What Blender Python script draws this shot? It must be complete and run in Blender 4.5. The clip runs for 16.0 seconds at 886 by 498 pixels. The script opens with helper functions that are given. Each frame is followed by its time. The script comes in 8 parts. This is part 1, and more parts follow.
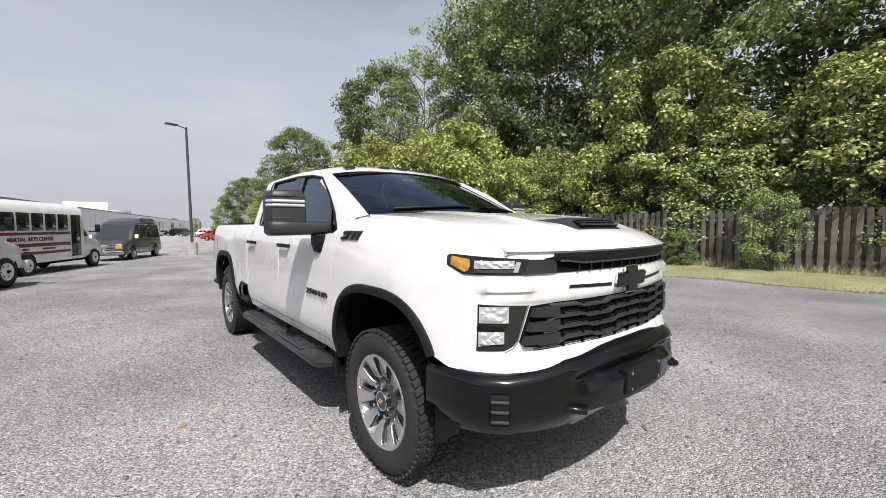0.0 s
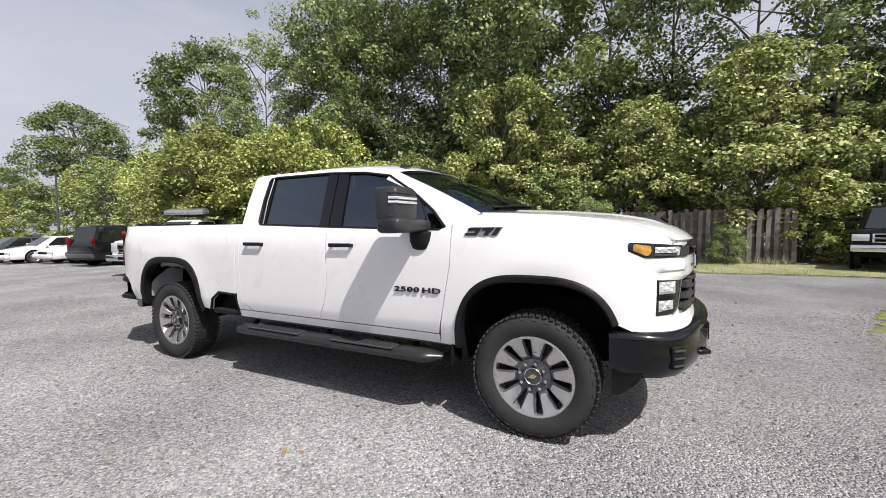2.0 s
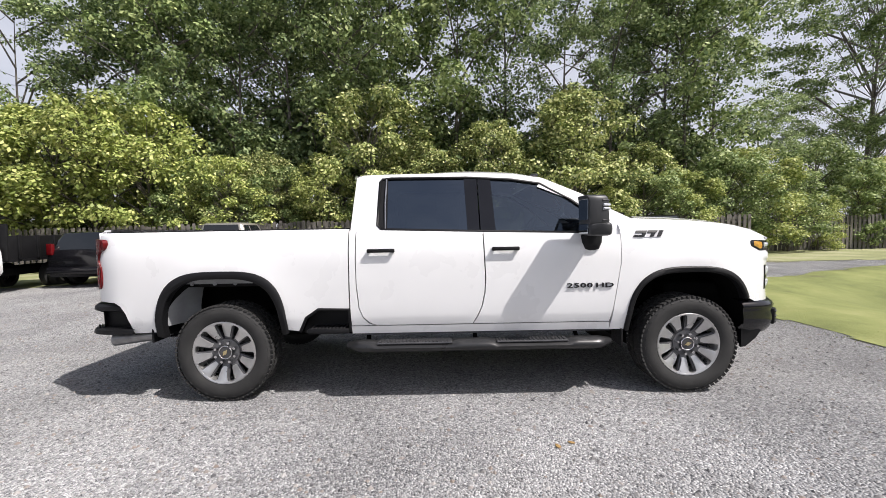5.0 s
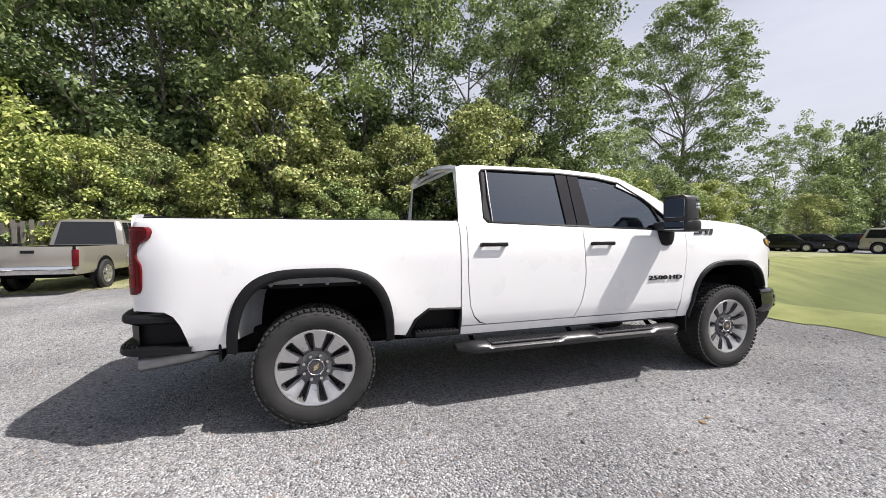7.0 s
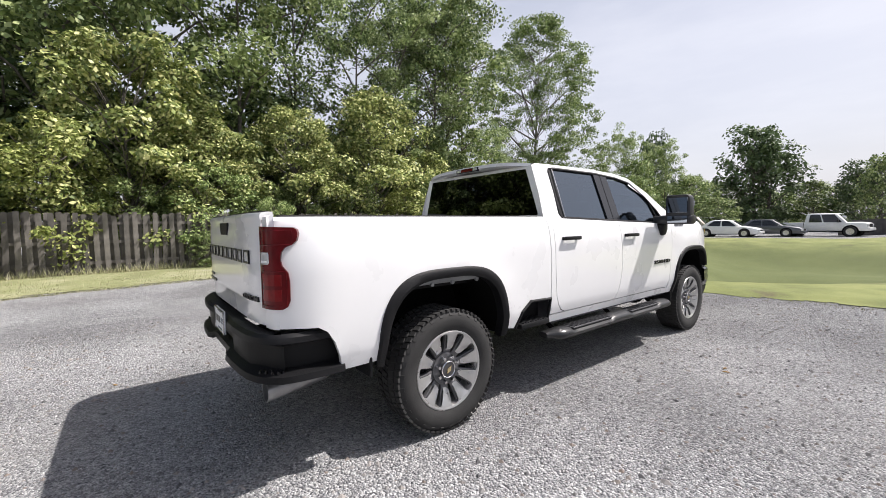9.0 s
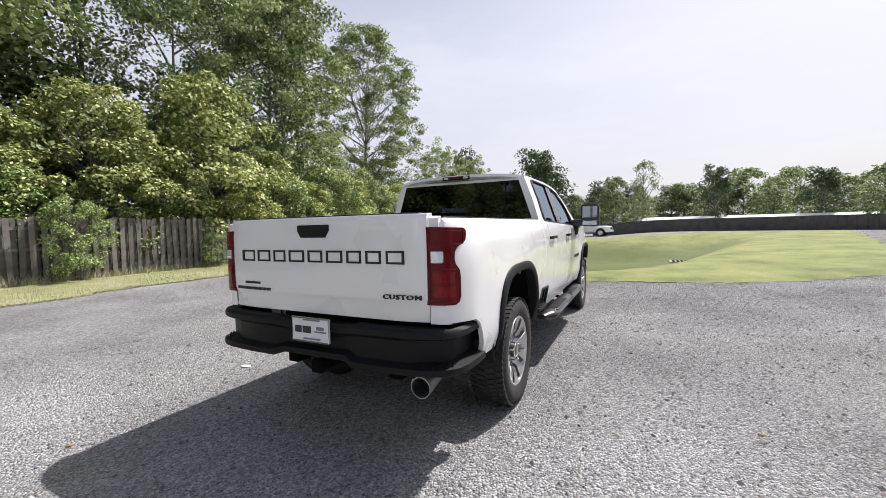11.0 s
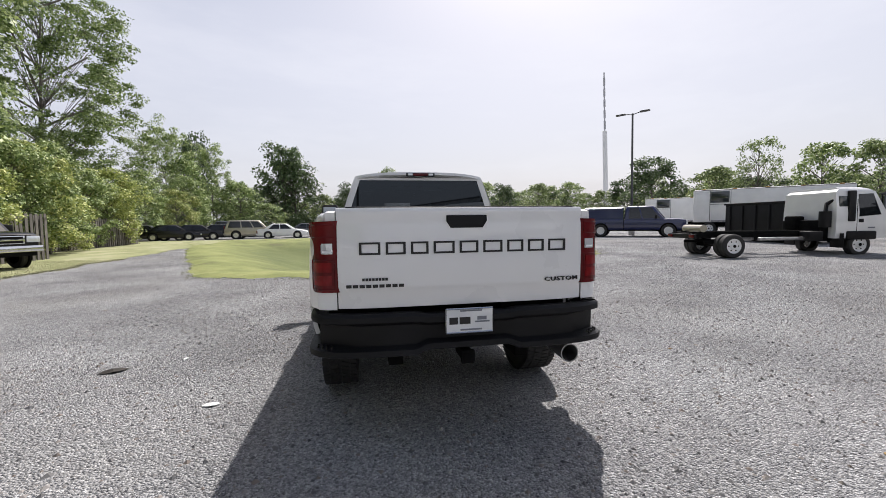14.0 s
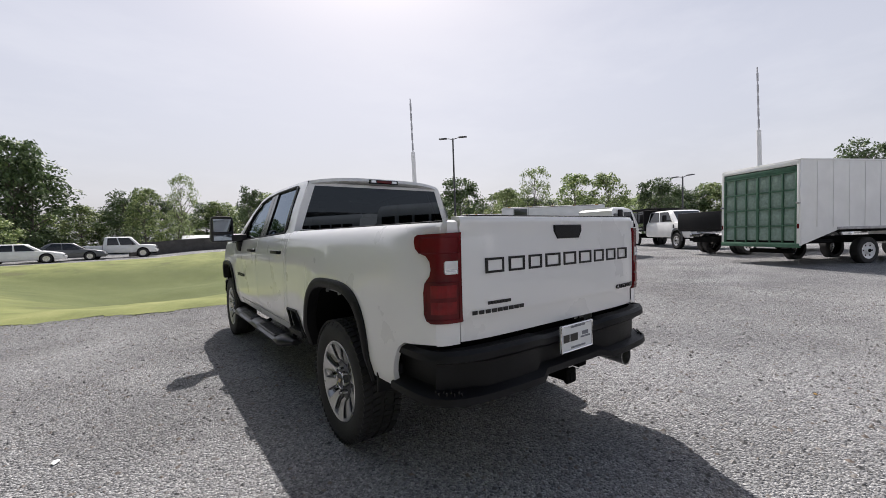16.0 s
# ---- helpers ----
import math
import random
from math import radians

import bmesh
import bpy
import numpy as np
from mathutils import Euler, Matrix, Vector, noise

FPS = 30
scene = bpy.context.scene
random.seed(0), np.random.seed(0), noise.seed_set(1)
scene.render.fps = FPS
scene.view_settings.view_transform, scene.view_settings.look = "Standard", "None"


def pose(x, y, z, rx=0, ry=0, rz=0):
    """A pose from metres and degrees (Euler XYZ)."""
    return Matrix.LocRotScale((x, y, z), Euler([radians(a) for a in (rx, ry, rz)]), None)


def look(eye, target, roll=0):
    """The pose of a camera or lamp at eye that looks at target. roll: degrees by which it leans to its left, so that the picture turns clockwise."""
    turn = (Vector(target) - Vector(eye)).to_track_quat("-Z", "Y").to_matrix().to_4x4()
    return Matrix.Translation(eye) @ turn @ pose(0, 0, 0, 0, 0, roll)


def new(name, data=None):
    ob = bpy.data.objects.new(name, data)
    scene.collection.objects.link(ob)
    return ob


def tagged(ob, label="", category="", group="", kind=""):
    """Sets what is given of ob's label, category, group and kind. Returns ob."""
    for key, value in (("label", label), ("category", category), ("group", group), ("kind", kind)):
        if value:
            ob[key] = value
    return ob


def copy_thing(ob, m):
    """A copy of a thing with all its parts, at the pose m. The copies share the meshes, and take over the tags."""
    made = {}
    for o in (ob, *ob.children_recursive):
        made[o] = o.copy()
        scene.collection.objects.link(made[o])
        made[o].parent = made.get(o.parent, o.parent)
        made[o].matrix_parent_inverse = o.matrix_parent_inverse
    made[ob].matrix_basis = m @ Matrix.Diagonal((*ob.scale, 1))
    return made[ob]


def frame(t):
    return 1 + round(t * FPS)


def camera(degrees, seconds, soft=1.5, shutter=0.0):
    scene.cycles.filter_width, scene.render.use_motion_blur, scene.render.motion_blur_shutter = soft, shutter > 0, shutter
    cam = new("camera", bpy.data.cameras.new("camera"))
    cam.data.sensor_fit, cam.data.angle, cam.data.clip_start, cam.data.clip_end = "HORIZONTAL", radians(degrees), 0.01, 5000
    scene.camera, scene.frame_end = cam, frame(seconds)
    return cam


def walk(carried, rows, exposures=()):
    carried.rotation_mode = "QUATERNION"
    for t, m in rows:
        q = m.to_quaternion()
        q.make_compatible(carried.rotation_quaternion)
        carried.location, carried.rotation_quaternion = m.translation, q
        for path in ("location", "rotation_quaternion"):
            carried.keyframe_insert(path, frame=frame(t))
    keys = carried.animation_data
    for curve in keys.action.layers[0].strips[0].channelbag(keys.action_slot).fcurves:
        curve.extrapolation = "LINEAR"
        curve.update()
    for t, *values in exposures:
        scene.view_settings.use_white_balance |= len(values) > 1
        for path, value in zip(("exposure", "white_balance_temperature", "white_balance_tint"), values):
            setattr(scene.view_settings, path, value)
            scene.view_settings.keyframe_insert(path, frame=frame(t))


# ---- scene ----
cam = camera(95.8, 16.0, soft=0.8)
PATH = [
    (0, (-2.15, -2.019, 1.453), (-0.888, -0.471, 1.34), -0.2),
    (0.5, (-2.504, -1.641, 1.446), (-1.072, -0.251, 1.315), -0.1),
    (1, (-2.909, -1.343, 1.434), (-1.333, -0.117, 1.311), -0.0),
    (1.5, (-3.241, -0.984, 1.423), (-1.548, 0.074, 1.315), -0.1),
    (2, (-3.588, -0.656, 1.425), (-1.805, 0.244, 1.32), -0.6),
    (2.5, (-3.87, -0.282, 1.43), (-2.018, 0.467, 1.333), -0.9),
    (3, (-4.105, 0.159, 1.453), (-2.203, 0.771, 1.353), -1.0),
    (3.5, (-4.297, 0.63, 1.466), (-2.354, 1.093, 1.367), -1.0),
    (4, (-4.411, 1.146, 1.482), (-2.438, 1.463, 1.401), -1.1),
    (4.2, (-4.463, 1.345, 1.484), (-2.481, 1.598, 1.402), -1.2),
    (6.3, (-4.213, 3.403, 1.38), (-2.257, 2.994, 1.312), -0.6),
    (6.5, (-4.159, 3.591, 1.376), (-2.215, 3.124, 1.317), -0.7),
    (7, (-3.955, 4.058, 1.362), (-2.057, 3.433, 1.297), -0.2),
    (7.5, (-3.785, 4.544, 1.378), (-1.947, 3.759, 1.293), 0.3),
    (8, (-3.596, 4.968, 1.397), (-1.838, 4.021, 1.293), 0.5),
    (8.2, (-3.499, 5.122, 1.402), (-1.773, 4.116, 1.304), 0.2),
    (10.3, (-2.341, 6.669, 1.453), (-1.172, 5.052, 1.312), -1.1),
    (10.5, (-2.204, 6.806, 1.453), (-1.123, 5.128, 1.331), -1.1),
    (11, (-1.869, 7.136, 1.432), (-0.986, 5.345, 1.321), -1.3),
    (11.5, (-1.519, 7.386, 1.412), (-0.823, 5.514, 1.311), -1.3),
    (12, (-1.097, 7.641, 1.415), (-0.588, 5.711, 1.284), -1.5),
    (12.5, (-0.664, 7.806, 1.417), (-0.358, 5.834, 1.275), -1.5),
    (13, (-0.217, 7.857, 1.419), (-0.117, 5.865, 1.273), -1.3),
    (13.5, (0.205, 7.858, 1.412), (0.081, 5.867, 1.271), -1.0),
    (14, (0.61, 7.681, 1.419), (0.248, 5.718, 1.284), -0.7),
    (14.5, (0.983, 7.496, 1.428), (0.385, 5.591, 1.299), -0.5),
    (15, (1.32, 7.203, 1.434), (0.501, 5.382, 1.319), -0.6),
    (15.5, (1.704, 6.975, 1.437), (0.681, 5.259, 1.335), -0.9),
    (16, (2.04, 6.677, 1.429), (0.838, 5.081, 1.351), -1.5),
]
walk(cam, [(t, look(eye, target, roll)) for t, eye, target, roll in PATH], ((0.0, 0.25, 6350, 14), (4.0, 0.4, 6350, 14), (11.0, 0.57, 6350, 14), (13.0, 0.51, 6350, 14), (14.5, 0.4, 6350, 14), (16.0, 0.32, 6350, 14)))

# ---------- light ----------
SUN_DIR = Vector((-0.34, -0.65, 1.0)).normalized()
world = bpy.data.worlds.new("hazy_sky")
scene.world = world
world.use_nodes = True
wn = world.node_tree.nodes
wl = world.node_tree.links
wn.clear()
sky = wn.new("ShaderNodeTexSky")
sky.sky_type = "NISHITA"
sky.sun_disc = False
sky.sun_elevation = math.asin(SUN_DIR.z)
sky.sun_rotation = math.atan2(SUN_DIR.x, SUN_DIR.y)
sky.air_density, sky.dust_density, sky.ozone_density = 1.2, 4.0, 1.5
haze = wn.new("ShaderNodeMix")
haze.data_type = "RGBA"
haze.inputs["B"].default_value = (9.1, 9.2, 9.75, 1)
bg = wn.new("ShaderNodeBackground")
bg.inputs["Strength"].default_value = 0.073
wout = wn.new("ShaderNodeOutputWorld")
wl.new(sky.outputs["Color"], haze.inputs["A"])
# the haze lies thick at the horizon and thins toward the zenith
way = wn.new("ShaderNodeTexCoord")
height = wn.new("ShaderNodeSeparateXYZ")
layer = wn.new("ShaderNodeMapRange")
layer.interpolation_type = "SMOOTHSTEP"
layer.inputs["From Min"].default_value, layer.inputs["From Max"].default_value = 0.30, 0.75
layer.inputs["To Min"].default_value, layer.inputs["To Max"].default_value = 0.62, 0.05
wl.new(way.outputs["Generated"], height.inputs["Vector"])
wl.new(height.outputs["Z"], layer.inputs["Value"])
wl.new(layer.outputs["Result"], haze.inputs["Factor"])
# thin wisps of high cloud
stretch = wn.new("ShaderNodeMapping")
stretch.inputs["Scale"].default_value = (1.6, 2.6, 7.0)
stretch.inputs["Rotation"].default_value = (0.2, 0.15, 0.5)
wisp = wn.new("ShaderNodeTexNoise")
wisp.inputs["Scale"].default_value, wisp.inputs["Detail"].default_value, wisp.inputs["Roughness"].default_value = 1.3, 7, 0.6
thin = wn.new("ShaderNodeMapRange")
thin.inputs["From Min"].default_value, thin.inputs["From Max"].default_value = 0.45, 0.8
thin.inputs["To Min"].default_value, thin.inputs["To Max"].default_value = 0.0, 0.3
cloud = wn.new("ShaderNodeMix")
cloud.data_type = "RGBA"
cloud.inputs["B"].default_value = (10.4, 10.5, 10.7, 1)
wl.new(way.outputs["Generated"], stretch.inputs["Vector"])
wl.new(stretch.outputs["Vector"], wisp.inputs["Vector"])
wl.new(wisp.outputs["Fac"], thin.inputs["Value"])
wl.new(thin.outputs["Result"], cloud.inputs["Factor"])
wl.new(haze.outputs["Result"], cloud.inputs["A"])
wl.new(cloud.outputs["Result"], bg.inputs["Color"])
wl.new(bg.outputs["Background"], wout.inputs["Surface"])
sun_data = bpy.data.lights.new("sun", "SUN")
sun_data.energy, sun_data.angle, sun_data.color = 4.55, radians(0.6), (1.0, 0.96, 0.89)
sun = new("sun", sun_data)
sun.matrix_world = look(SUN_DIR * 60, (0, 0, 0))


# ---------- materials ----------
def mat(name, color, rough=0.5, metal=0.0, vary=0.0, scale=8.0, bump=0.0, bump_scale=60.0, coat=0.0, spec=0.5, dirt=None, island=False):
    m = bpy.data.materials.new(name)
    m.use_nodes = True
    n, l = m.node_tree.nodes, m.node_tree.links
    b = n["Principled BSDF"]
    b.inputs["Base Color"].default_value = (*color, 1)
    b.inputs["Roughness"].default_value = rough
    b.inputs["Metallic"].default_value = metal
    b.inputs["Coat Weight"].default_value = coat
    b.inputs["Coat Roughness"].default_value = 0.05
    b.inputs["Specular IOR Level"].default_value = spec
    tc = n.new("ShaderNodeTexCoord")
    if vary > 0 or dirt:
        big = n.new("ShaderNodeTexNoise")
        big.inputs["Scale"].default_value, big.inputs["Detail"].default_value = scale, 6
        l.new(tc.outputs["Object"], big.inputs["Vector"])
        ramp = n.new("ShaderNodeValToRGB")
        ramp.color_ramp.elements[0].position, ramp.color_ramp.elements[1].position = 0.3, 0.72
        lo = tuple(c * (1 - vary) for c in color) if not dirt else dirt
        hi = tuple(min(1, c * (1 + vary)) for c in color)
        ramp.color_ramp.elements[0].color, ramp.color_ramp.elements[1].color = (*lo, 1), (*hi, 1)
        l.new(big.outputs["Fac"], ramp.inputs["Fac"])
        src = ramp.outputs["Color"]
        if island:
            info = n.new("ShaderNodeObjectInfo")
            hsv = n.new("ShaderNodeHueSaturation")
            mr = n.new("ShaderNodeMapRange")
            mr.inputs["To Min"].default_value, mr.inputs["To Max"].default_value = 0.7, 1.3
            l.new(info.outputs["Random"], mr.inputs["Value"])
            l.new(mr.outputs["Result"], hsv.inputs["Value"])
            l.new(src, hsv.inputs["Color"])
            src = hsv.outputs["Color"]
        l.new(src, b.inputs["Base Color"])
        rr = n.new("ShaderNodeMapRange")
        rr.inputs["To Min"].default_value, rr.inputs["To Max"].default_value = max(0.02, rough - 0.08), min(1, rough + 0.1)
        l.new(big.outputs["Fac"], rr.inputs["Value"])
        l.new(rr.outputs["Result"], b.inputs["Roughness"])
    if bump > 0:
        fine = n.new("ShaderNodeTexNoise")
        fine.inputs["Scale"].default_value, fine.inputs["Detail"].default_value = bump_scale, 5
        l.new(tc.outputs["Object"], fine.inputs["Vector"])
        bp = n.new("ShaderNodeBump")
        bp.inputs["Strength"].default_value, bp.inputs["Distance"].default_value = bump, 0.01
        l.new(fine.outputs["Fac"], bp.inputs["Height"])
        l.new(bp.outputs["Normal"], b.inputs["Normal"])
    return m


def glass(name, tint, alpha_mix, rough=0.0):
    """Tinted automotive glass: a clear reflecting sheet that lets part of the light through."""
    m = bpy.data.materials.new(name)
    m.use_nodes = True
    n, l = m.node_tree.nodes, m.node_tree.links
    n.clear()
    tr = n.new("ShaderNodeBsdfTransparent")
    tr.inputs["Color"].default_value = (*tint, 1)
    gl = n.new("ShaderNodeBsdfGlossy")
    gl.inputs["Color"].default_value = (0.74, 0.86, 1.0, 1)
    gl.inputs["Roughness"].default_value = 0.01 + rough
    fr = n.new("ShaderNodeFresnel")
    fr.inputs["IOR"].default_value = alpha_mix
    mx = n.new("ShaderNodeMixShader")
    out = n.new("ShaderNodeOutputMaterial")
    l.new(fr.outputs["Fac"], mx.inputs["Fac"])
    l.new(tr.outputs["BSDF"], mx.inputs[1])
    l.new(gl.outputs["BSDF"], mx.inputs[2])
    l.new(mx.outputs["Shader"], out.inputs["Surface"])
    return m


WHITE = mat("white_car_paint", (0.83, 0.83, 0.83), 0.28, coat=1.0, vary=0.012, scale=3)
BLACKPL = mat("black_textured_plastic", (0.009, 0.009, 0.010), 0.5, spec=0.22, bump=0.15, bump_scale=400, vary=0.25, scale=5)
GREYPL = mat("charcoal_plastic", (0.03, 0.03, 0.032), 0.4, spec=0.35, vary=0.2, scale=6)
GLOSSBLK = mat("gloss_black_paint", (0.006, 0.006, 0.008), 0.16, coat=0.25, spec=0.35, vary=0.2, scale=4)
DARK = mat("dark_underbody", (0.006, 0.006, 0.006), 0.9, spec=0.1, vary=0.4, scale=6)
LINER = mat("grey_wheel_liner", (0.32, 0.33, 0.34), 0.65, vary=0.25, scale=4)
RUBBER = mat("tyre_rubber", (0.025, 0.0245, 0.024), 0.78, vary=0.3, scale=9, bump=0.2, bump_scale=120)
ALU = mat("machined_aluminium", (0.62, 0.61, 0.6), 0.28, metal=0.9, vary=0.06, scale=20)
DARKALU = mat("dark_grey_wheel_paint", (0.1, 0.1, 0.105), 0.35, metal=0.6, vary=0.1, scale=14)
POCKET = mat("black_wheel_pockets", (0.035, 0.035, 0.037), 0.4, metal=0.3)
FACE = mat("bright_machined_faces", (0.62, 0.615, 0.61), 0.3, metal=0.85, vary=0.05, scale=30)
CHROME = mat("chrome", (0.75, 0.75, 0.76), 0.09, metal=1.0)
MIRRORG = mat("tinted_mirror_glass", (0.3, 0.33, 0.36), 0.03, metal=1.0)
STEEL = mat("worn_steel", (0.36, 0.36, 0.37), 0.4, metal=0.9, vary=0.3, scale=7)
REDLENS = mat("red_lens", (0.11, 0.004, 0.006), 0.2, coat=0.0, spec=0.3, vary=0.35, scale=9)
AMBER = mat("amber_lens", (0.55, 0.29, 0.05), 0.12, coat=1.0, vary=0.3, scale=40)
CLEARL = mat("clear_lamp_reflector", (0.8, 0.82, 0.85), 0.22, metal=0.6)
LAMPBLK = mat("smoked_lamp_housing", (0.022, 0.023, 0.026), 0.1, coat=0.2, spec=0.4)
LETTER = mat("black_lettering", (0.008, 0.008, 0.009), 0.3)
PLATEW = mat("white_plate", (0.78, 0.79, 0.8), 0.35, vary=0.04)
GREYBAR = mat("grey_print", (0.18, 0.19, 0.22), 0.5)
SEAT = mat("grey_cloth_seat", (0.09, 0.09, 0.1), 0.85, vary=0.2, scale=20)
GLASS_F = glass("front_glass", (0.3, 0.34, 0.34), 2.2)
GLASS_S = glass("side_glass", (0.32, 0.365, 0.375), 2.2)
GLASS_P = glass("privacy_glass", (0.05, 0.056, 0.066), 2.3)
GLASS_R = glass("rear_cab_glass", (0.015, 0.017, 0.02), 1.55)
HUBGREY = mat("dark_grey_wheel_centre", (0.13, 0.13, 0.135), 0.38, metal=0.5, vary=0.12, scale=14)
GOLD = mat("pale_gold_emblem", (0.72, 0.6, 0.36), 0.25, metal=0.9)
STEPBAR = mat("satin_black_step_bar", (0.02, 0.02, 0.021), 0.3, spec=0.5, vary=0.15, scale=6)
MIRRORPL = mat("dark_grey_mirror_plastic", (0.03, 0.031, 0.033), 0.42, spec=0.4, vary=0.12, scale=8)
REDCELL = mat("bright_red_lens_cell", (0.19, 0.006, 0.008), 0.15, coat=0.0, spec=0.35, vary=0.25, scale=22)
PAPER = mat("white_paper_tag", (0.75, 0.76, 0.74), 0.6)


# ---------- building helpers ----------
def part(name, bm, material, parent=None, label="", smooth=None):
    me = bpy.data.meshes.new(name)
    bm.normal_update()
    if smooth is not None:
        for f in bm.faces:
            f.smooth = True
        for e in bm.edges:
            if len(e.link_faces) == 2 and e.calc_face_angle(0) > radians(smooth):
                e.smooth = False
    bm.to_mesh(me)
    bm.free()
    for m in material if isinstance(material, (list, tuple)) else [material]:
        me.materials.append(m)
    ob = new(name, me)
    ob.parent = parent
    if label:
        ob["label"] = label
    return ob


def thing(name, label, category, m=None, group="", kind=""):
    ob = new(name)
    ob.empty_display_size = 0.3
    if m is not None:
        ob.matrix_world = m
    return tagged(ob, label, category, group, kind)


def box(bm, c, s, bevel=0.0, m=None, seg=2):
    r = bmesh.ops.create_cube(bm, size=1.0)
    vs = r["verts"]
    for v in vs:
        v.co = Vector((c[0] + v.co.x * s[0], c[1] + v.co.y * s[1], c[2] + v.co.z * s[2]))
    if bevel > 0:
        es = list({e for v in vs for e in v.link_edges})
        r = bmesh.ops.bevel(bm, geom=es, offset=bevel, segments=seg, profile=0.5, affect="EDGES")
        vs = list({v for f in r["faces"] for v in f.verts})
    if m is not None:
        for v in vs:
            v.co = m @ v.co
    return vs


def cyl(bm, p0, p1, r0, r1=None, seg=20, caps=True):
    p0, p1 = Vector(p0), Vector(p1)
    r1 = r0 if r1 is None else r1
    d = p1 - p0
    q = d.to_track_quat("Z", "Y").to_matrix().to_4x4()
    r = bmesh.ops.create_cone(bm, cap_ends=caps, segments=seg, radius1=r0, radius2=r1, depth=d.length,
                              matrix=Matrix.Translation((p0 + p1) / 2) @ q)
    return r["verts"]


def tube(bm, pts, r, seg=10, closed=False):
    pts = [Vector(p) for p in pts]
    rings = []
    for i, p in enumerate(pts):
        a = pts[i - 1] if i > 0 or closed else p
        b = pts[(i + 1) % len(pts)] if i < len(pts) - 1 or closed else p
        q = (b - a).to_track_quat("Z", "Y").to_matrix()
        rr = r[i] if isinstance(r, (list, tuple)) else r
        rings.append([bm.verts.new(p + q @ Vector((rr * math.cos(t), rr * math.sin(t), 0))) for t in [2 * math.pi * k / seg for k in range(seg)]])
    for i in range(len(rings) if closed else len(rings) - 1):
        a, b = rings[i], rings[(i + 1) % len(rings)]
        for k in range(seg):
            bm.faces.new((a[k], a[(k + 1) % seg], b[(k + 1) % seg], b[k]))
    if not closed:
        bm.faces.new(rings[0][::-1])
        bm.faces.new(rings[-1])


def loft(bm, rows, closed=False, cap=False):
    """Faces between rows of points, all of one length."""
    vs = [[bm.verts.new(p) for p in row] for row in rows]
    n = len(vs[0])
    for a, b in zip(vs, vs[1:]):
        for k in range(n if closed else n - 1):
            bm.faces.new((a[k], a[(k + 1) % n], b[(k + 1) % n], b[k]))
    if cap:
        bm.faces.new(vs[0][::-1])
        bm.faces.new(vs[-1])
    return vs


def prism(bm, outline, to3d, depth, bevel=0.0):
    """A flat outline pushed out by depth; to3d(u, v, w) places it."""
    a = [bm.verts.new(to3d(u, v, 0)) for u, v in outline]
    b = [bm.verts.new(to3d(u, v, depth)) for u, v in outline]
    n = len(a)
    fa = bm.faces.new(a[::-1])
    fb = bm.faces.new(b)
    for k in range(n):
        bm.faces.new((a[k], a[(k + 1) % n], b[(k + 1) % n], b[k]))
    if bevel > 0:
        bmesh.ops.recalc_face_normals(bm, faces=bm.faces)
        bmesh.ops.bevel(bm, geom=list(fb.edges), offset=bevel, segments=2, profile=0.5, affect="EDGES")
    return a + b


def sheet(bm, outline, cuts_u, cuts_v, to3d, thick=None, inward=None):
    """A panel from an outline in (u, v), cut along the given lines so that to3d can bend it."""
    vs = [bm.verts.new((u, v, 0)) for u, v in outline]
    bm.faces.new(vs)
    for c in cuts_u:
        bmesh.ops.bisect_plane(bm, geom=bm.verts[:] + bm.edges[:] + bm.faces[:], plane_co=(c, 0, 0), plane_no=(1, 0, 0))
    for c in cuts_v:
        bmesh.ops.bisect_plane(bm, geom=bm.verts[:] + bm.edges[:] + bm.faces[:], plane_co=(0, c, 0), plane_no=(0, 1, 0))
    big = [f for f in bm.faces if len(f.verts) > 4]
    if big:
        bmesh.ops.triangulate(bm, faces=big)
    rim = [e for e in bm.edges if e.is_boundary]
    flat = {v: (v.co.x, v.co.y) for v in bm.verts}
    for v, (u, w) in flat.items():
        v.co = Vector(to3d(u, w))
    bmesh.ops.recalc_face_normals(bm, faces=bm.faces)
    if inward is not None:
        r = bmesh.ops.extrude_edge_only(bm, edges=rim)
        for v in r["geom"]:
            if isinstance(v, bmesh.types.BMVert):
                v.co += Vector(inward)


def lerp_table(table, x):
    if x <= table[0][0]:
        return table[0][1]
    for (a, fa), (b, fb) in zip(table, table[1:]):
        if x <= b:
            return fa + (fb - fa) * (x - a) / (b - a)
    return table[-1][1]


def smooth01(a, b, x):
    t = max(0.0, min(1.0, (x - a) / (b - a)))
    return t * t * (3 - 2 * t)


def frange(a, b, step):
    n = max(1, int(round((b - a) / step)))
    return [a + (b - a) * k / n for k in range(n + 1)]


def text_mesh(bm, words, size, m, depth=0.006, spread=1.0, bold=0.0, xscale=1.0):
    cu = bpy.data.curves.new("letters", "FONT")
    cu.body, cu.size, cu.extrude, cu.space_character, cu.offset = words, size, depth / 2, spread, bold
    cu.align_x, cu.align_y, cu.resolution_u = "CENTER", "CENTER", 2
    ob = bpy.data.objects.new("letters", cu)
    scene.collection.objects.link(ob)
    me = bpy.data.meshes.new_from_object(ob.evaluated_get(bpy.context.evaluated_depsgraph_get()))
    bpy.data.objects.remove(ob)
    bpy.data.curves.remove(cu)
    me.transform(m @ Matrix.Diagonal((xscale, 1, 1, 1)))
    bm.from_mesh(me)
    bpy.data.meshes.remove(me)


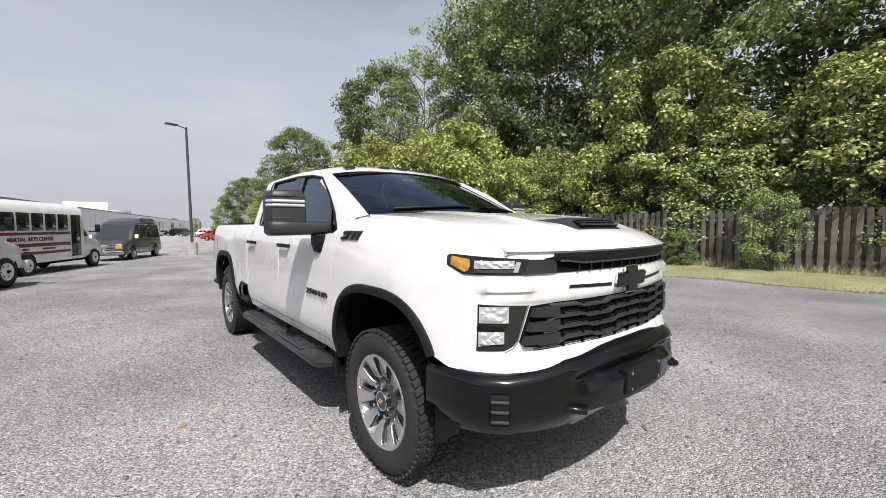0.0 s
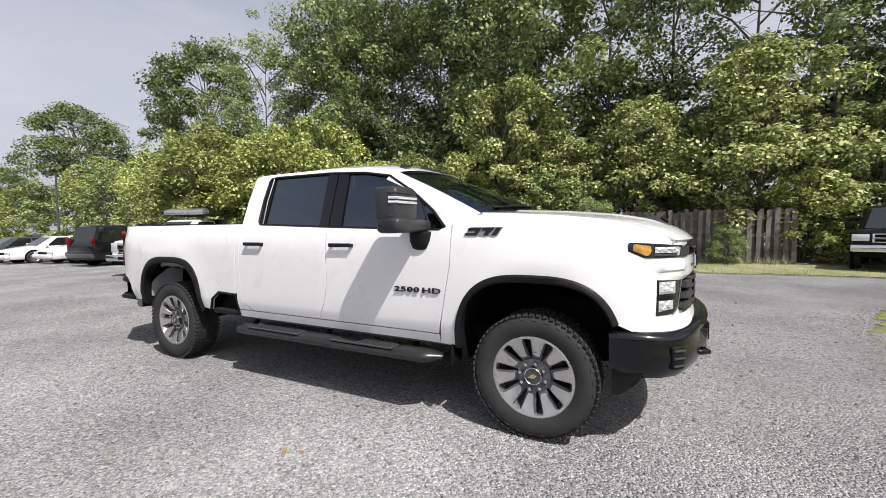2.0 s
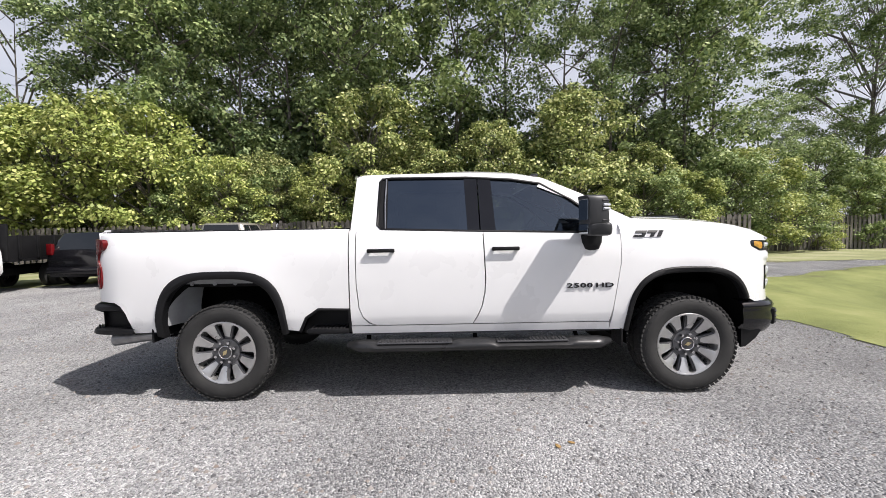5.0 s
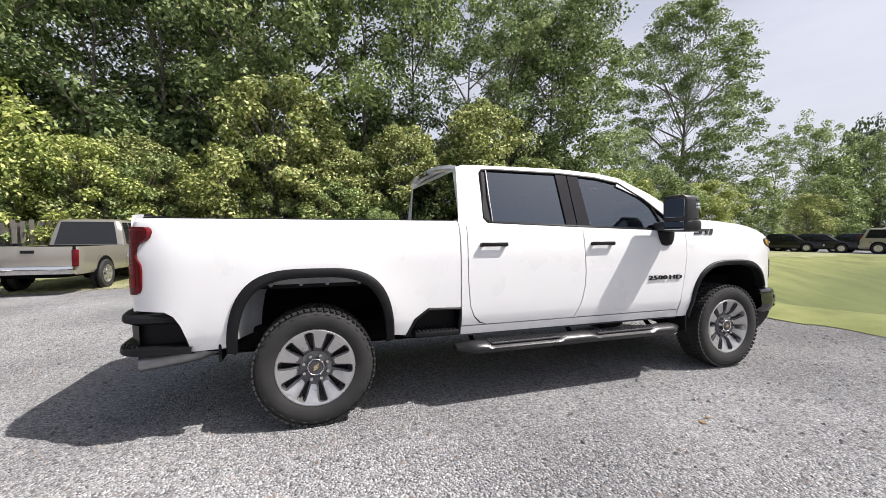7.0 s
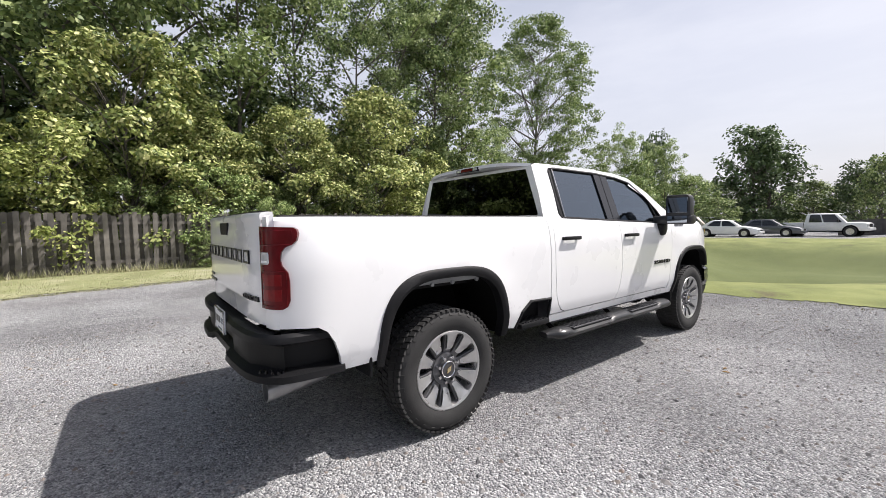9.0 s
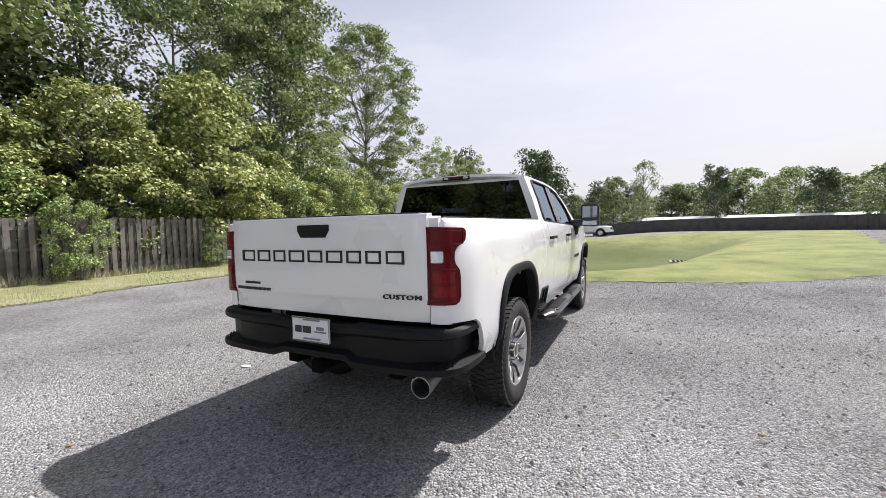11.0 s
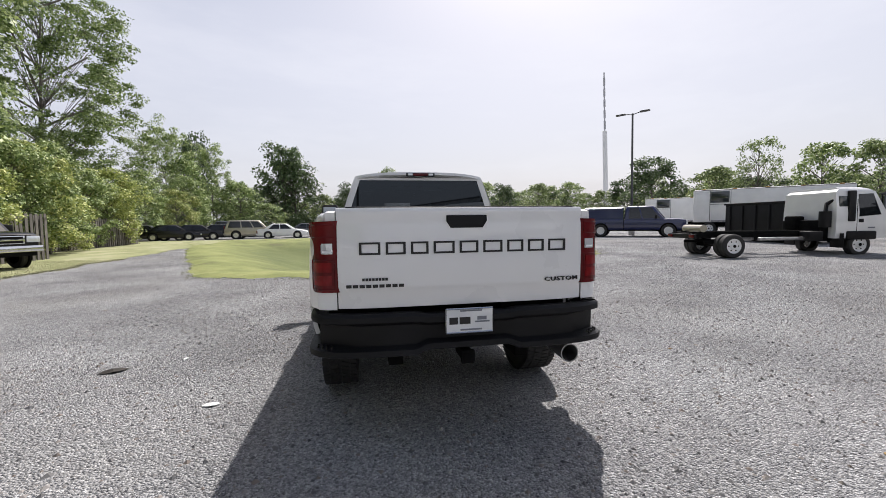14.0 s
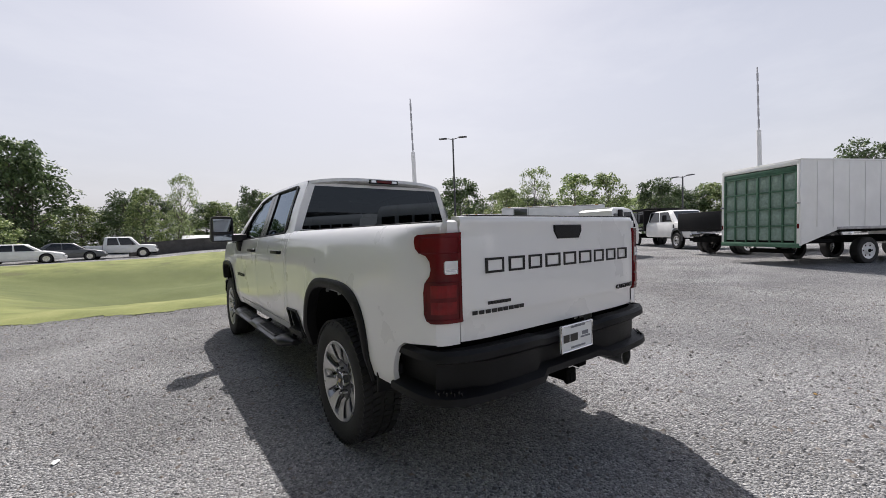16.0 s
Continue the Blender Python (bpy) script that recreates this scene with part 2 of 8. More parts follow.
# ---------- ground ----------
def ground_z(x, y):
    """Level round the truck, rising gently to the far lot, falling a little to the back lot."""
    z = 0.028 * max(0, -x - 3) * smooth01(-3, -9, x) + 0.03 * max(0, -y - 4) * smooth01(2, -8, x)
    z = 0.4 * (1 - math.exp(-z / 0.4))
    z -= 0.012 * max(0, y - 8)
    z += 0.05 * smooth01(6, 11, x) * smooth01(-16, -6, y)
    return max(-0.6, min(1.1, z))


def island_depth(x, y):
    """How far inside the mown hollow a place lies: 0 outside, 1 well inside."""
    near = -3.1 - 0.05 * (x - 1) ** 2 * (1 if x > 1 else 0.75)
    near += 0.25 * noise.noise((x * 0.9, y * 0.9, 0)) + 0.12 * noise.noise((x * 3.1, y * 3.1, 4))
    far = -33 + 0.2 * (x - 1)
    d = min(near - y, y - far, x + 9 - 0.3 * (y + 9) + 0.3 * noise.noise((x * 0.7, y * 0.7, 9)), (5.7 - 0.42 * (y + 5) - x + 0.3 * noise.noise((x * 0.8, y * 0.8, 5))) * 1.1)
    return d


def verge_edge(y):
    """Where the grass strip along the fence begins."""
    return 9.9 + 0.045 * max(0, -y) * 2 - 0.16 * max(0, y - 2) + 0.35 * noise.noise((0, y * 0.5, 7)) + 0.15 * noise.noise((3, y * 2.0, 7))


def surface_z(x, y):
    z = ground_z(x, y)
    d = island_depth(x, y)
    if d > 0:
        crest = -4.3 + 0.39 * (y + 10)
        far = y + 33 - 0.2 * (x - 1)
        z += 0.05 * smooth01(0, 0.5, d) - 1.7 * smooth01(0.6, 9.0, d) * smooth01(0.5, 15, far) * smooth01(-0.5, 4.5, x - crest) * (0.8 + 0.3 * noise.noise((x * 0.2, y * 0.2, 1)))
        z += 0.03 * noise.noise((x * 1.3, y * 1.3, 3))
    return z


def patch_mesh(name, xs, ys, material, kind, label, category, inside=None, lift=0.0, zf=surface_z):
    verts, faces, index = [], [], {}
    for i, x in enumerate(xs):
        for j, y in enumerate(ys):
            index[i, j] = len(verts)
            verts.append((x, y, zf(x, y) + lift))
    for i in range(len(xs) - 1):
        for j in range(len(ys) - 1):
            if inside is None or inside((xs[i] + xs[i + 1]) / 2, (ys[j] + ys[j + 1]) / 2):
                faces.append((index[i, j], index[i + 1, j], index[i + 1, j + 1], index[i, j + 1]))
    me = bpy.data.meshes.new(name)
    me.from_pydata(verts, [], faces)
    bm = bmesh.new()
    bm.from_mesh(me)
    bmesh.ops.delete(bm, geom=[v for v in bm.verts if not v.link_faces], context="VERTS")
    bm.to_mesh(me)
    bm.free()
    for p in me.polygons:
        p.use_smooth = True
    me.materials.append(material)
    return tagged(new(name, me), label, category, kind=kind)


def gravel_material():
    m = bpy.data.materials.new("grey_gravel_lot")
    m.use_nodes = True
    n, l = m.node_tree.nodes, m.node_tree.links
    b = n["Principled BSDF"]
    b.inputs["Roughness"].default_value = 0.9
    b.inputs["Diffuse Roughness"].default_value = 0.35
    b.inputs["Specular IOR Level"].default_value = 0.15
    tc = n.new("ShaderNodeTexCoord")
    vor = n.new("ShaderNodeTexVoronoi")
    vor.inputs["Scale"].default_value = 68
    vor.inputs["Randomness"].default_value = 1.0
    vor2 = n.new("ShaderNodeTexVoronoi")
    vor2.inputs["Scale"].default_value = 170
    for v in (vor, vor2):
        l.new(tc.outputs["Object"], v.inputs["Vector"])
    bw = n.new("ShaderNodeRGBToBW")
    l.new(vor.outputs["Color"], bw.inputs["Color"])
    bw2 = n.new("ShaderNodeRGBToBW")
    l.new(vor2.outputs["Color"], bw2.inputs["Color"])
    mixv = n.new("ShaderNodeMath")
    mixv.operation = "MULTIPLY_ADD"
    mixv.inputs[1].default_value = 0.5
    l.new(bw.outputs["Val"], mixv.inputs[0])
    half = n.new("ShaderNodeMath")
    half.operation = "MULTIPLY"
    half.inputs[1].default_value = 0.5
    l.new(bw2.outputs["Val"], half.inputs[0])
    l.new(half.outputs["Value"], mixv.inputs[2])
    ramp = n.new("ShaderNodeValToRGB")
    e = ramp.color_ramp.elements
    e[0].position, e[0].color = 0.12, (0.045, 0.046, 0.051, 1)
    e[1].position, e[1].color = 0.88, (0.74, 0.74, 0.735, 1)
    for p, c in ((0.35, (0.235, 0.235, 0.24, 1)), (0.6, (0.415, 0.413, 0.412, 1))):
        k = e.new(p)
        k.color = c
    l.new(mixv.outputs["Value"], ramp.inputs["Fac"])
    big = n.new("ShaderNodeTexNoise")
    big.inputs["Scale"].default_value, big.inputs["Detail"].default_value = 0.55, 7
    l.new(tc.outputs["Object"], big.inputs["Vector"])
    mr = n.new("ShaderNodeMapRange")
    mr.inputs["From Min"].default_value, mr.inputs["From Max"].default_value = 0.3, 0.7
    mr.inputs["To Min"].default_value, mr.inputs["To Max"].default_value = 0.72, 1.25
    l.new(big.outputs["Fac"], mr.inputs["Value"])
    mul = n.new("ShaderNodeMix")
    mul.data_type, mul.blend_type = "RGBA", "MULTIPLY"
    mul.inputs["Factor"].default_value = 1.0
    l.new(ramp.outputs["Color"], mul.inputs["A"])
    l.new(mr.outputs["Result"], mul.inputs["B"])
    tan = n.new("ShaderNodeTexNoise")
    tan.inputs["Scale"].default_value, tan.inputs["Detail"].default_value = 0.23, 5
    l.new(tc.outputs["Object"], tan.inputs["Vector"])
    tr = n.new("ShaderNodeMapRange")
    tr.inputs["From Min"].default_value, tr.inputs["From Max"].default_value = 0.5, 0.75
    tr.inputs["To Min"].default_value, tr.inputs["To Max"].default_value = 0.0, 0.35
    l.new(tan.outputs["Fac"], tr.inputs["Value"])
    dust = n.new("ShaderNodeMix")
    dust.data_type = "RGBA"
    dust.inputs["B"].default_value = (0.36, 0.345, 0.32, 1)
    l.new(tr.outputs["Result"], dust.inputs["Factor"])
    l.new(mul.outputs["Result"], dust.inputs["A"])
    l.new(dust.outputs["Result"], b.inputs["Base Color"])
    bp = n.new("ShaderNodeBump")
    bp.inputs["Strength"].default_value, bp.inputs["Distance"].default_value = 1.0, 0.02
    rnd = n.new("ShaderNodeMath")
    rnd.operation = "SUBTRACT"
    l.new(mixv.outputs["Value"], rnd.inputs[0])
    l.new(vor.outputs["Distance"], rnd.inputs[1])
    l.new(rnd.outputs["Value"], bp.inputs["Height"])
    l.new(bp.outputs["Normal"], b.inputs["Normal"])
    return m


def two_tone(name, stops, scale, rough=0.9, bump=0.5, bump_scale=40, detail=8, low_color=None):
    m = bpy.data.materials.new(name)
    m.use_nodes = True
    n, l = m.node_tree.nodes, m.node_tree.links
    b = n["Principled BSDF"]
    b.inputs["Roughness"].default_value = rough
    b.inputs["Specular IOR Level"].default_value = 0.25
    tc = n.new("ShaderNodeTexCoord")
    t = n.new("ShaderNodeTexNoise")
    t.inputs["Scale"].default_value, t.inputs["Detail"].default_value, t.inputs["Roughness"].default_value = scale, detail, 0.65
    l.new(tc.outputs["Object"], t.inputs["Vector"])
    ramp = n.new("ShaderNodeValToRGB")
    e = ramp.color_ramp.elements
    e[0].position, e[0].color = stops[0][0], (*stops[0][1], 1)
    e[1].position, e[1].color = stops[-1][0], (*stops[-1][1], 1)
    for p, c in stops[1:-1]:
        e.new(p).color = (*c, 1)
    l.new(t.outputs["Fac"], ramp.inputs["Fac"])
    col = ramp.outputs["Color"]
    if low_color:
        # colour blends to a darker green as the surface drops in height
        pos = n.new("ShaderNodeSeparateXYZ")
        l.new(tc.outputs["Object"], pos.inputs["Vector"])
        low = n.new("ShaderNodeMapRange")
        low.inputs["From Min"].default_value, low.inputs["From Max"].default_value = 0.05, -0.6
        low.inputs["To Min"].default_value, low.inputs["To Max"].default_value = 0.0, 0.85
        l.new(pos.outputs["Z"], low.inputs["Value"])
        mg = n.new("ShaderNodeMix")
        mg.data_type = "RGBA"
        mg.inputs["B"].default_value = (*low_color, 1)
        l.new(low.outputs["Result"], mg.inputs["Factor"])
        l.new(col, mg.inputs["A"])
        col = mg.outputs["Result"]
    l.new(col, b.inputs["Base Color"])
    t2 = n.new("ShaderNodeTexNoise")
    t2.inputs["Scale"].default_value, t2.inputs["Detail"].default_value = bump_scale, 6
    l.new(tc.outputs["Object"], t2.inputs["Vector"])
    bp = n.new("ShaderNodeBump")
    bp.inputs["Strength"].default_value, bp.inputs["Distance"].default_value = bump, 0.03
    l.new(t2.outputs["Fac"], bp.inputs["Height"])
    l.new(bp.outputs["Normal"], b.inputs["Normal"])
    return m


GRAVEL = gravel_material()
LAWN = two_tone("mown_yellow_green_grass", [(0.3, (0.12, 0.105, 0.06)), (0.4, (0.15, 0.17, 0.06)), (0.53, (0.205, 0.225, 0.08)), (0.66, (0.255, 0.265, 0.105)), (0.8, (0.3, 0.285, 0.17))], 0.6, low_color=(0.09, 0.11, 0.038))
GRASS = two_tone("mown_dry_grass", [(0.3, (0.18, 0.18, 0.1)), (0.46, (0.24, 0.255, 0.12)), (0.6, (0.32, 0.315, 0.19)), (0.74, (0.4, 0.38, 0.29))], 0.6)

near_x = frange(-18, 14, 0.4)
near_y = frange(-36, 14, 0.4)
xs = [-900, -400, -180, -90, -60, -45, -36, -30, -26, -22, -19] + near_x + [15, 16.5, 18, 20, 23, 27, 34, 50, 90, 180, 400, 900]
ys = [-900, -400, -180, -110, -80, -65, -55, -48, -43, -39, -37] + near_y + [15, 16.5, 18, 20, 23, 27, 32, 40, 50, 70, 110, 180, 400, 900]
patch_mesh("ground", xs, ys, GRAVEL, "structure", "grey crushed gravel lot with dusty patches", "ground",
           zf=lambda x, y: surface_z(x, y) - 0.1 * smooth01(0.1, 0.9, island_depth(x, y)))
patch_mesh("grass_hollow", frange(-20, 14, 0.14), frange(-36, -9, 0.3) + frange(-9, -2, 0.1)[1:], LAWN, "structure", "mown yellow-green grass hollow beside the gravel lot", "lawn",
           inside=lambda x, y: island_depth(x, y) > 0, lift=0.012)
patch_mesh("grass_verge", frange(5, 30, 0.3), frange(-32, 24, 0.4), GRASS, "structure", "dry yellowish grass strip along the wooden fence", "lawn",
           inside=lambda x, y: x > verge_edge(y), lift=0.015)


# ---------- fence ----------
WOOD = mat("weathered_grey_boards", (0.15, 0.137, 0.124), 0.9, vary=0.35, scale=3, bump=0.4, bump_scale=40, island=True)


def fence_x(y):
    return 13.8 - 0.03 * y if y > -12.5 else 16.9 - 0.06 * (y + 5.3)


def board_mesh(h, w, seed):
    rnd = random.Random(seed)
    bm = bmesh.new()
    ear = 0.03
    d = rnd.uniform(-0.02, 0.02)
    prism(bm, [(-w / 2, 0), (w / 2, 0), (w / 2 + d, h - ear), (w / 2 - ear + d, h), (-w / 2 + ear + d, h), (-w / 2 + d, h - ear)], lambda u, v, t: (t, u, v), 0.02)
    bmesh.ops.recalc_face_normals(bm, faces=bm.faces)
    me = bpy.data.meshes.new("board")
    bm.to_mesh(me)
    bm.free()
    me.materials.append(WOOD)
    return me


def build_fence(y0, y1, label):
    f = thing("wooden_fence", label, "fence", group="wooden fence runs")
    for z in (0.35, 1.0, 1.6):
        for y in frange(y0, y1 - 2.4, 2.4):
            bm = bmesh.new()
            a, b = Vector((fence_x(y) + 0.05, y, z + ground_z(14, y))), Vector((fence_x(y + 2.4) + 0.05, y + 2.4, z + ground_z(14, y)))
            q = Matrix.Translation((a + b) / 2) @ (b - a).to_track_quat("Y", "Z").to_matrix().to_4x4()
            box(bm, (0, 0, 0), (0.04, 2.4, 0.09), 0, q)
            part("rail", bm, WOOD, f)
    return f


def add_boards(f, y0, y1, meshes, rnd, limit):
    """Boards one by one, alternately before and behind the rails."""
    y, k = y0, 0
    while y < y1:
        me = meshes[rnd.randrange(len(meshes))]
        m = Matrix.Translation((fence_x(y) - (0.02 if k % 2 == 0 else -0.075), y, ground_z(14, y) + rnd.uniform(-0.03, 0.03))) @ Matrix.Rotation(radians(rnd.uniform(-1.4, 1.4)), 4, "X")
        if k < limit:
            o = new("board", me)
            o.parent = f
            o.matrix_basis = m
        y += 0.125
        k += 1


# ---------- trees ----------
def leaf_material(name, c0, c1, c2, trans=0.35):
    m = bpy.data.materials.new(name)
    m.use_nodes = True
    n, l = m.node_tree.nodes, m.node_tree.links
    b = n["Principled BSDF"]
    b.inputs["Roughness"].default_value = 0.52
    b.inputs["Specular IOR Level"].default_value = 0.33
    geo = n.new("ShaderNodeNewGeometry")
    ramp = n.new("ShaderNodeValToRGB")
    e = ramp.color_ramp.elements
    e[0].color, e[1].color = (*c0, 1), (*c2, 1)
    e.new(0.55).color = (*c1, 1)
    l.new(geo.outputs["Random Per Island"], ramp.inputs["Fac"])
    info = n.new("ShaderNodeObjectInfo")
    hsv = n.new("ShaderNodeHueSaturation")
    mr = n.new("ShaderNodeMapRange")
    mr.inputs["To Min"].default_value, mr.inputs["To Max"].default_value = 0.8, 1.2
    l.new(info.outputs["Random"], mr.inputs["Value"])
    l.new(mr.outputs["Result"], hsv.inputs["Value"])
    l.new(ramp.outputs["Color"], hsv.inputs["Color"])
    l.new(hsv.outputs["Color"], b.inputs["Base Color"])
    tl = n.new("ShaderNodeBsdfTranslucent")
    bright = n.new("ShaderNodeHueSaturation")
    bright.inputs["Value"].default_value = 1.3
    l.new(hsv.outputs["Color"], bright.inputs["Color"])
    l.new(bright.outputs["Color"], tl.inputs["Color"])
    mx = n.new("ShaderNodeMixShader")
    mx.inputs["Fac"].default_value = trans
    l.new(b.outputs["BSDF"], mx.inputs[1])
    l.new(tl.outputs["BSDF"], mx.inputs[2])
    l.new(mx.outputs["Shader"], n["Material Output"].inputs["Surface"])
    return m


LEAF_MID = leaf_material("mid_green_leaves", (0.07, 0.115, 0.036), (0.24, 0.315, 0.11), (0.46, 0.52, 0.23), 0.17)
LEAF_YEL = leaf_material("yellow_green_leaves", (0.14, 0.185, 0.045), (0.32, 0.375, 0.105), (0.58, 0.58, 0.23), 0.2)
LEAF_MAPLE = leaf_material("maple_leaves_with_pale_tips", (0.08, 0.12, 0.034), (0.33, 0.385, 0.125), (0.7, 0.68, 0.33), 0.16)
LEAF_DARK = leaf_material("dark_green_leaves", (0.048, 0.082, 0.03), (0.17, 0.235, 0.09), (0.38, 0.44, 0.2), 0.17)
LEAF_GREY = leaf_material("grey_green_leaves", (0.13, 0.18, 0.07), (0.23, 0.295, 0.12), (0.42, 0.48, 0.23), 0.25)
LEAF_OLIVE = leaf_material("olive_green_leaves", (0.07, 0.105, 0.035), (0.145, 0.2, 0.066), (0.27, 0.33, 0.13), 0.22)
LEAF_FAR = leaf_material("far_dark_leaves", (0.05, 0.08, 0.034), (0.085, 0.125, 0.052), (0.13, 0.175, 0.075), 0.22)
BARK = mat("grey_bark", (0.13, 0.115, 0.1), 0.92, vary=0.4, scale=5, bump=0.6, bump_scale=25)


def leaves_mesh(name, clumps, per, size, rng, material, droop=0.35, flat=0.7):
    """Many small folded leaves gathered in clumps (centre, radius)."""
    cs = np.array([c[:3] for c in clumps])
    rs = np.array([c[3] for c in clumps])
    n = len(clumps) * per
    idx = np.repeat(np.arange(len(clumps)), per)
    d = rng.normal(size=(n, 3)) + np.array([0, 0, 0.45])
    d /= np.linalg.norm(d, axis=1)[:, None]
    rad = rng.random(n) ** 0.33
    off = d * (rad * rs[idx])[:, None]
    off[:, 2] *= flat
    pos = cs[idx] + off
    face = d * 0.8 + rng.normal(size=(n, 3)) * 0.55 + np.array([0, 0, 0.7])
    face /= np.linalg.norm(face, axis=1)[:, None] + 1e-9
    out = np.cross(face, rng.normal(size=(n, 3)))
    out[:, 2] -= droop * 0.5
    out /= np.linalg.norm(out, axis=1)[:, None] + 1e-9
    side = np.cross(face, out)
    side /= np.linalg.norm(side, axis=1)[:, None] + 1e-9
    up = np.cross(out, side)
    s = size * (0.65 + 0.7 * rng.random(n))[:, None]
    v = np.empty((n, 4, 3))
    v[:, 0] = pos
    v[:, 1] = pos + out * s * 0.5 + side * s * 0.32 - up * s * 0.07
    v[:, 2] = pos + out * s
    v[:, 3] = pos + out * s * 0.5 - side * s * 0.32 - up * s * 0.07
    me = bpy.data.meshes.new(name)
    me.vertices.add(n * 4)
    me.vertices.foreach_set("co", v.ravel())
    me.loops.add(n * 4)
    me.loops.foreach_set("vertex_index", np.arange(n * 4, dtype=np.int32))
    me.polygons.add(n)
    me.polygons.foreach_set("loop_start", np.arange(0, n * 4, 4, dtype=np.int32))
    me.polygons.foreach_set("loop_total", np.full(n, 4, dtype=np.int32))
    me.update(calc_edges=True)
    me.materials.append(material)
    return me


def make_tree(name, label, height, spread, base, rng, material, clumps=130, per=70, leaf=0.17, lean=0.0, clump_r=0.55, open_=0.0, trunk_r=0.16, shrub=False, shell=False, flat=0.7):
    """A tapered trunk with limbs and a crown of leaf clumps at the ends of its twigs."""
    t = thing(name, label, "shrub" if shrub else "tree")
    bm = bmesh.new()
    top = Vector((lean, lean * 0.3, height * 0.93))
    trunk = []
    for k in range(9):
        s = k / 8
        trunk.append(Vector((top.x * s + 0.12 * math.sin(3 * s + height), top.y * s + 0.12 * math.cos(4 * s), top.z * s)))
    tube(bm, trunk, [trunk_r * (1.25 - s * 0.14) * (1 - k / 9.5) for k, s in enumerate(range(9))], 8)
    cl = []
    n_limb = 6 if shrub else 15
    ends = []
    for k in range(n_limb):
        s = base + (0.96 - base) * (k + 0.5) / n_limb
        p = trunk[min(8, int(s * 8))].lerp(trunk[min(8, int(s * 8) + 1)], s * 8 - int(s * 8))
        a = k * 2.4 + rng.random() * 0.8
        shape = math.sin(math.pi * min(1, (s - base) / (1 - base) * 0.8 + 0.2)) ** 0.7
        ln = spread * shape * (0.75 + 0.5 * rng.random())
        e = p + Vector((math.cos(a) * ln, math.sin(a) * ln, ln * (0.35 + 0.4 * rng.random())))
        mid = p.lerp(e, 0.5) + Vector((0, 0, 0.15 * ln))
        tube(bm, [p, mid] if shell else [p, mid, e], [trunk_r * 0.42 * (1.1 - s * 0.6), trunk_r * 0.25, 0.015][:2 if shell else 3], 5)
        ends.append((p, mid, e))
    if shell:
        # rounded crown: clumps spread over an uneven shell
        lo = height * base
        for k in range(clumps):
            s = rng.random() ** 0.85
            prof = 0.72 + 0.28 * s / 0.4 if s < 0.4 else math.sqrt(max(0.02, 1 - ((s - 0.4) / 0.62) ** 2))
            a = rng.random() * 6.283
            r = spread * prof * (0.4 + 0.6 * math.sqrt(rng.random())) * (1 + 0.45 * noise.noise((math.cos(a) * 1.6, math.sin(a) * 1.6, s * 4 + height)))
            c = Vector((lean * s + r * math.cos(a), r * math.sin(a), lo + (height - lo) * s))
            cl.append((c.x, c.y, c.z, clump_r * (0.55 + 0.8 * rng.random())))
            if k % 2 == 0:
                q = trunk[min(8, int(max(0.1, s * 0.8) * 8))]
                tube(bm, [q, q.lerp(c, 0.6) + Vector((0, 0, 0.1)), c], [0.03, 0.018, 0.006], 3)
    for k in range(0 if shell else clumps):
        p, mid, e = ends[int(rng.random() * len(ends))]
        f = 0.25 + 0.8 * rng.random() ** 0.7
        q = p.lerp(mid, f * 2) if f < 0.5 else mid.lerp(e, f * 2 - 1)
        j = (0.42 + open_) * spread * 0.55
        c = q + Vector((rng.normal() * j, rng.normal() * j, rng.normal() * j * 0.75))
        c.z = max(c.z, height * base * 0.6 + 0.2, 0.25)
        cl.append((c.x, c.y, c.z, clump_r * (0.6 + 0.8 * rng.random())))
        if k % 2 == 0:
            tube(bm, [q, c], [0.018, 0.006], 3)
    part("trunk", bm, BARK, t, smooth=60)
    crown = new("crown", leaves_mesh("crown", cl, per, leaf, rng, material, flat=flat))
    crown.parent = t
    return t


def plant(proto, x, y, scale=1.0, turn=0.0, stretch=1.0, z=None, label=None):
    m = Matrix.Translation((x, y, ground_z(x, y) - 0.05 if z is None else z)) @ Matrix.Rotation(turn, 4, "Z")
    o = copy_thing(proto, m)
    o.scale = (scale, scale, scale * stretch)
    if label:
        o["label"] = label
    return o


rng = np.random.default_rng(11)
T_TALL = make_tree("tree", "tall green deciduous tree behind the fence", 16, 3.4, 0.16, rng, LEAF_MID, 92, 135, 0.21, 0.4, 0.8, 0.12)
T_TALL2 = make_tree("tree", "tall slender tree with small dense leaves", 18, 2.9, 0.18, rng, LEAF_DARK, 92, 135, 0.19, -0.5, 0.75, 0.12)
T_OPEN = make_tree("tree", "airy feathery tree with visible limbs", 15, 3.6, 0.2, rng, LEAF_GREY, 110, 100, 0.16, 0.6, 0.66, 0.18, flat=0.5)
T_YEL = make_tree("small_tree", "bushy yellow-green sapling overhanging the fence", 6.2, 2.4, 0.08, rng, LEAF_YEL, 62, 170, 0.16, 0.2, 0.62, 0.06, trunk_r=0.08, shell=True)
T_MAPLE = make_tree("small_tree", "bushy maple with pale yellow-green leaf tips over the fence", 8.3, 3.0, 0.12, rng, LEAF_MAPLE, 100, 200, 0.165, 0.0, 0.62, 0.06, trunk_r=0.1, shell=True)
T_MIDS = make_tree("small_tree", "bushy mid-green young tree by the fence", 6.5, 2.4, 0.08, rng, LEAF_MID, 62, 170, 0.16, -0.2, 0.62, 0.06, trunk_r=0.08, shell=True)
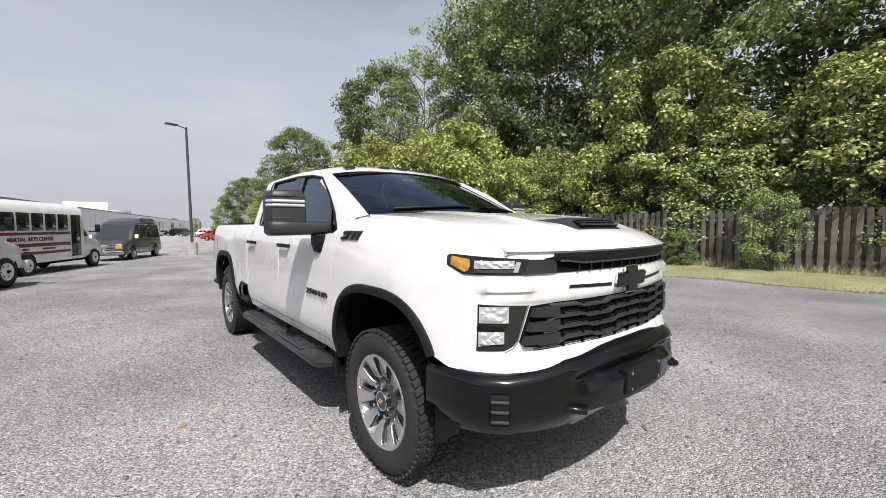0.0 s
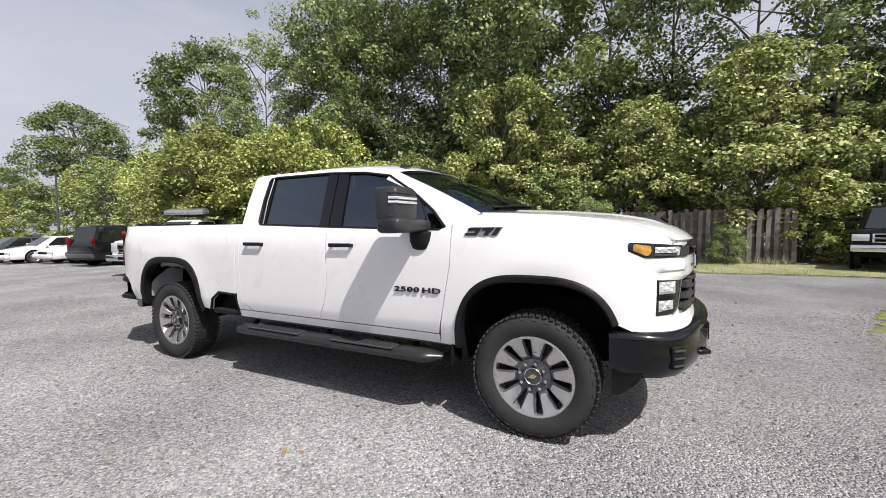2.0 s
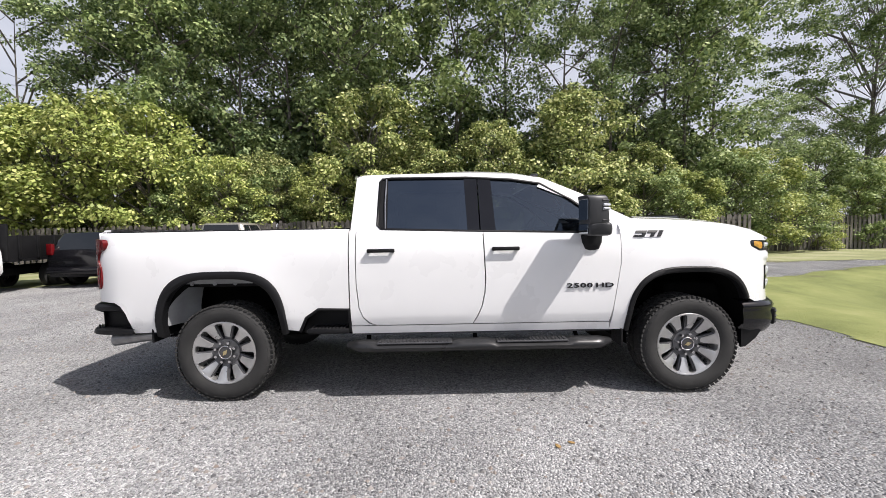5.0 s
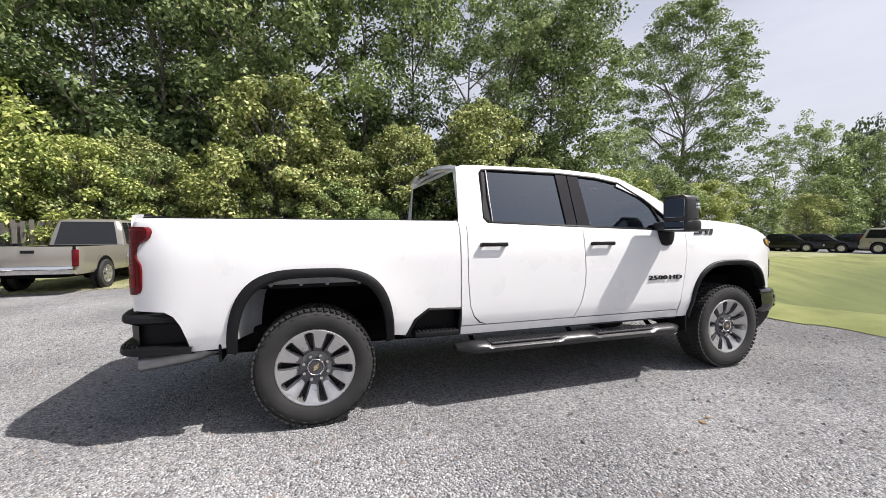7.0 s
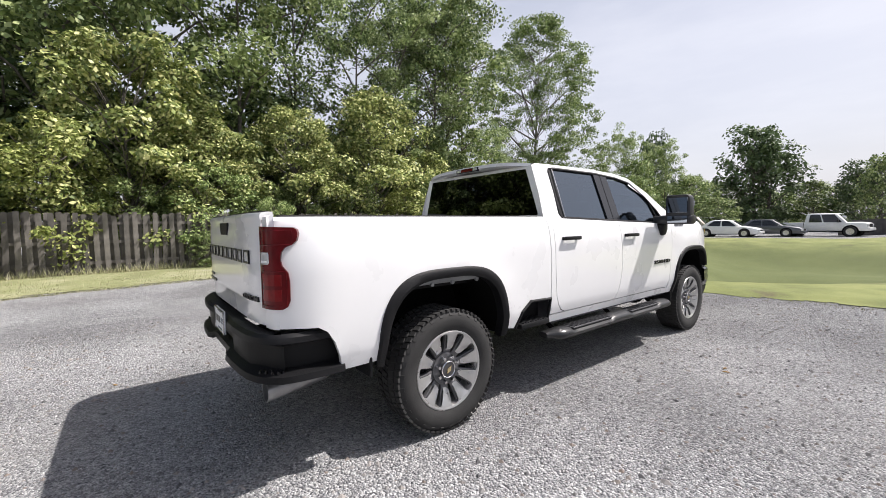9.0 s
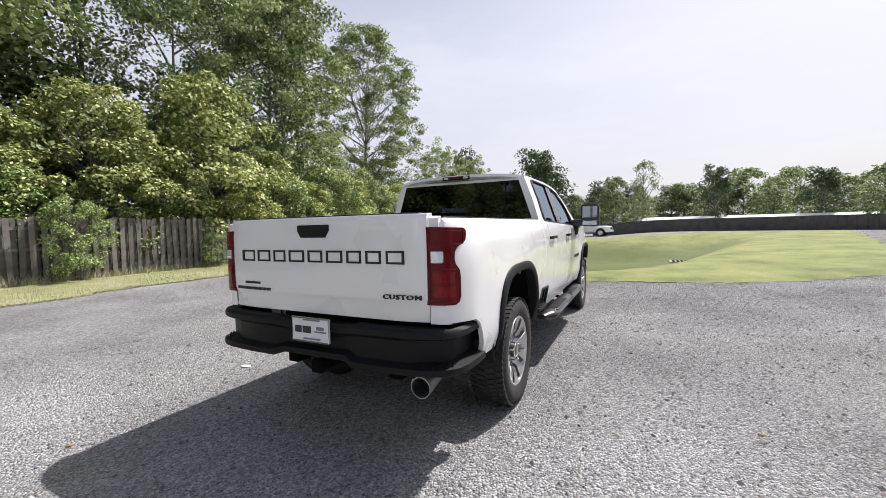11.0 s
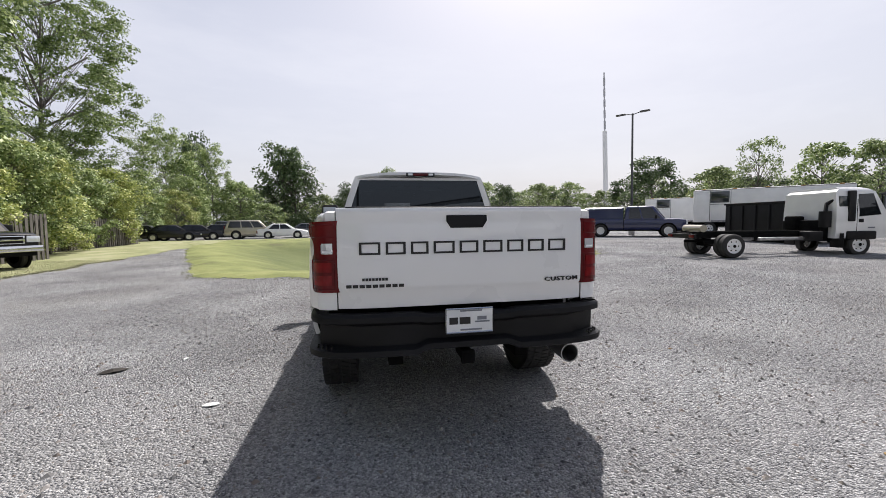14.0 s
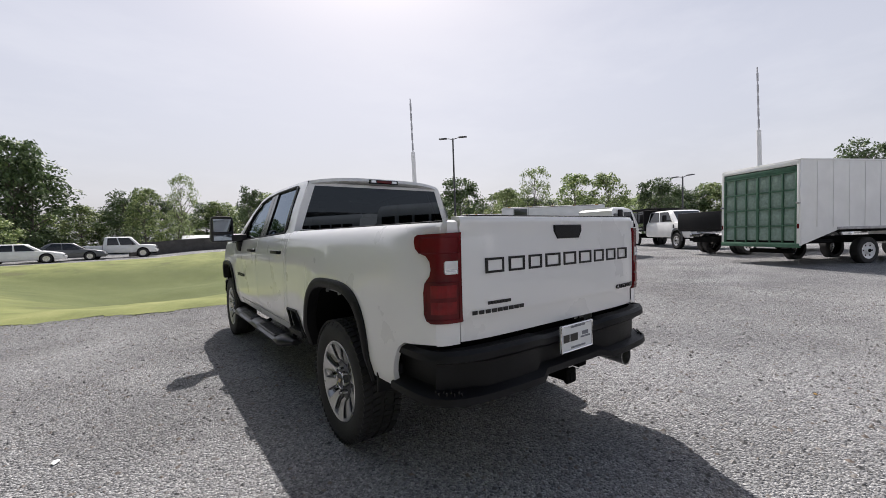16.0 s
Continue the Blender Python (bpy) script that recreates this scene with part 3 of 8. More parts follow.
T_ROUND = make_tree("tree", "broad round-crowned tree standing at the edge of the wood", 18, 5.2, 0.2, rng, LEAF_OLIVE, 210, 130, 0.26, 0.2, 1.05, trunk_r=0.25, shell=True)
T_AIRY = make_tree("tree", "large airy tree with dark limbs showing through feathery leaves", 24, 7.4, 0.13, rng, LEAF_OLIVE, 320, 165, 0.22, 0.8, 1.05, 0.06, trunk_r=0.3, shell=True, flat=0.45)
T_BUSH = make_tree("bush", "low leafy bush at the foot of the trees", 2.6, 1.6, 0.05, rng, LEAF_DARK, 50, 70, 0.14, 0, 0.42, trunk_r=0.05, shrub=True)
T_FAR = make_tree("tree", "distant round green tree past the lot", 8, 3.0, 0.06, rng, LEAF_FAR, 80, 60, 0.3, 0.1, 0.8, shell=True)
T_FAR2 = make_tree("tree", "distant yellow-green tree past the lot", 8, 2.9, 0.06, rng, LEAF_MID, 80, 60, 0.3, 0.1, 0.8, shell=True)
T_FAR3 = make_tree("tree", "distant open tree with thin foliage past the lot", 8, 2.8, 0.15, rng, LEAF_GREY, 70, 40, 0.24, 0.1, 0.7, shell=True)
protos = [T_TALL, T_TALL2, T_OPEN, T_YEL, T_MAPLE, T_MIDS, T_ROUND, T_AIRY, T_BUSH, T_FAR, T_FAR2, T_FAR3]


def wood(rnd):
    # tall wall of trees behind the fence
    y = 26.0
    while y > -13:
        p = rnd.choice([T_TALL, T_TALL, T_TALL2, T_TALL2, T_OPEN])
        plant(p, 18.6 + rnd.uniform(-0.6, 1.6), y, rnd.uniform(0.95, 1.2), rnd.uniform(0, 6.28), rnd.uniform(1.0, 1.15))
        if rnd.random() < 0.35:
            plant(rnd.choice([T_TALL, T_TALL2]), 23.5 + rnd.uniform(-1.5, 2.5), y + rnd.uniform(-1, 1), rnd.uniform(1.0, 1.3), rnd.uniform(0, 6.28), rnd.uniform(1.0, 1.2))
        y -= rnd.uniform(2.5, 3.5)
    # maples that lean over the fence, then lower growth between them
    for y, top in ((13.6, 5.2), (11.0, 5.6), (5.6, 8.7), (3.4, 6.0), (-0.4, 6.8), (-4.6, 8.4), (-8.2, 5.9)):
        k = top / 8.6
        plant(T_MAPLE, 15.9 + rnd.uniform(-0.3, 0.3) + (0.8 if y < -5.2 else 0), y, k ** 0.75, rnd.uniform(0, 6.28), k ** 0.25)
    y = 30.0
    while y > -13:
        if y > 15:
            p, k = T_YEL, rnd.uniform(0.95, 1.4)
        else:
            p, k = rnd.choice([T_MIDS, T_MIDS, T_YEL]), rnd.uniform(0.5, 0.75)
        plant(p, fence_x(y) + rnd.uniform(0.9, 1.8), y, k, rnd.uniform(0, 6.28), rnd.uniform(0.85, 1.1))
        y -= rnd.uniform(1.8, 2.6)
    # dense young growth deeper in the wood
    y = 30.0
    while y > -16:
        plant(T_BUSH, 21.5 + rnd.uniform(-1.2, 2.5), y, rnd.uniform(2.2, 2.9), rnd.uniform(0, 6.28), rnd.uniform(0.9, 1.15), label="dense green bush deeper in the wood")
        y -= rnd.uniform(1.9, 2.6)
    # stepped end of the wood toward the back lot
    for x, y, k, st, p in ((20.9, 36.6, 0.98, 1.06, T_ROUND), (18.8, 57.3, 0.98, 0.9, T_ROUND), (15.5, 71.0, 0.85, 0.66, T_ROUND), (17.2, 32.0, 1.45, 1.0, T_YEL), (16.6, 37.5, 1.3, 1.0, T_YEL), (16.2, 43.0, 1.3, 0.95, T_MIDS),
                           (17.5, 48.5, 1.5, 0.95, T_YEL), (16.5, 55.0, 1.3, 0.9, T_MIDS), (16.0, 63.0, 1.3, 0.85, T_YEL), (13.5, 78.0, 1.2, 0.8, T_MIDS), (22.0, 45.0, 1.7, 1.0, T_MIDS)):
        plant(p, x, y, k, rnd.uniform(0, 6.28), st)
    # the other end: one large airy tree, lower trees round its foot
    for x, y, k, st, p in ((27.5, -31.5, 1.0, 1.0, T_AIRY), (23.0, -19.5, 0.7, 1.0, T_OPEN), (25.0, -24.0, 0.62, 1.0, T_OPEN), (24.0, -40.0, 0.72, 1.1, T_OPEN), (20.0, -20.5, 1.0, 1.0, T_MIDS), (19.5, -25.0, 0.85, 1.0, T_YEL),
                           (21.0, -29.0, 1.0, 0.9, T_MIDS), (22.0, -34.0, 1.1, 0.9, T_MIDS), (20.5, -39.5, 0.9, 0.9, T_YEL), (22.0, -45.0, 1.1, 1.0, T_MIDS), (19.5, -15.5, 0.9, 1.0, T_MIDS), (25.5, -48.6, 0.8, 1.15, T_TALL), (20.6, -14.6, 1.0, 1.1, T_TALL2), (19.0, -12.0, 1.0, 1.1, T_TALL), (21.5, -52.0, 0.72, 1.1, T_TALL), (24.0, -27.5, 0.6, 1.0, T_TALL)):
        plant(p, x, y, k, rnd.uniform(0, 6.28), st)
    # a vine-grown sapling and weeds before the fence
    for x, y, k, st in ((13.3, 1.2, 0.34, 1.15), (13.25, 3.6, 0.22, 0.9), (13.3, -3.2, 0.24, 0.9)):
        plant(T_MIDS, x, y, k, rnd.uniform(0, 6.28), st, label="small leafy sapling growing against the fence")
    # bushy growth in front of the set-back fence
    for x, y, k, p in ((15.9, -10.2, 0.62, T_MIDS), (16.2, -12.2, 0.8, T_MIDS), (16.5, -14.2, 0.9, T_YEL), (16.9, -16.4, 0.72, T_MIDS), (17.3, -18.3, 0.5, T_YEL), (18.9, -22.2, 0.8, T_MIDS), (19.2, -25.0, 0.9, T_YEL)):
        plant(p, x, y, k, rnd.uniform(0, 6.28), 0.95)


wood(random.Random(5))


def far_trees(rnd):
    """The low tree line across the lot, and the taller trees that stand out of it."""
    for az in frange(150, 284, 1.45):
        r = rnd.uniform(70, 86)
        x, y = r * math.sin(radians(az)), 6 + r * math.cos(radians(az))
        plant(rnd.choice([T_FAR, T_FAR, T_FAR2, T_FAR2, T_FAR3]), x, y, rnd.uniform(0.8, 1.02), rnd.uniform(0, 6.28), rnd.uniform(0.75, 1.05))
    for x, y, top, half, p in ((26.2, -59.3, 15.9, 3.0, T_FAR), (13.9, -60.8, 14.9, 4.8, T_FAR), (12.5, -63.0, 12.0, 5.0, T_FAR), (17.9, -51.6, 7.4, 3.3, T_FAR2), (1.6, -54.8, 8.2, 2.3, T_FAR2), (-2.3, -54.9, 10.2, 2.3, T_FAR3),
                               (-10.3, -54.3, 9.0, 2.2, T_FAR), (-17.5, -59.0, 7.2, 2.4, T_FAR2), (-21.3, -56.0, 8.0, 2.6, T_FAR), (-24.0, -48.0, 7.0, 2.5, T_FAR2), (-35.1, -38.1, 9.9, 3.5, T_FAR), (-41.6, -35.2, 8.0, 2.4, T_FAR2),
                               (-45.9, -33.6, 11.4, 3.2, T_FAR3), (-44.8, -37.9, 8.3, 2.4, T_FAR2), (19.5, -56.6, 8.1, 2.4, T_FAR2), (3.5, -59.0, 8.2, 2.9, T_FAR), (-7.8, -62.4, 7.3, 3.4, T_FAR2), (-47.3, -27.6, 9.7, 3.2, T_FAR2),
                               (-48.0, -22.9, 9.2, 3.0, T_FAR2), (-50.7, -17.8, 8.2, 2.6, T_FAR), (-57.6, -0.2, 10.3, 3.4, T_FAR), (23.3, -48.6, 10.0, 3.0, T_FAR2), (12.1, -42.4, 4.0, 2.2, T_FAR2)):
        z = ground_z(x, y) - 0.05
        k = half / 3.3
        plant(p, x, y, k, rnd.uniform(0, 6.28), (top - z) / 8.5 / k, z)
    for az in frange(-2, 14, 2.2):
        r = rnd.uniform(215, 250)
        plant(rnd.choice([T_FAR, T_FAR2]), r * math.sin(radians(az)), r * math.cos(radians(az)), 0.8, rnd.uniform(0, 6), 1)


far_trees(random.Random(8))
for p in protos:
    for o in list(p.children_recursive) + [p]:
        bpy.data.objects.remove(o)
fence_a = build_fence(-5.2, 26.0, "weathered grey alternating-board wooden fence under the trees")
boards = [board_mesh(1.86 + 0.02 * k, 0.135, k) for k in range(6)]
add_boards(fence_a, -5.2, 26.0, boards, random.Random(3), 300)
fence_c = build_fence(-12.2, -8.8, "sunlit weathered grey board fence panel behind the black pickup")
add_boards(fence_c, -12.2, -8.8, boards, random.Random(6), 300)
fence_b = build_fence(-27.0, -12.8, "weathered grey board fence set back beyond the black pickup")
add_boards(fence_b, -27.0, -12.8, boards, random.Random(4), 300)


# ---------- the white pickup ----------
PROFILE = [(0.45, 0.93), (0.55, 0.955), (0.70, 0.998), (0.74, 1.004), (1.0, 1.012), (1.2, 1.008), (1.32, 0.996), (1.40, 0.978), (1.46, 0.95), (1.49, 0.915), (1.515, 0.87), (1.53, 0.80)]
FENDER_TOP = [(-0.84, 1.335), (-0.735, 1.375), (-0.63, 1.42), (-0.324, 1.478), (0.247, 1.522), (0.485, 1.53), (0.7, 1.53)]


def side_x(y, z):
    x = lerp_table(PROFILE, z)
    x -= 0.40 * max(0, -0.2 - y) ** 2
    x -= 1.3 * max(0, y - 4.88) ** 2 * (1 - 0.4 * smooth01(1.4, 1.5, z))
    for cy in (0.0, 4.03):
        r = math.hypot(y - cy, (z - 0.5) * 0.95)
        x += 0.018 * math.exp(-(((r - 0.6) / 0.14) ** 2))
    return x


def arch(cy, a, b, n=2.6, lo=0.0, steps=26, z0=0.43, clip=None):
    pts = []
    for k in range(steps + 1):
        t = math.pi * k / steps
        c, s = math.cos(t), math.sin(t)
        pts.append((cy + a * math.copysign(abs(c) ** (2 / n), c), z0 + b * abs(s) ** (2 / n)))
    return [p for p in pts if p[1] >= lo]


def side_panel(name, outline, parent, sgn, fender=False, material=None, label=""):
    bm = bmesh.new()
    ys_ = [p[0] for p in outline]

    def place(y, z):
        x = side_x(y, z)
        if fender and z > 1.2:
            z = 1.2 + (z - 1.2) * (lerp_table(FENDER_TOP, y) - 1.2) / 0.33
        return (sgn * x, y, z)

    sheet(bm, outline, [c for c in frange(-0.6, 5.2, 0.035 if fender else 0.1) if min(ys_) + 0.01 < c < max(ys_) - 0.01],
          [0.55, 0.62, 0.70, 0.74, 0.85, 0.95, 1.05, 1.15, 1.2, 1.26, 1.32, 1.36, 1.4, 1.43, 1.46, 1.475, 1.49, 1.503, 1.515, 1.523], place, inward=(-sgn * 0.03, 0, 0))
    bmesh.ops.recalc_face_normals(bm, faces=bm.faces)
    return part(name, bm, material or WHITE, parent, label, smooth=32)


def wheel_meshes():
    """Tyre, rim face, rim barrel, hub cap and nut, with the axle along x and the outer face at +x."""
    R, W = 0.427, 0.28
    bm = bmesh.new()
    prof = [(-0.12, 0.272), (-0.135, 0.30), (-0.142, 0.345), (-0.136, 0.385), (-0.118, 0.408), (-0.1, 0.413), (0.1, 0.413), (0.118, 0.408), (0.136, 0.385), (0.142, 0.345), (0.135, 0.30), (0.12, 0.272)]
    seg = 64
    loft(bm, [[(x, r * math.cos(2 * math.pi * k / seg), r * math.sin(2 * math.pi * k / seg)) for x, r in prof] for k in range(seg)] + [[(x, r, 0) for x, r in prof]])
    bmesh.ops.remove_doubles(bm, verts=bm.verts, dist=1e-5)
    for k in range(60):
        a = 2 * math.pi * k / 60
        for x, w, off in ((-0.106, 0.05, 0.0), (-0.04, 0.055, 0.5), (0.04, 0.055, 0.0), (0.106, 0.05, 0.5)):
            m = Matrix.Rotation(a + off * 2 * math.pi / 60, 4, "X") @ Matrix.Translation((x, 0, 0.418)) @ Matrix.Rotation(radians(14 if x > 0 else -14), 4, "Z")
            box(bm, (0, 0, -0.002), (w, 0.031, 0.014), 0, m)
        if k % 2 == 0:
            for sx in (-1, 1):
                m = Matrix.Rotation(a, 4, "X") @ Matrix.Translation((sx * 0.128, 0, 0.396)) @ Matrix.Rotation(sx * radians(52), 4, "Y")
                box(bm, (0, 0, -0.002), (0.032, 0.026, 0.008), 0, m)
    bmesh.ops.recalc_face_normals(bm, faces=bm.faces)
    tyre = bm
    bm = bmesh.new()
    prof = [(-0.13, 0.262), (-0.1, 0.255), (0.05, 0.235), (0.1, 0.255), (0.122, 0.262), (0.126, 0.274), (0.118, 0.279)]
    loft(bm, [[(x, r * math.cos(2 * math.pi * k / 48), r * math.sin(2 * math.pi * k / 48)) for x, r in prof] for k in range(49)])
    bmesh.ops.remove_doubles(bm, verts=bm.verts, dist=1e-5)
    bmesh.ops.recalc_face_normals(bm, faces=bm.faces)
    barrel = bm
    # dark spoke carrier: ten pockets between spokes
    bm = bmesh.new()
    n = 10
    for k in range(n):
        a = 2 * math.pi * (k + 0.5) / n
        out = [(-0.03, 0.07), (0.03, 0.07), (0.032, 0.13), (0.055, 0.255), (-0.055, 0.255), (-0.032, 0.13)]
        m = Matrix.Rotation(a, 4, "X")
        prism(bm, out, lambda u, v, w, m=m: m @ Vector((0.046 + w + (v - 0.07) * 0.18 - 0.02 * smooth01(0.16, 0.1, v), u, v)), 0.03, 0.005)
    cyl(bm, (0.02, 0, 0), (0.078, 0, 0), 0.135, 0.112, 40)
    bmesh.ops.recalc_face_normals(bm, faces=bm.faces)
    carrier = bm
    # machined spoke faces: wide blades that leave ten narrow slots
    bm = bmesh.new()
    half_w = lambda r, gap: math.pi * r / n - gap / 2
    for k in range(n):
        a = 2 * math.pi * (k + 0.5) / n
        left = [(half_w(r, g), r) for r, g in ((0.13, 0.046), (0.15, 0.048), (0.20, 0.056), (0.243, 0.066), (0.254, 0.05), (0.259, 0.0))]
        out = [(u, r * math.cos(u / r)) for u, r in left] + [(0, 0.262)] + [(-u, r * math.cos(u / r)) for u, r in left[::-1]]
        m = Matrix.Rotation(a, 4, "X")
        dish = lambda v: 0.083 + (v - 0.07) * 0.18 - 0.03 * smooth01(0.16, 0.12, v)
        prism(bm, out, lambda u, v, w, m=m: m @ Vector((dish(v) + w, u, v)), 0.006, 0.002)
    loft(bm, [[(x, r * math.cos(2 * math.pi * k / 60), r * math.sin(2 * math.pi * k / 60)) for x, r in ((0.11, 0.256), (0.1235, 0.258), (0.127, 0.268), (0.122, 0.276))] for k in range(61)])
    bmesh.ops.recalc_face_normals(bm, faces=bm.faces)
    faces = bm
    bm = bmesh.new()
    cyl(bm, (0.07, 0, 0), (0.108, 0, 0), 0.060, 0.052, 32)
    cap = bm
    bm = bmesh.new()
    prism(bm, [(-0.034, -0.004), (-0.012, -0.01), (-0.010, -0.016), (0.012, -0.014), (0.012, -0.008), (0.034, 0.004), (0.012, 0.01), (0.010, 0.016), (-0.012, 0.014), (-0.012, 0.008)],
          lambda u, v, w: (0.112 + w, u, v), 0.004)
    emblem = bm
    bm = bmesh.new()
    cyl(bm, (0.078, 0, 0.088), (0.118, 0, 0.088), 0.0165, 0.012, 6)
    nut = bm
    bm = bmesh.new()
    tube(bm, [(0.108, 0.055 * math.cos(2 * math.pi * k / 32), 0.055 * math.sin(2 * math.pi * k / 32)) for k in range(32)], 0.005, 6, closed=True)
    ring = bm
    bm = bmesh.new()
    cyl(bm, (0.012, 0, 0), (0.02, 0, 0), 0.245, seg=40)
    disc = bm
    return tyre, barrel, carrier, faces, cap, emblem, nut, ring, disc


def dup(ob, parent, m=None):
    o = ob.copy()
    scene.collection.objects.link(o)
    o.parent = parent
    if m is not None:
        o.matrix_basis = m
    return o


def add_wheels(truck, places):
    tyre, barrel, carrier, faces, cap, emblem, nut, ring, disc = wheel_meshes()
    first = None
    for x, y, z, turn in places:
        w = new("wheel")
        w.parent = truck
        w.matrix_basis = pose(x, y, z, turn, 0, 0) if x > 0 else pose(x, y, z, turn, 0, 180)
        if first is None:
            first = [part("tyre", tyre, RUBBER, w, smooth=35), part("rim_barrel", barrel, ALU, w, smooth=35), part("spoke_carrier", carrier, HUBGREY, w, smooth=30),
                     part("spoke_face", faces, FACE, w, "bright machined spoke faces", smooth=30), part("hub_cap", cap, DARKALU, w, smooth=30),
                     part("hub_emblem", emblem, GOLD, w), part("hub_ring", ring, CHROME, w, smooth=60), part("wheel_back", disc, POCKET, w), part("lug_nut", nut, CHROME, w)]
            nuts = first.pop()
            nuts.matrix_basis = Matrix.Rotation(radians(22.5), 4, "X")
            for k in range(1, 8):
                dup(nuts, w, Matrix.Rotation(radians(22.5 + 45 * k), 4, "X"))
            first_nut = nuts
        else:
            for o in first:
                dup(o, w)
            for k in range(8):
                dup(first_nut, w, Matrix.Rotation(radians(22.5 + 45 * k), 4, "X"))


def trim_strip(parent, sgn, cy, inner, outer, lo_front, lo_rear):
    """Black wheel-arch moulding, swept along the opening."""
    bm = bmesh.new()
    a, b = arch(cy, *inner, steps=40), arch(cy, *outer, steps=40)
    rows = []
    for (yi, zi), (yo, zo) in zip(a, b):
        lo = lo_rear if yo > cy else lo_front
        if zo < lo:
            continue
        xi, xo = side_x(yi, max(zi, 0.5)), side_x(yo, max(zo, 0.5))
        rows.append([(sgn * (xi - 0.06), yi, zi), (sgn * (xi + 0.012), yi, zi), (sgn * (xi + 0.024), yi * 0.72 + yo * 0.28, zi * 0.72 + zo * 0.28),
                     (sgn * (xo + 0.022), yi * 0.2 + yo * 0.8, zi * 0.2 + zo * 0.8), (sgn * (xo + 0.012), yo, zo), (sgn * (xo - 0.02), yo, zo)])
    loft(bm, rows, cap=True)
    bmesh.ops.recalc_face_normals(bm, faces=bm.faces)
    part("wheel_arch_trim", bm, BLACKPL, parent, "black plastic arch moulding", smooth=40)


def grille_y(x):
    return -0.965 + 0.16 * (abs(x) / 0.9) ** 2 + 0.06 * (abs(x) / 0.9) ** 8


def wrap(u, z, out=0.0):
    """A place on the front of the body: u runs from the middle, round the corner, on to the fender."""
    a = abs(u)
    slope = 0.32 * 0.74 / 0.81 + 0.48 / 0.9 * (0.74 / 0.9) ** 7
    if a <= 0.74:
        x, y = a, grille_y(a)
        tx, ty = 1.0, 0.32 * a / 0.81 + 0.48 / 0.9 * (a / 0.9) ** 7
    elif a < 1.018:
        q = (a - 0.74) / 0.278
        p0, p3 = Vector((side_x(-0.66, z), -0.66)), Vector((0.74, grille_y(0.74)))
        p1 = p0 + 0.09 * Vector((-0.368, -1)).normalized()
        p2 = p3 + 0.09 * Vector((1, slope)).normalized()
        c = p3 * (1 - q) ** 3 + p2 * 3 * q * (1 - q) ** 2 + p1 * 3 * q * q * (1 - q) + p0 * q ** 3
        d = (p2 - p3) * (1 - q) ** 2 + (p1 - p2) * 2 * q * (1 - q) + (p0 - p1) * q * q
        x, y, tx, ty = c.x, c.y, d.x, d.y
    else:
        y = -0.66 + (a - 1.018)
        x, tx, ty = side_x(y, z), 0.35, 1.0
    n = Vector((ty, -tx)).normalized()
    return (math.copysign(1, u) * (x + n.x * out), y + n.y * out, z)


def front_patch(bm, outline, out, thick, cuts=0.05, side=1):
    """A piece of the front face, bent along it: outline in (u, z), standing out by `out`."""
    us = [side * p[0] for p in outline]
    sheet(bm, [(side * u, z) for u, z in outline], [c for c in frange(-1.1, 1.1, cuts) if min(us) + 0.005 < c < max(us) - 0.005], [],
          lambda u, z: wrap(u, z, out), inward=(0, thick, 0))
    bmesh.ops.recalc_face_normals(bm, faces=bm.faces)


def facets(u0, u1, z0, z1, n, m, out, side, seed, cut=0.0):
    """A faceted bright reflector cell on the front."""
    rnd = random.Random(seed)
    bm = bmesh.new()
    rows = []
    for j in range(m + 1):
        row = []
        for i in range(n + 1):
            e = i in (0, n) or j in (0, m)
            u = u0 + (u1 - u0) * i / n
            z = z0 + (z1 - z0) * j / m + (cut * i / n if j == 0 else 0)
            row.append(wrap(side * u, z, out + (0 if e else rnd.uniform(-0.003, 0.009))))
        rows.append(row)
    loft(bm, rows)
    bmesh.ops.triangulate(bm, faces=bm.faces[:])
    bmesh.ops.recalc_face_normals(bm, faces=bm.faces)
    return bm


UPPER = [(1.36, 0.962), (1.40, 0.945), (1.46, 0.925), (1.7, 0.852), (1.93, 0.765), (1.975, 0.742), (2.05, 0.70)]


def upper_x(z):
    return lerp_table(UPPER, z)


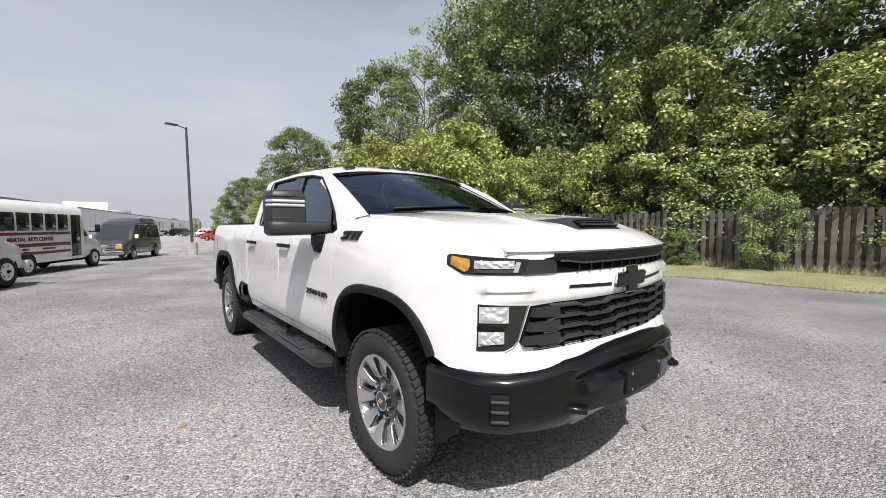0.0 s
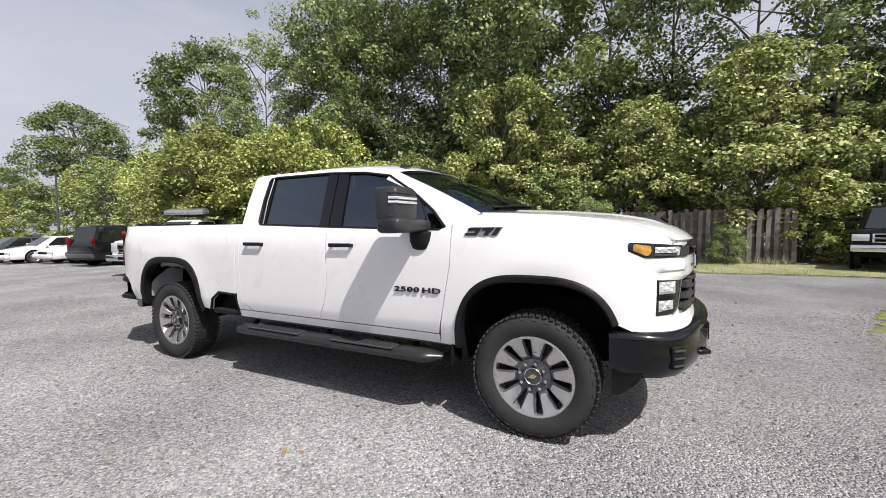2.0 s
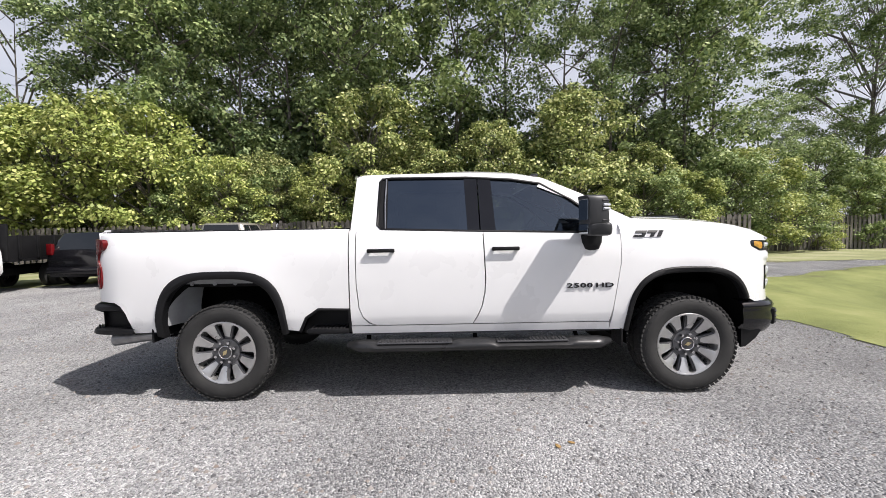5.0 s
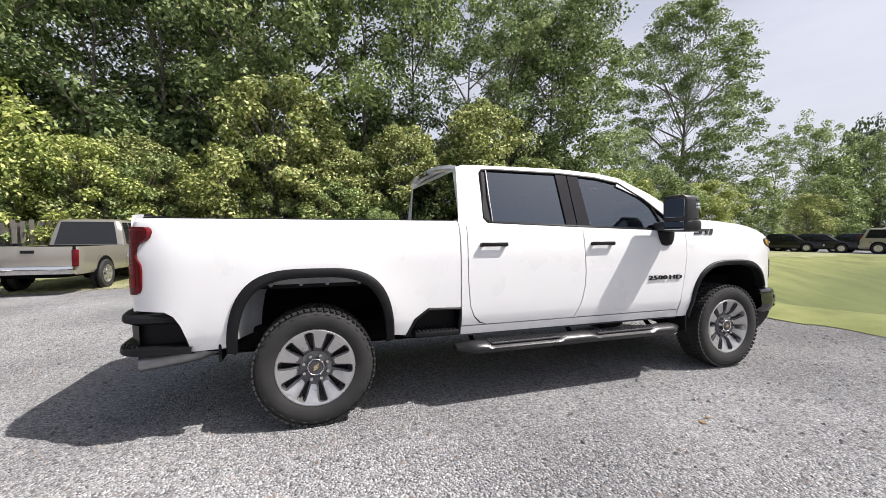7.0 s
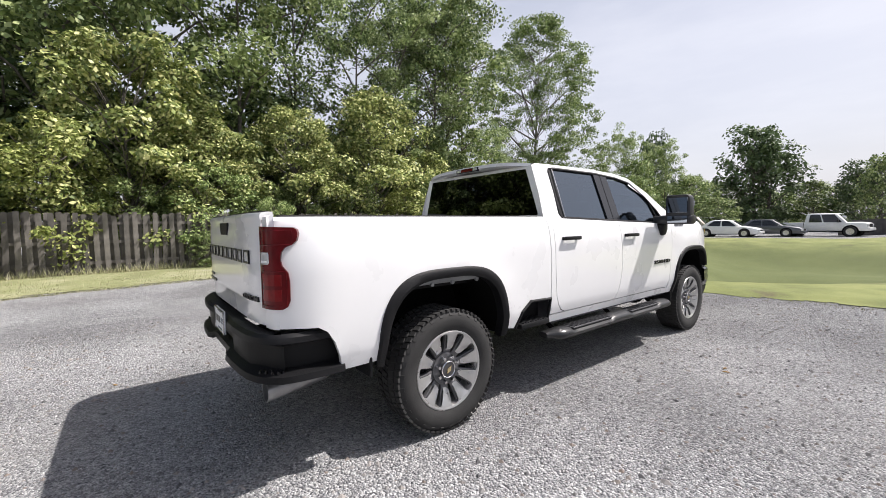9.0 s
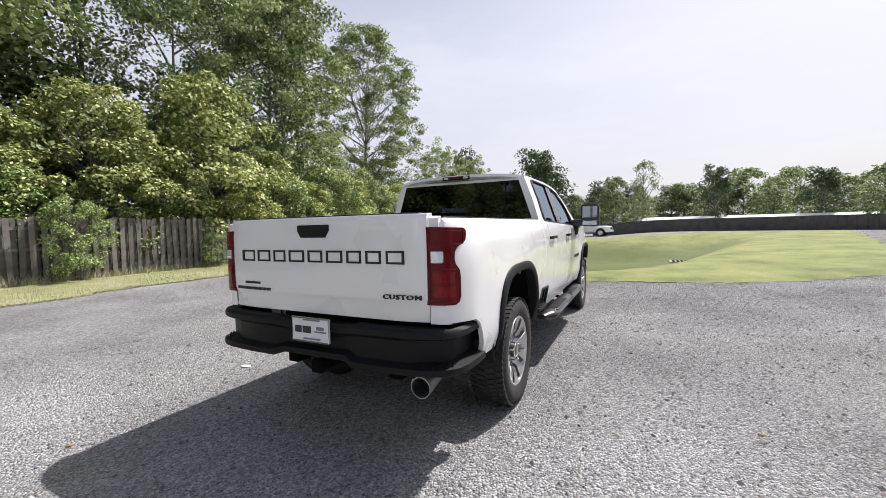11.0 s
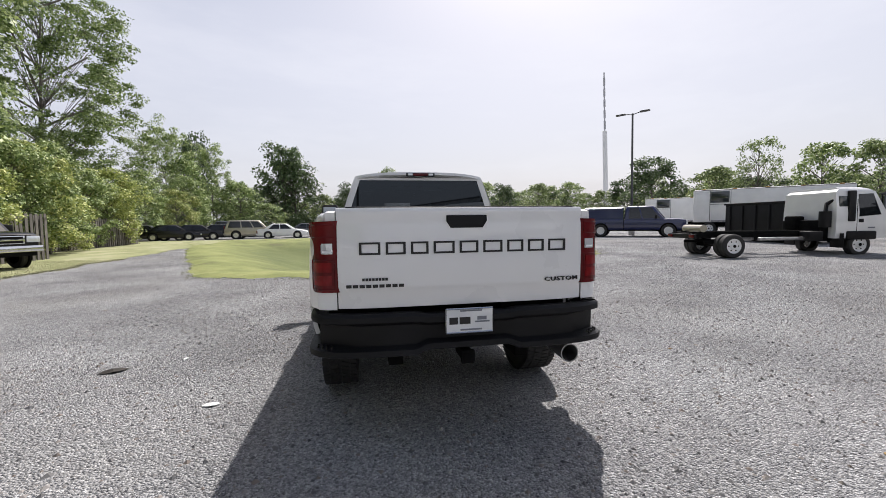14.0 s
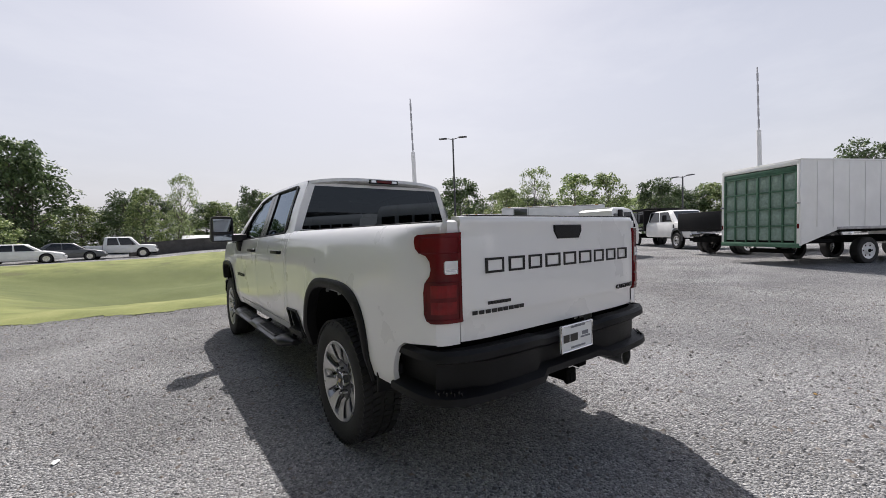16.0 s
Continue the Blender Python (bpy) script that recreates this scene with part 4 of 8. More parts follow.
def build_pickup():
    t = thing("pickup_truck", "white crew-cab heavy-duty pickup truck parked on the gravel", "pickup truck")
    fa_in, fa_out = (0.520, 0.632, 3.2), (0.565, 0.684, 3.0)
    ra_in, ra_out = (0.510, 0.645, 3.3), (0.567, 0.710, 3.4)
    belt = lambda y: 1.395 + 0.032 * (y - 0.594)
    for sgn in (-1, 1):
        a = arch(0, 0.545, 0.66, 3.1, lo=0.56)
        fender = [(0.595, 1.525), (-0.596, 1.525), (-0.596, 0.79)] + [p for p in a[::-1] if not (p[0] < 0 and p[1] < 0.8)] + [(0.56, 0.57), (0.688, 0.57), (0.655, 0.80), (0.592, 1.16), (0.588, 1.44)]
        side_panel("fender", fender, t, sgn, fender=True)
        fd = [(0.598, 1.16), (0.661, 0.80), (0.695, 0.645), (1.868, 0.645), (1.826, 0.72), (1.790, 0.80), (1.765, 0.92), (1.757, 1.05), (1.764, 1.2), (1.772, belt(1.77)), (0.594, belt(0.594))]
        door = side_panel("front_door", fd, t, sgn)
        rd = [(1.878, 0.645), (2.71, 0.645), (2.765, 0.668), (2.82, 0.72), (2.852, 0.80), (2.870, 1.0), (2.873, 1.2), (2.870, belt(2.87)), (1.782, belt(1.78)), (1.774, 1.2), (1.767, 1.05), (1.775, 0.92), (1.80, 0.80), (1.836, 0.72)]
        door2 = side_panel("rear_door", rd, t, sgn)
        side_panel("rocker_panel", [(0.69, 0.57), (2.925, 0.57), (2.93, 0.637), (0.692, 0.637)], t, sgn)
        side_panel("cab_corner", [(2.725, 0.645), (2.925, 0.645), (2.93, 0.80), (2.932, 1.468), (2.878, 1.468), (2.881, 1.2), (2.878, 1.0), (2.860, 0.80), (2.828, 0.715), (2.775, 0.66)], t, sgn)
        ar = arch(4.037, 0.54, 0.68, 3.35, lo=0.60)
        bed = [(2.942, 1.482), (2.942, 0.80), (3.21, 0.80), (3.31, 0.725), (3.37, 0.605)] + [(p[0], p[1]) for p in ar[::-1]] + [(4.81, 0.61), (4.83, 0.70), (4.86, 0.785), (4.90, 0.85), (4.95, 0.882), (5.13, 0.89), (5.13, 1.482)]
        side_panel("bedside", bed, t, sgn)
        trim_strip(t, sgn, 0.0, fa_in, fa_out, 0.80, 0.46)
        trim_strip(t, sgn, 4.037, ra_in, ra_out, 0.50, 0.56)
        # door handles with body-colour cups
        for hy in (1.59, 2.655):
            bm = bmesh.new()
            xh = side_x(hy, 1.28)
            box(bm, (sgn * (xh + 0.032), hy, 1.292), (0.022, 0.235, 0.032), 0.008)
            for dy in (-0.102, 0.102):
                box(bm, (sgn * (xh + 0.012), hy + dy, 1.289), (0.04, 0.026, 0.030), 0.006)
            part("door_handle", bm, BLACKPL, door if hy < 2 else door2, "black pull handle", smooth=40)
            bm = bmesh.new()
            bmesh.ops.create_uvsphere(bm, u_segments=16, v_segments=8, radius=1, matrix=Matrix.Translation((sgn * (xh - 0.002), hy, 1.26)) @ Matrix.Diagonal((0.006, 0.085, 0.05, 1)))
            part("handle_cup", bm, WHITE, door if hy < 2 else door2, smooth=60)
        # upper cab side: painted frame round the window opening
        outer = [(0.40, 1.50), (0.64, 1.62), (0.88, 1.765), (1.22, 1.918), (1.48, 1.955), (1.9, 1.975), (2.6, 1.972), (2.83, 1.967), (2.892, 1.945), (2.91, 1.7), (2.93, 1.455), (2.7, belt(2.7) - 0.012), (1.776, belt(1.776) - 0.012), (0.594, belt(0.594) - 0.012)]
        inner = [(0.665, 1.43), (0.78, 1.555), (0.98, 1.71), (1.24, 1.862), (1.50, 1.905), (1.9, 1.930), (2.58, 1.934), (2.66, 1.925), (2.68, 1.90), (2.688, 1.70), (2.695, 1.51), (2.665, 1.474), (1.776, 1.442), (0.71, 1.412)]
        bm = bmesh.new()
        rows = []
        for (yo, zo), (yi, zi) in zip(outer, inner):
            rows.append([(sgn * upper_x(zo), yo, zo), (sgn * (upper_x(zo * 0.4 + zi * 0.6) + 0.004), yo * 0.4 + yi * 0.6, zo * 0.4 + zi * 0.6), (sgn * upper_x(zi), yi, zi), (sgn * (upper_x(zi) - 0.03), yi, zi)])
        loft(bm, rows + [rows[0]])
        bmesh.ops.remove_doubles(bm, verts=bm.verts, dist=1e-5)
        bmesh.ops.recalc_face_normals(bm, faces=bm.faces)
        part("cab_side_frame", bm, WHITE, t, smooth=40)
        # black window surround
        bm = bmesh.new()
        loop = [Vector((sgn * (upper_x(z) - 0.004), y, z)) for y, z in inner]
        tube(bm, loop, 0.013, 6, closed=True)
        part("window_seal", bm, BLACKPL, t, smooth=60)
        # glass
        g = bmesh.new()
        wf = [(0.71, 1.412), (0.665, 1.43), (0.78, 1.555), (0.98, 1.71), (1.24, 1.862), (1.50, 1.905), (1.70, 1.920), (1.68, 1.440)]
        vs = [g.verts.new((sgn * (upper_x(z) - 0.014), y, z)) for y, z in wf]
        g.faces.new(vs)
        bmesh.ops.recalc_face_normals(g, faces=g.faces)
        part("front_window", g, GLASS_S, door, "lightly tinted side glass")
        g = bmesh.new()
        wr = [(1.89, 1.446), (1.90, 1.930), (2.58, 1.934), (2.635, 1.93), (2.640, 1.474)]
        vs = [g.verts.new((sgn * (upper_x(z) - 0.014), y, z)) for y, z in wr]
        g.faces.new(vs)
        bmesh.ops.recalc_face_normals(g, faces=g.faces)
        part("rear_window", g, GLASS_P, door2, "dark privacy glass")
        bm = bmesh.new()
        prism(bm, [(1.660, 1.438), (1.79, 1.442), (1.800, 1.926), (1.685, 1.919)], lambda y, z, w: (sgn * (upper_x(z) - 0.012 + w), y, z), 0.012)
        prism(bm, [(1.801, 1.443), (1.905, 1.447), (1.925, 1.930), (1.811, 1.927)], lambda y, z, w: (sgn * (upper_x(z) - 0.012 + w), y, z), 0.012)
        bmesh.ops.recalc_face_normals(bm, faces=bm.faces)
        part("b_pillar_cover", bm, GLOSSBLK, t, "black pillar cover")
        bm = bmesh.new()
        prism(bm, [(2.612, 1.474), (2.685, 1.50), (2.674, 1.905), (2.612, 1.93)], lambda y, z, w: (sgn * (upper_x(z) - 0.012 + w), y, z), 0.010)
        bmesh.ops.recalc_face_normals(bm, faces=bm.faces)
        part("quarter_trim", bm, BLACKPL, t)
        bm = bmesh.new()
        tube(bm, [(sgn * (upper_x(z) - 0.006), y, z) for y, z in ((0.79, 1.418), (0.845, 1.52), (0.905, 1.645))], 0.009, 6)
        part("window_divider", bm, BLACKPL, t)
        bm = bmesh.new()
        tube(bm, [(sgn * (upper_x(z) + 0.004), y, z) for y, z in ((2.625, 1.48), (2.63, 1.7), (2.622, 1.925))], 0.006, 6)
        part("quarter_seal", bm, STEEL, t, "thin bright quarter window edge")
        # running board: an oval tube with sunk tread pads, ends tucked in
        bm = bmesh.new()
        rows = []
        for y in frange(0.67, 2.97, 0.04):
            e = min(y - 0.67, 2.97 - y)
            k = smooth01(-0.02, 0.14, e)
            cx, w, h = 0.945 + 0.055 * k, 0.045 + 0.045 * k, 0.022 + 0.03 * k
            dip = 0.016 * sum(smooth01(p - 0.03, p + 0.03, y) * (1 - smooth01(q - 0.03, q + 0.03, y)) for p, q in ((1.05, 1.70), (2.04, 2.72)))
            rows.append([(sgn * (cx + w * math.cos(a_)), y, 0.468 + h * math.sin(a_) - (dip if math.sin(a_) > 0.3 else 0)) for a_ in [2 * math.pi * j / 18 for j in range(18)]])
        loft(bm, rows, closed=True, cap=True)
        bmesh.ops.recalc_face_normals(bm, faces=bm.faces)
        rb = part("running_board", bm, STEPBAR, t, "black oval side step", smooth=50)
        for y0, y1 in ((1.07, 1.68), (2.06, 2.70)):
            bm = bmesh.new()
            box(bm, (sgn * 1.012, (y0 + y1) / 2, 0.503), (0.12, y1 - y0, 0.016), 0.006)
            for y in frange(y0 + 0.03, y1 - 0.03, 0.032):
                box(bm, (sgn * 1.012, y, 0.513), (0.1, 0.012, 0.010), 0)
            part("tread_pad", bm, DARKALU, rb, "ribbed grey tread pad")
        for y in (0.95, 1.85, 2.8):
            bm = bmesh.new()
            tube(bm, [(sgn * 0.99, y, 0.465), (sgn * 0.90, y, 0.50), (sgn * 0.78, y, 0.60)], 0.02, 8)
            part("bracket", bm, DARK, rb)
        # corner step in the bed side
        bm = bmesh.new()
        prism(bm, [(2.945, 0.795), (2.945, 0.56), (3.37, 0.56), (3.37, 0.60), (3.31, 0.72), (3.215, 0.795)], lambda y, z, w: (sgn * (0.86 + w), y, z), 0.01)
        part("step_recess", bm, BLACKPL, t)
        bm = bmesh.new()
        box(bm, (sgn * 0.925, 3.13, 0.60), (0.16, 0.36, 0.045), 0.012)
        cs = part("corner_step", bm, BLACKPL, t, "black bed corner step", smooth=40)
        for y in frange(2.99, 3.27, 0.03):
            bm = bmesh.new()
            box(bm, (sgn * 0.935, y, 0.626), (0.13, 0.012, 0.01), 0)
            part("step_rib", bm, GREYPL, cs)
        bm = bmesh.new()
        tube(bm, [(sgn * (side_x(y, z) + 0.002), y, z) for y, z in ((2.944, 0.59), (2.944, 0.79), (3.205, 0.797), (3.31, 0.725), (3.372, 0.60))], 0.013, 6)
        part("step_trim", bm, BLACKPL, t)
        # towing mirror: upper head, lower housing that runs in to the door, base
        bm = bmesh.new()
        loft(bm, [[(sgn * (1.217 + w * sx), y + dy, z) for sx, y in ((-1, 0.99), (1, 0.99), (1, 0.90), (0.86, 0.83), (-0.9, 0.80), (-1, 0.83))] for z, w, dy in
                  ((1.475, 0.122, 0), (1.50, 0.126, 0), (1.66, 0.126, 0.004), (1.695, 0.118, 0.012), (1.712, 0.098, 0.026))], closed=True, cap=True)
        bmesh.ops.recalc_face_normals(bm, faces=bm.faces)
        bmesh.ops.bevel(bm, geom=[e for e in bm.edges if e.calc_face_angle(0) > 0.5], offset=0.012, segments=2, profile=0.5, affect="EDGES")
        head = part("mirror", bm, MIRRORPL, t, "tall black towing mirror", smooth=40)
        bm = bmesh.new()
        loft(bm, [[(sgn * x, yc + d * math.copysign(abs(math.cos(a_)) ** 0.5, math.cos(a_)), 1.445 + h * math.copysign(abs(math.sin(a_)) ** 0.5, math.sin(a_))) for a_ in [2 * math.pi * j / 20 for j in range(20)]]
                  for x, yc, d, h in ((0.925, 0.86, 0.062, 0.034), (0.935, 0.86, 0.075, 0.044), (1.05, 0.88, 0.088, 0.05), (1.20, 0.895, 0.094, 0.054), (1.325, 0.90, 0.092, 0.054), (1.343, 0.90, 0.075, 0.042))], closed=True, cap=True)
        bmesh.ops.recalc_face_normals(bm, faces=bm.faces)
        part("mirror_arm", bm, MIRRORPL, head, smooth=50)
        bm = bmesh.new()
        loft(bm, [[(sgn * (cx + w * math.copysign(abs(math.cos(a_)) ** 0.6, math.cos(a_))), 0.845 + d * math.copysign(abs(math.sin(a_)) ** 0.6, math.sin(a_)), z) for a_ in [2 * math.pi * j / 16 for j in range(16)]]
                  for z, cx, w, d in ((1.262, 0.975, 0.03, 0.03), (1.275, 0.973, 0.055, 0.062), (1.33, 0.965, 0.075, 0.085), (1.39, 0.955, 0.085, 0.092), (1.402, 0.955, 0.07, 0.08))], closed=True, cap=True)
        bmesh.ops.recalc_face_normals(bm, faces=bm.faces)
        part("mirror_base", bm, BLACKPL, head, smooth=50)
        for zg, hg in ((1.60, 0.165), (1.446, 0.075)):
            bm = bmesh.new()
            box(bm, (sgn * 1.217, 0.995, zg), (0.205, 0.008, hg), 0.003, Matrix.Identity(4))
            part("mirror_glass", bm, MIRRORG, head, "mirror glass")
        for zl in (1.632, 1.603):
            bm = bmesh.new()
            tube(bm, [(sgn * 1.11, 0.806, zl), (sgn * 1.22, 0.815, zl), (sgn * 1.318, 0.829, zl), (sgn * 1.343, 0.885, zl)], 0.0105, 8)
            part("mirror_lamp", bm, CLEARL, head, "clear ribbed marker lamp")
        for zr in (1.512, 1.667):
            bm = bmesh.new()
            tube(bm, [(sgn * 1.10, 0.812, zr), (sgn * 1.22, 0.818, zr), (sgn * 1.32, 0.833, zr), (sgn * 1.341, 0.89, zr)], 0.006, 6)
            part("mirror_rib", bm, GREYPL, head)
        # headlamp cluster
        bm = bmesh.new()
        front_patch(bm, [(1.072, 1.325), (1.084, 1.315), (1.086, 1.272), (1.012, 1.234), (0.735, 1.231), (0.705, 1.303)], 0.005, 0.03, 0.03, sgn)
        hl = part("headlamp", bm, LAMPBLK, t, "slim smoked headlamp strip", smooth=40)
        bm = bmesh.new()
        front_patch(bm, [(1.068, 1.315), (1.076, 1.308), (1.076, 1.276), (1.012, 1.246), (0.995, 1.252), (0.985, 1.275), (0.99, 1.304)], 0.009, 0.01, 0.03, sgn)
        part("turn_signal", bm, AMBER, hl, "amber turn signal", smooth=40)
        part("lamp_reflector", facets(0.965, 0.775, 1.262, 1.298, 12, 3, 0.011, sgn, 3), CLEARL, hl, "clear ribbed reflector")
        bm = bmesh.new()
        front_patch(bm, [(0.955, 1.258), (0.78, 1.256), (0.785, 1.243), (0.96, 1.244)], 0.009, 0.01, 0.03, sgn)
        part("lamp_base", bm, DARKALU, hl)
        bm = bmesh.new()
        front_patch(bm, [(0.762, 1.292), (0.742, 1.291), (0.758, 1.245), (0.778, 1.245)], 0.010, 0.01, 0.03, sgn)
        part("lamp_blade", bm, CLEARL, hl)
        bm = bmesh.new()
        front_patch(bm, [(0.702, 1.301), (0.575, 1.297), (0.56, 1.285), (0.56, 1.236), (0.73, 1.234)], 0.012, 0.03, 0.03, sgn)
        part("grille_corner", bm, GREYPL, t, smooth=40)
        # lower lamp box
        bm = bmesh.new()
        front_patch(bm, [(0.938, 1.1), (0.708, 1.091), (0.757, 0.93), (0.78, 0.905), (0.815, 0.888), (0.942, 0.886)], 0.004, 0.03, 0.03, sgn)
        ll = part("main_lamp", bm, LAMPBLK, t, "square smoked main beam lamp", smooth=40)
        part("beam_reflector", facets(0.934, 0.80, 1.016, 1.090, 8, 5, 0.010, sgn, 5), CLEARL, ll, "bright faceted reflector")
        part("beam_reflector", facets(0.936, 0.82, 0.908, 0.976, 8, 5, 0.010, sgn, 6, 0.02), CLEARL, ll, "bright faceted reflector")
        bm = bmesh.new()
        front_patch(bm, [(0.936, 1.004), (0.81, 1.0), (0.815, 0.984), (0.937, 0.988)], 0.009, 0.01, 0.03, sgn)
        part("lamp_divider", bm, GLOSSBLK, ll)
        bm = bmesh.new()
        tube(bm, [wrap(sgn * u, z, 0.005) for u, z in ((0.704, 1.094), (0.754, 0.93), (0.778, 0.902), (0.815, 0.884))], 0.004, 6)
        part("lamp_trim", bm, STEEL, ll)
        # bonnet side gutter under the seam
        bm = bmesh.new()
        loft(bm, [[(sgn * x, y, lerp_table(FENDER_TOP, y) - 0.02) for x in (0.70, 0.80)] for y in frange(-0.58, 0.44, 0.1)])
        bmesh.ops.recalc_face_normals(bm, faces=bm.faces)
        part("hood_gutter", bm, WHITE, t)
        # tail lamp wrapping the corner
        bm = bmesh.new()
        lamp = [(0.0, 0.995), (0.165, 0.995), (0.19, 1.008), (0.203, 1.04), (0.203, 1.145), (0.196, 1.188), (0.168, 1.224), (0.160, 1.255), (0.165, 1.295), (0.184, 1.321), (0.224, 1.337), (0.244, 1.357), (0.250, 1.392), (0.245, 1.414), (0.228, 1.425), (0.0, 1.433)]
        bend = [(0.808, 5.184), (0.86, 5.178), (0.90, 5.166), (0.933, 5.142), (0.958, 5.10), (0.980, 5.05), (0.997, 5.0), (1.010, 4.95)]

        def corner(u, z, out=0.0):
            for (x0, y0), (x1, y1) in zip(bend, bend[1:]):
                d_ = math.hypot(x1 - x0, y1 - y0)
                if u <= d_ or (x1, y1) == bend[-1]:
                    f_ = u / d_
                    nx_, ny_ = (y0 - y1) / d_, (x1 - x0) / d_
                    return (sgn * (x0 + (x1 - x0) * f_ + nx_ * out), y0 + (y1 - y0) * f_ + ny_ * out, z)
                u -= d_

        sheet(bm, lamp, frange(0.02, 0.24, 0.02), [], corner, inward=(-sgn * 0.03, -0.02, 0))
        bmesh.ops.recalc_face_normals(bm, faces=bm.faces)
        tl = part("tail_lamp", bm, REDLENS, t, "red wrap-around tail lamp", smooth=45)
        bm = bmesh.new()
        sheet(bm, [(0.022, 1.232), (0.086, 1.232), (0.092, 1.24), (0.092, 1.288), (0.086, 1.296), (0.022, 1.296)], [0.04, 0.06, 0.08], [], lambda u, z: corner(u, z, 0.005), inward=(0, -0.012, 0))
        bmesh.ops.recalc_face_normals(bm, faces=bm.faces)
        rl = part("reverse_lamp", bm, CLEARL, tl, "clear reversing lamp")
        bm = bmesh.new()
        sheet(bm, [(0.03, 1.240), (0.084, 1.240), (0.084, 1.252), (0.03, 1.252)], [0.05, 0.07], [], lambda u, z: corner(u, z, 0.008), inward=(0, -0.006, 0))
        part("lamp_strip", bm, PLATEW, rl)
        for u0, u1, z0, z1 in ((0.014, 0.188, 1.015, 1.195), (0.014, 0.22, 1.335, 1.41)):
            bm = bmesh.new()
            loop_ = [corner(u0 + (u1 - u0) * k / 8, z0, 0.001) for k in range(9)] + [corner(u1 - (u1 - u0) * k / 8, z1, 0.001) for k in range(9)]
            tube(bm, loop_, 0.003, 6, closed=True)
            part("lens_rib", bm, REDLENS, tl)
        for z0, z1 in ((1.04, 1.10), (1.12, 1.18)):
            bm = bmesh.new()
            sheet(bm, [(0.03, z0), (0.16, z0), (0.16, z1), (0.03, z1)], frange(0.04, 0.15, 0.02), [], lambda u, z: corner(u, z, 0.003), inward=(0, -0.004, 0))
            bmesh.ops.recalc_face_normals(bm, faces=bm.faces)
            part("lens_cell", bm, REDCELL, tl, "brighter red lens cell")
        # bed corner post between lamp and tailgate
        bm = bmesh.new()
        loft(bm, [[(sgn * 0.812, 5.168, z), (sgn * 0.87, 5.160, z), (sgn * (side_x(5.13, z) - 0.022), 5.147, z), (sgn * side_x(5.13, z), 5.129, z)] for z in (0.885, 1.0, 1.2, 1.4, 1.45, 1.482)] + [[(sgn * 0.812, 5.14, 1.494), (sgn * 0.85, 5.14, 1.494), (sgn * 0.86, 5.13, 1.494), (sgn * 0.865, 5.12, 1.494)]])
        bmesh.ops.recalc_face_normals(bm, faces=bm.faces)
        part("corner_post", bm, WHITE, t, smooth=50)
        # bed rail cap
        bm = bmesh.new()
        box(bm, (sgn * 0.835, 4.02, 1.487), (0.07, 2.15, 0.010), 0.003)
        part("bed_rail_cap", bm, BLACKPL, t)
        # wheel wells and liners
        for cy, a_in in ((0.0, 0.535), (4.037, 0.54)):
            bm = bmesh.new()
            pts = arch(cy, a_in - 0.01, 0.65 if cy == 0 else 0.66, 3.1, lo=0.4 if cy == 0 else 0.52, steps=30)
            rows = [[(sgn * x, y, z) for y, z in pts] for x in (0.955, 0.8, 0.6, 0.45)]
            loft(bm, rows)
            inner_ring = [bm.verts.new((sgn * 0.45, y, z)) for y, z in pts]
            bm.faces.new(inner_ring)
            bmesh.ops.recalc_face_normals(bm, faces=bm.faces)
            part("wheel_liner", bm, DARK, t, smooth=40)
        bm = bmesh.new()
        loft(bm, [[(sgn * 0.945, y, 1.085), (sgn * 0.925, y, 1.03), (sgn * 0.915, y, 1.022), (sgn * 0.86, y, 1.02)] for y in frange(3.62, 4.40, 0.06)])
        bmesh.ops.recalc_face_normals(bm, faces=bm.faces)
        lf = part("liner_flange", bm, LINER, t, "grey inner bed panel", smooth=40)
        for y in (3.72, 3.95, 4.13, 4.33):
            bm = bmesh.new()
            cyl(bm, (sgn * 0.918, y, 1.022), (sgn * 0.933, y, 1.022), 0.014, seg=12)
            part("liner_bolt", bm, LINER, lf)
        bm = bmesh.new()
        rear = [(4.40, 1.075), (4.47, 1.03), (4.515, 0.93), (4.535, 0.80), (4.545, 0.66)]
        loft(bm, [[(sgn * x, y - dy, z) for x, dy in ((0.945, 0), (0.90, 0.015), (0.78, 0.06), (0.66, 0.12))] for y, z in rear])
        bmesh.ops.recalc_face_normals(bm, faces=bm.faces)
        part("rear_liner", bm, LINER, t, "grey rear wheel-house panel", smooth=40)
        # mud flaps
        for y, z in ((0.585, 0.50), (4.64, 0.60)):
            bm = bmesh.new()
            box(bm, (sgn * 0.90, y, z), (0.20, 0.02, 0.15 if y < 2 else 0.14), 0.006)
            part("mud_flap", bm, BLACKPL, t)
        bm = bmesh.new()
        m = Matrix.Translation((sgn * 1.0165, 0.887, 0.962)) @ Matrix.Rotation(radians(90 * sgn), 4, "Z") @ Matrix.Rotation(radians(90), 4, "X")
        for word, dx in (("2500", -0.068), ("HD", 0.145)):
            bm = bmesh.new()
            text_mesh(bm, word, 0.056, m @ Matrix.Translation((dx, 0, 0)), 0.012, 1.06, 0.0006, 1.9)
            part("door_lettering", bm, LETTER, door, "black raised capacity lettering")
        # slanted fender badge drawn as plain shapes
        bm = bmesh.new()

        def fend(u, v, w):
            y, z = 0.345 - u, 1.398 + v
            return (sgn * (side_x(y, z) - 0.004 + w), y, z)

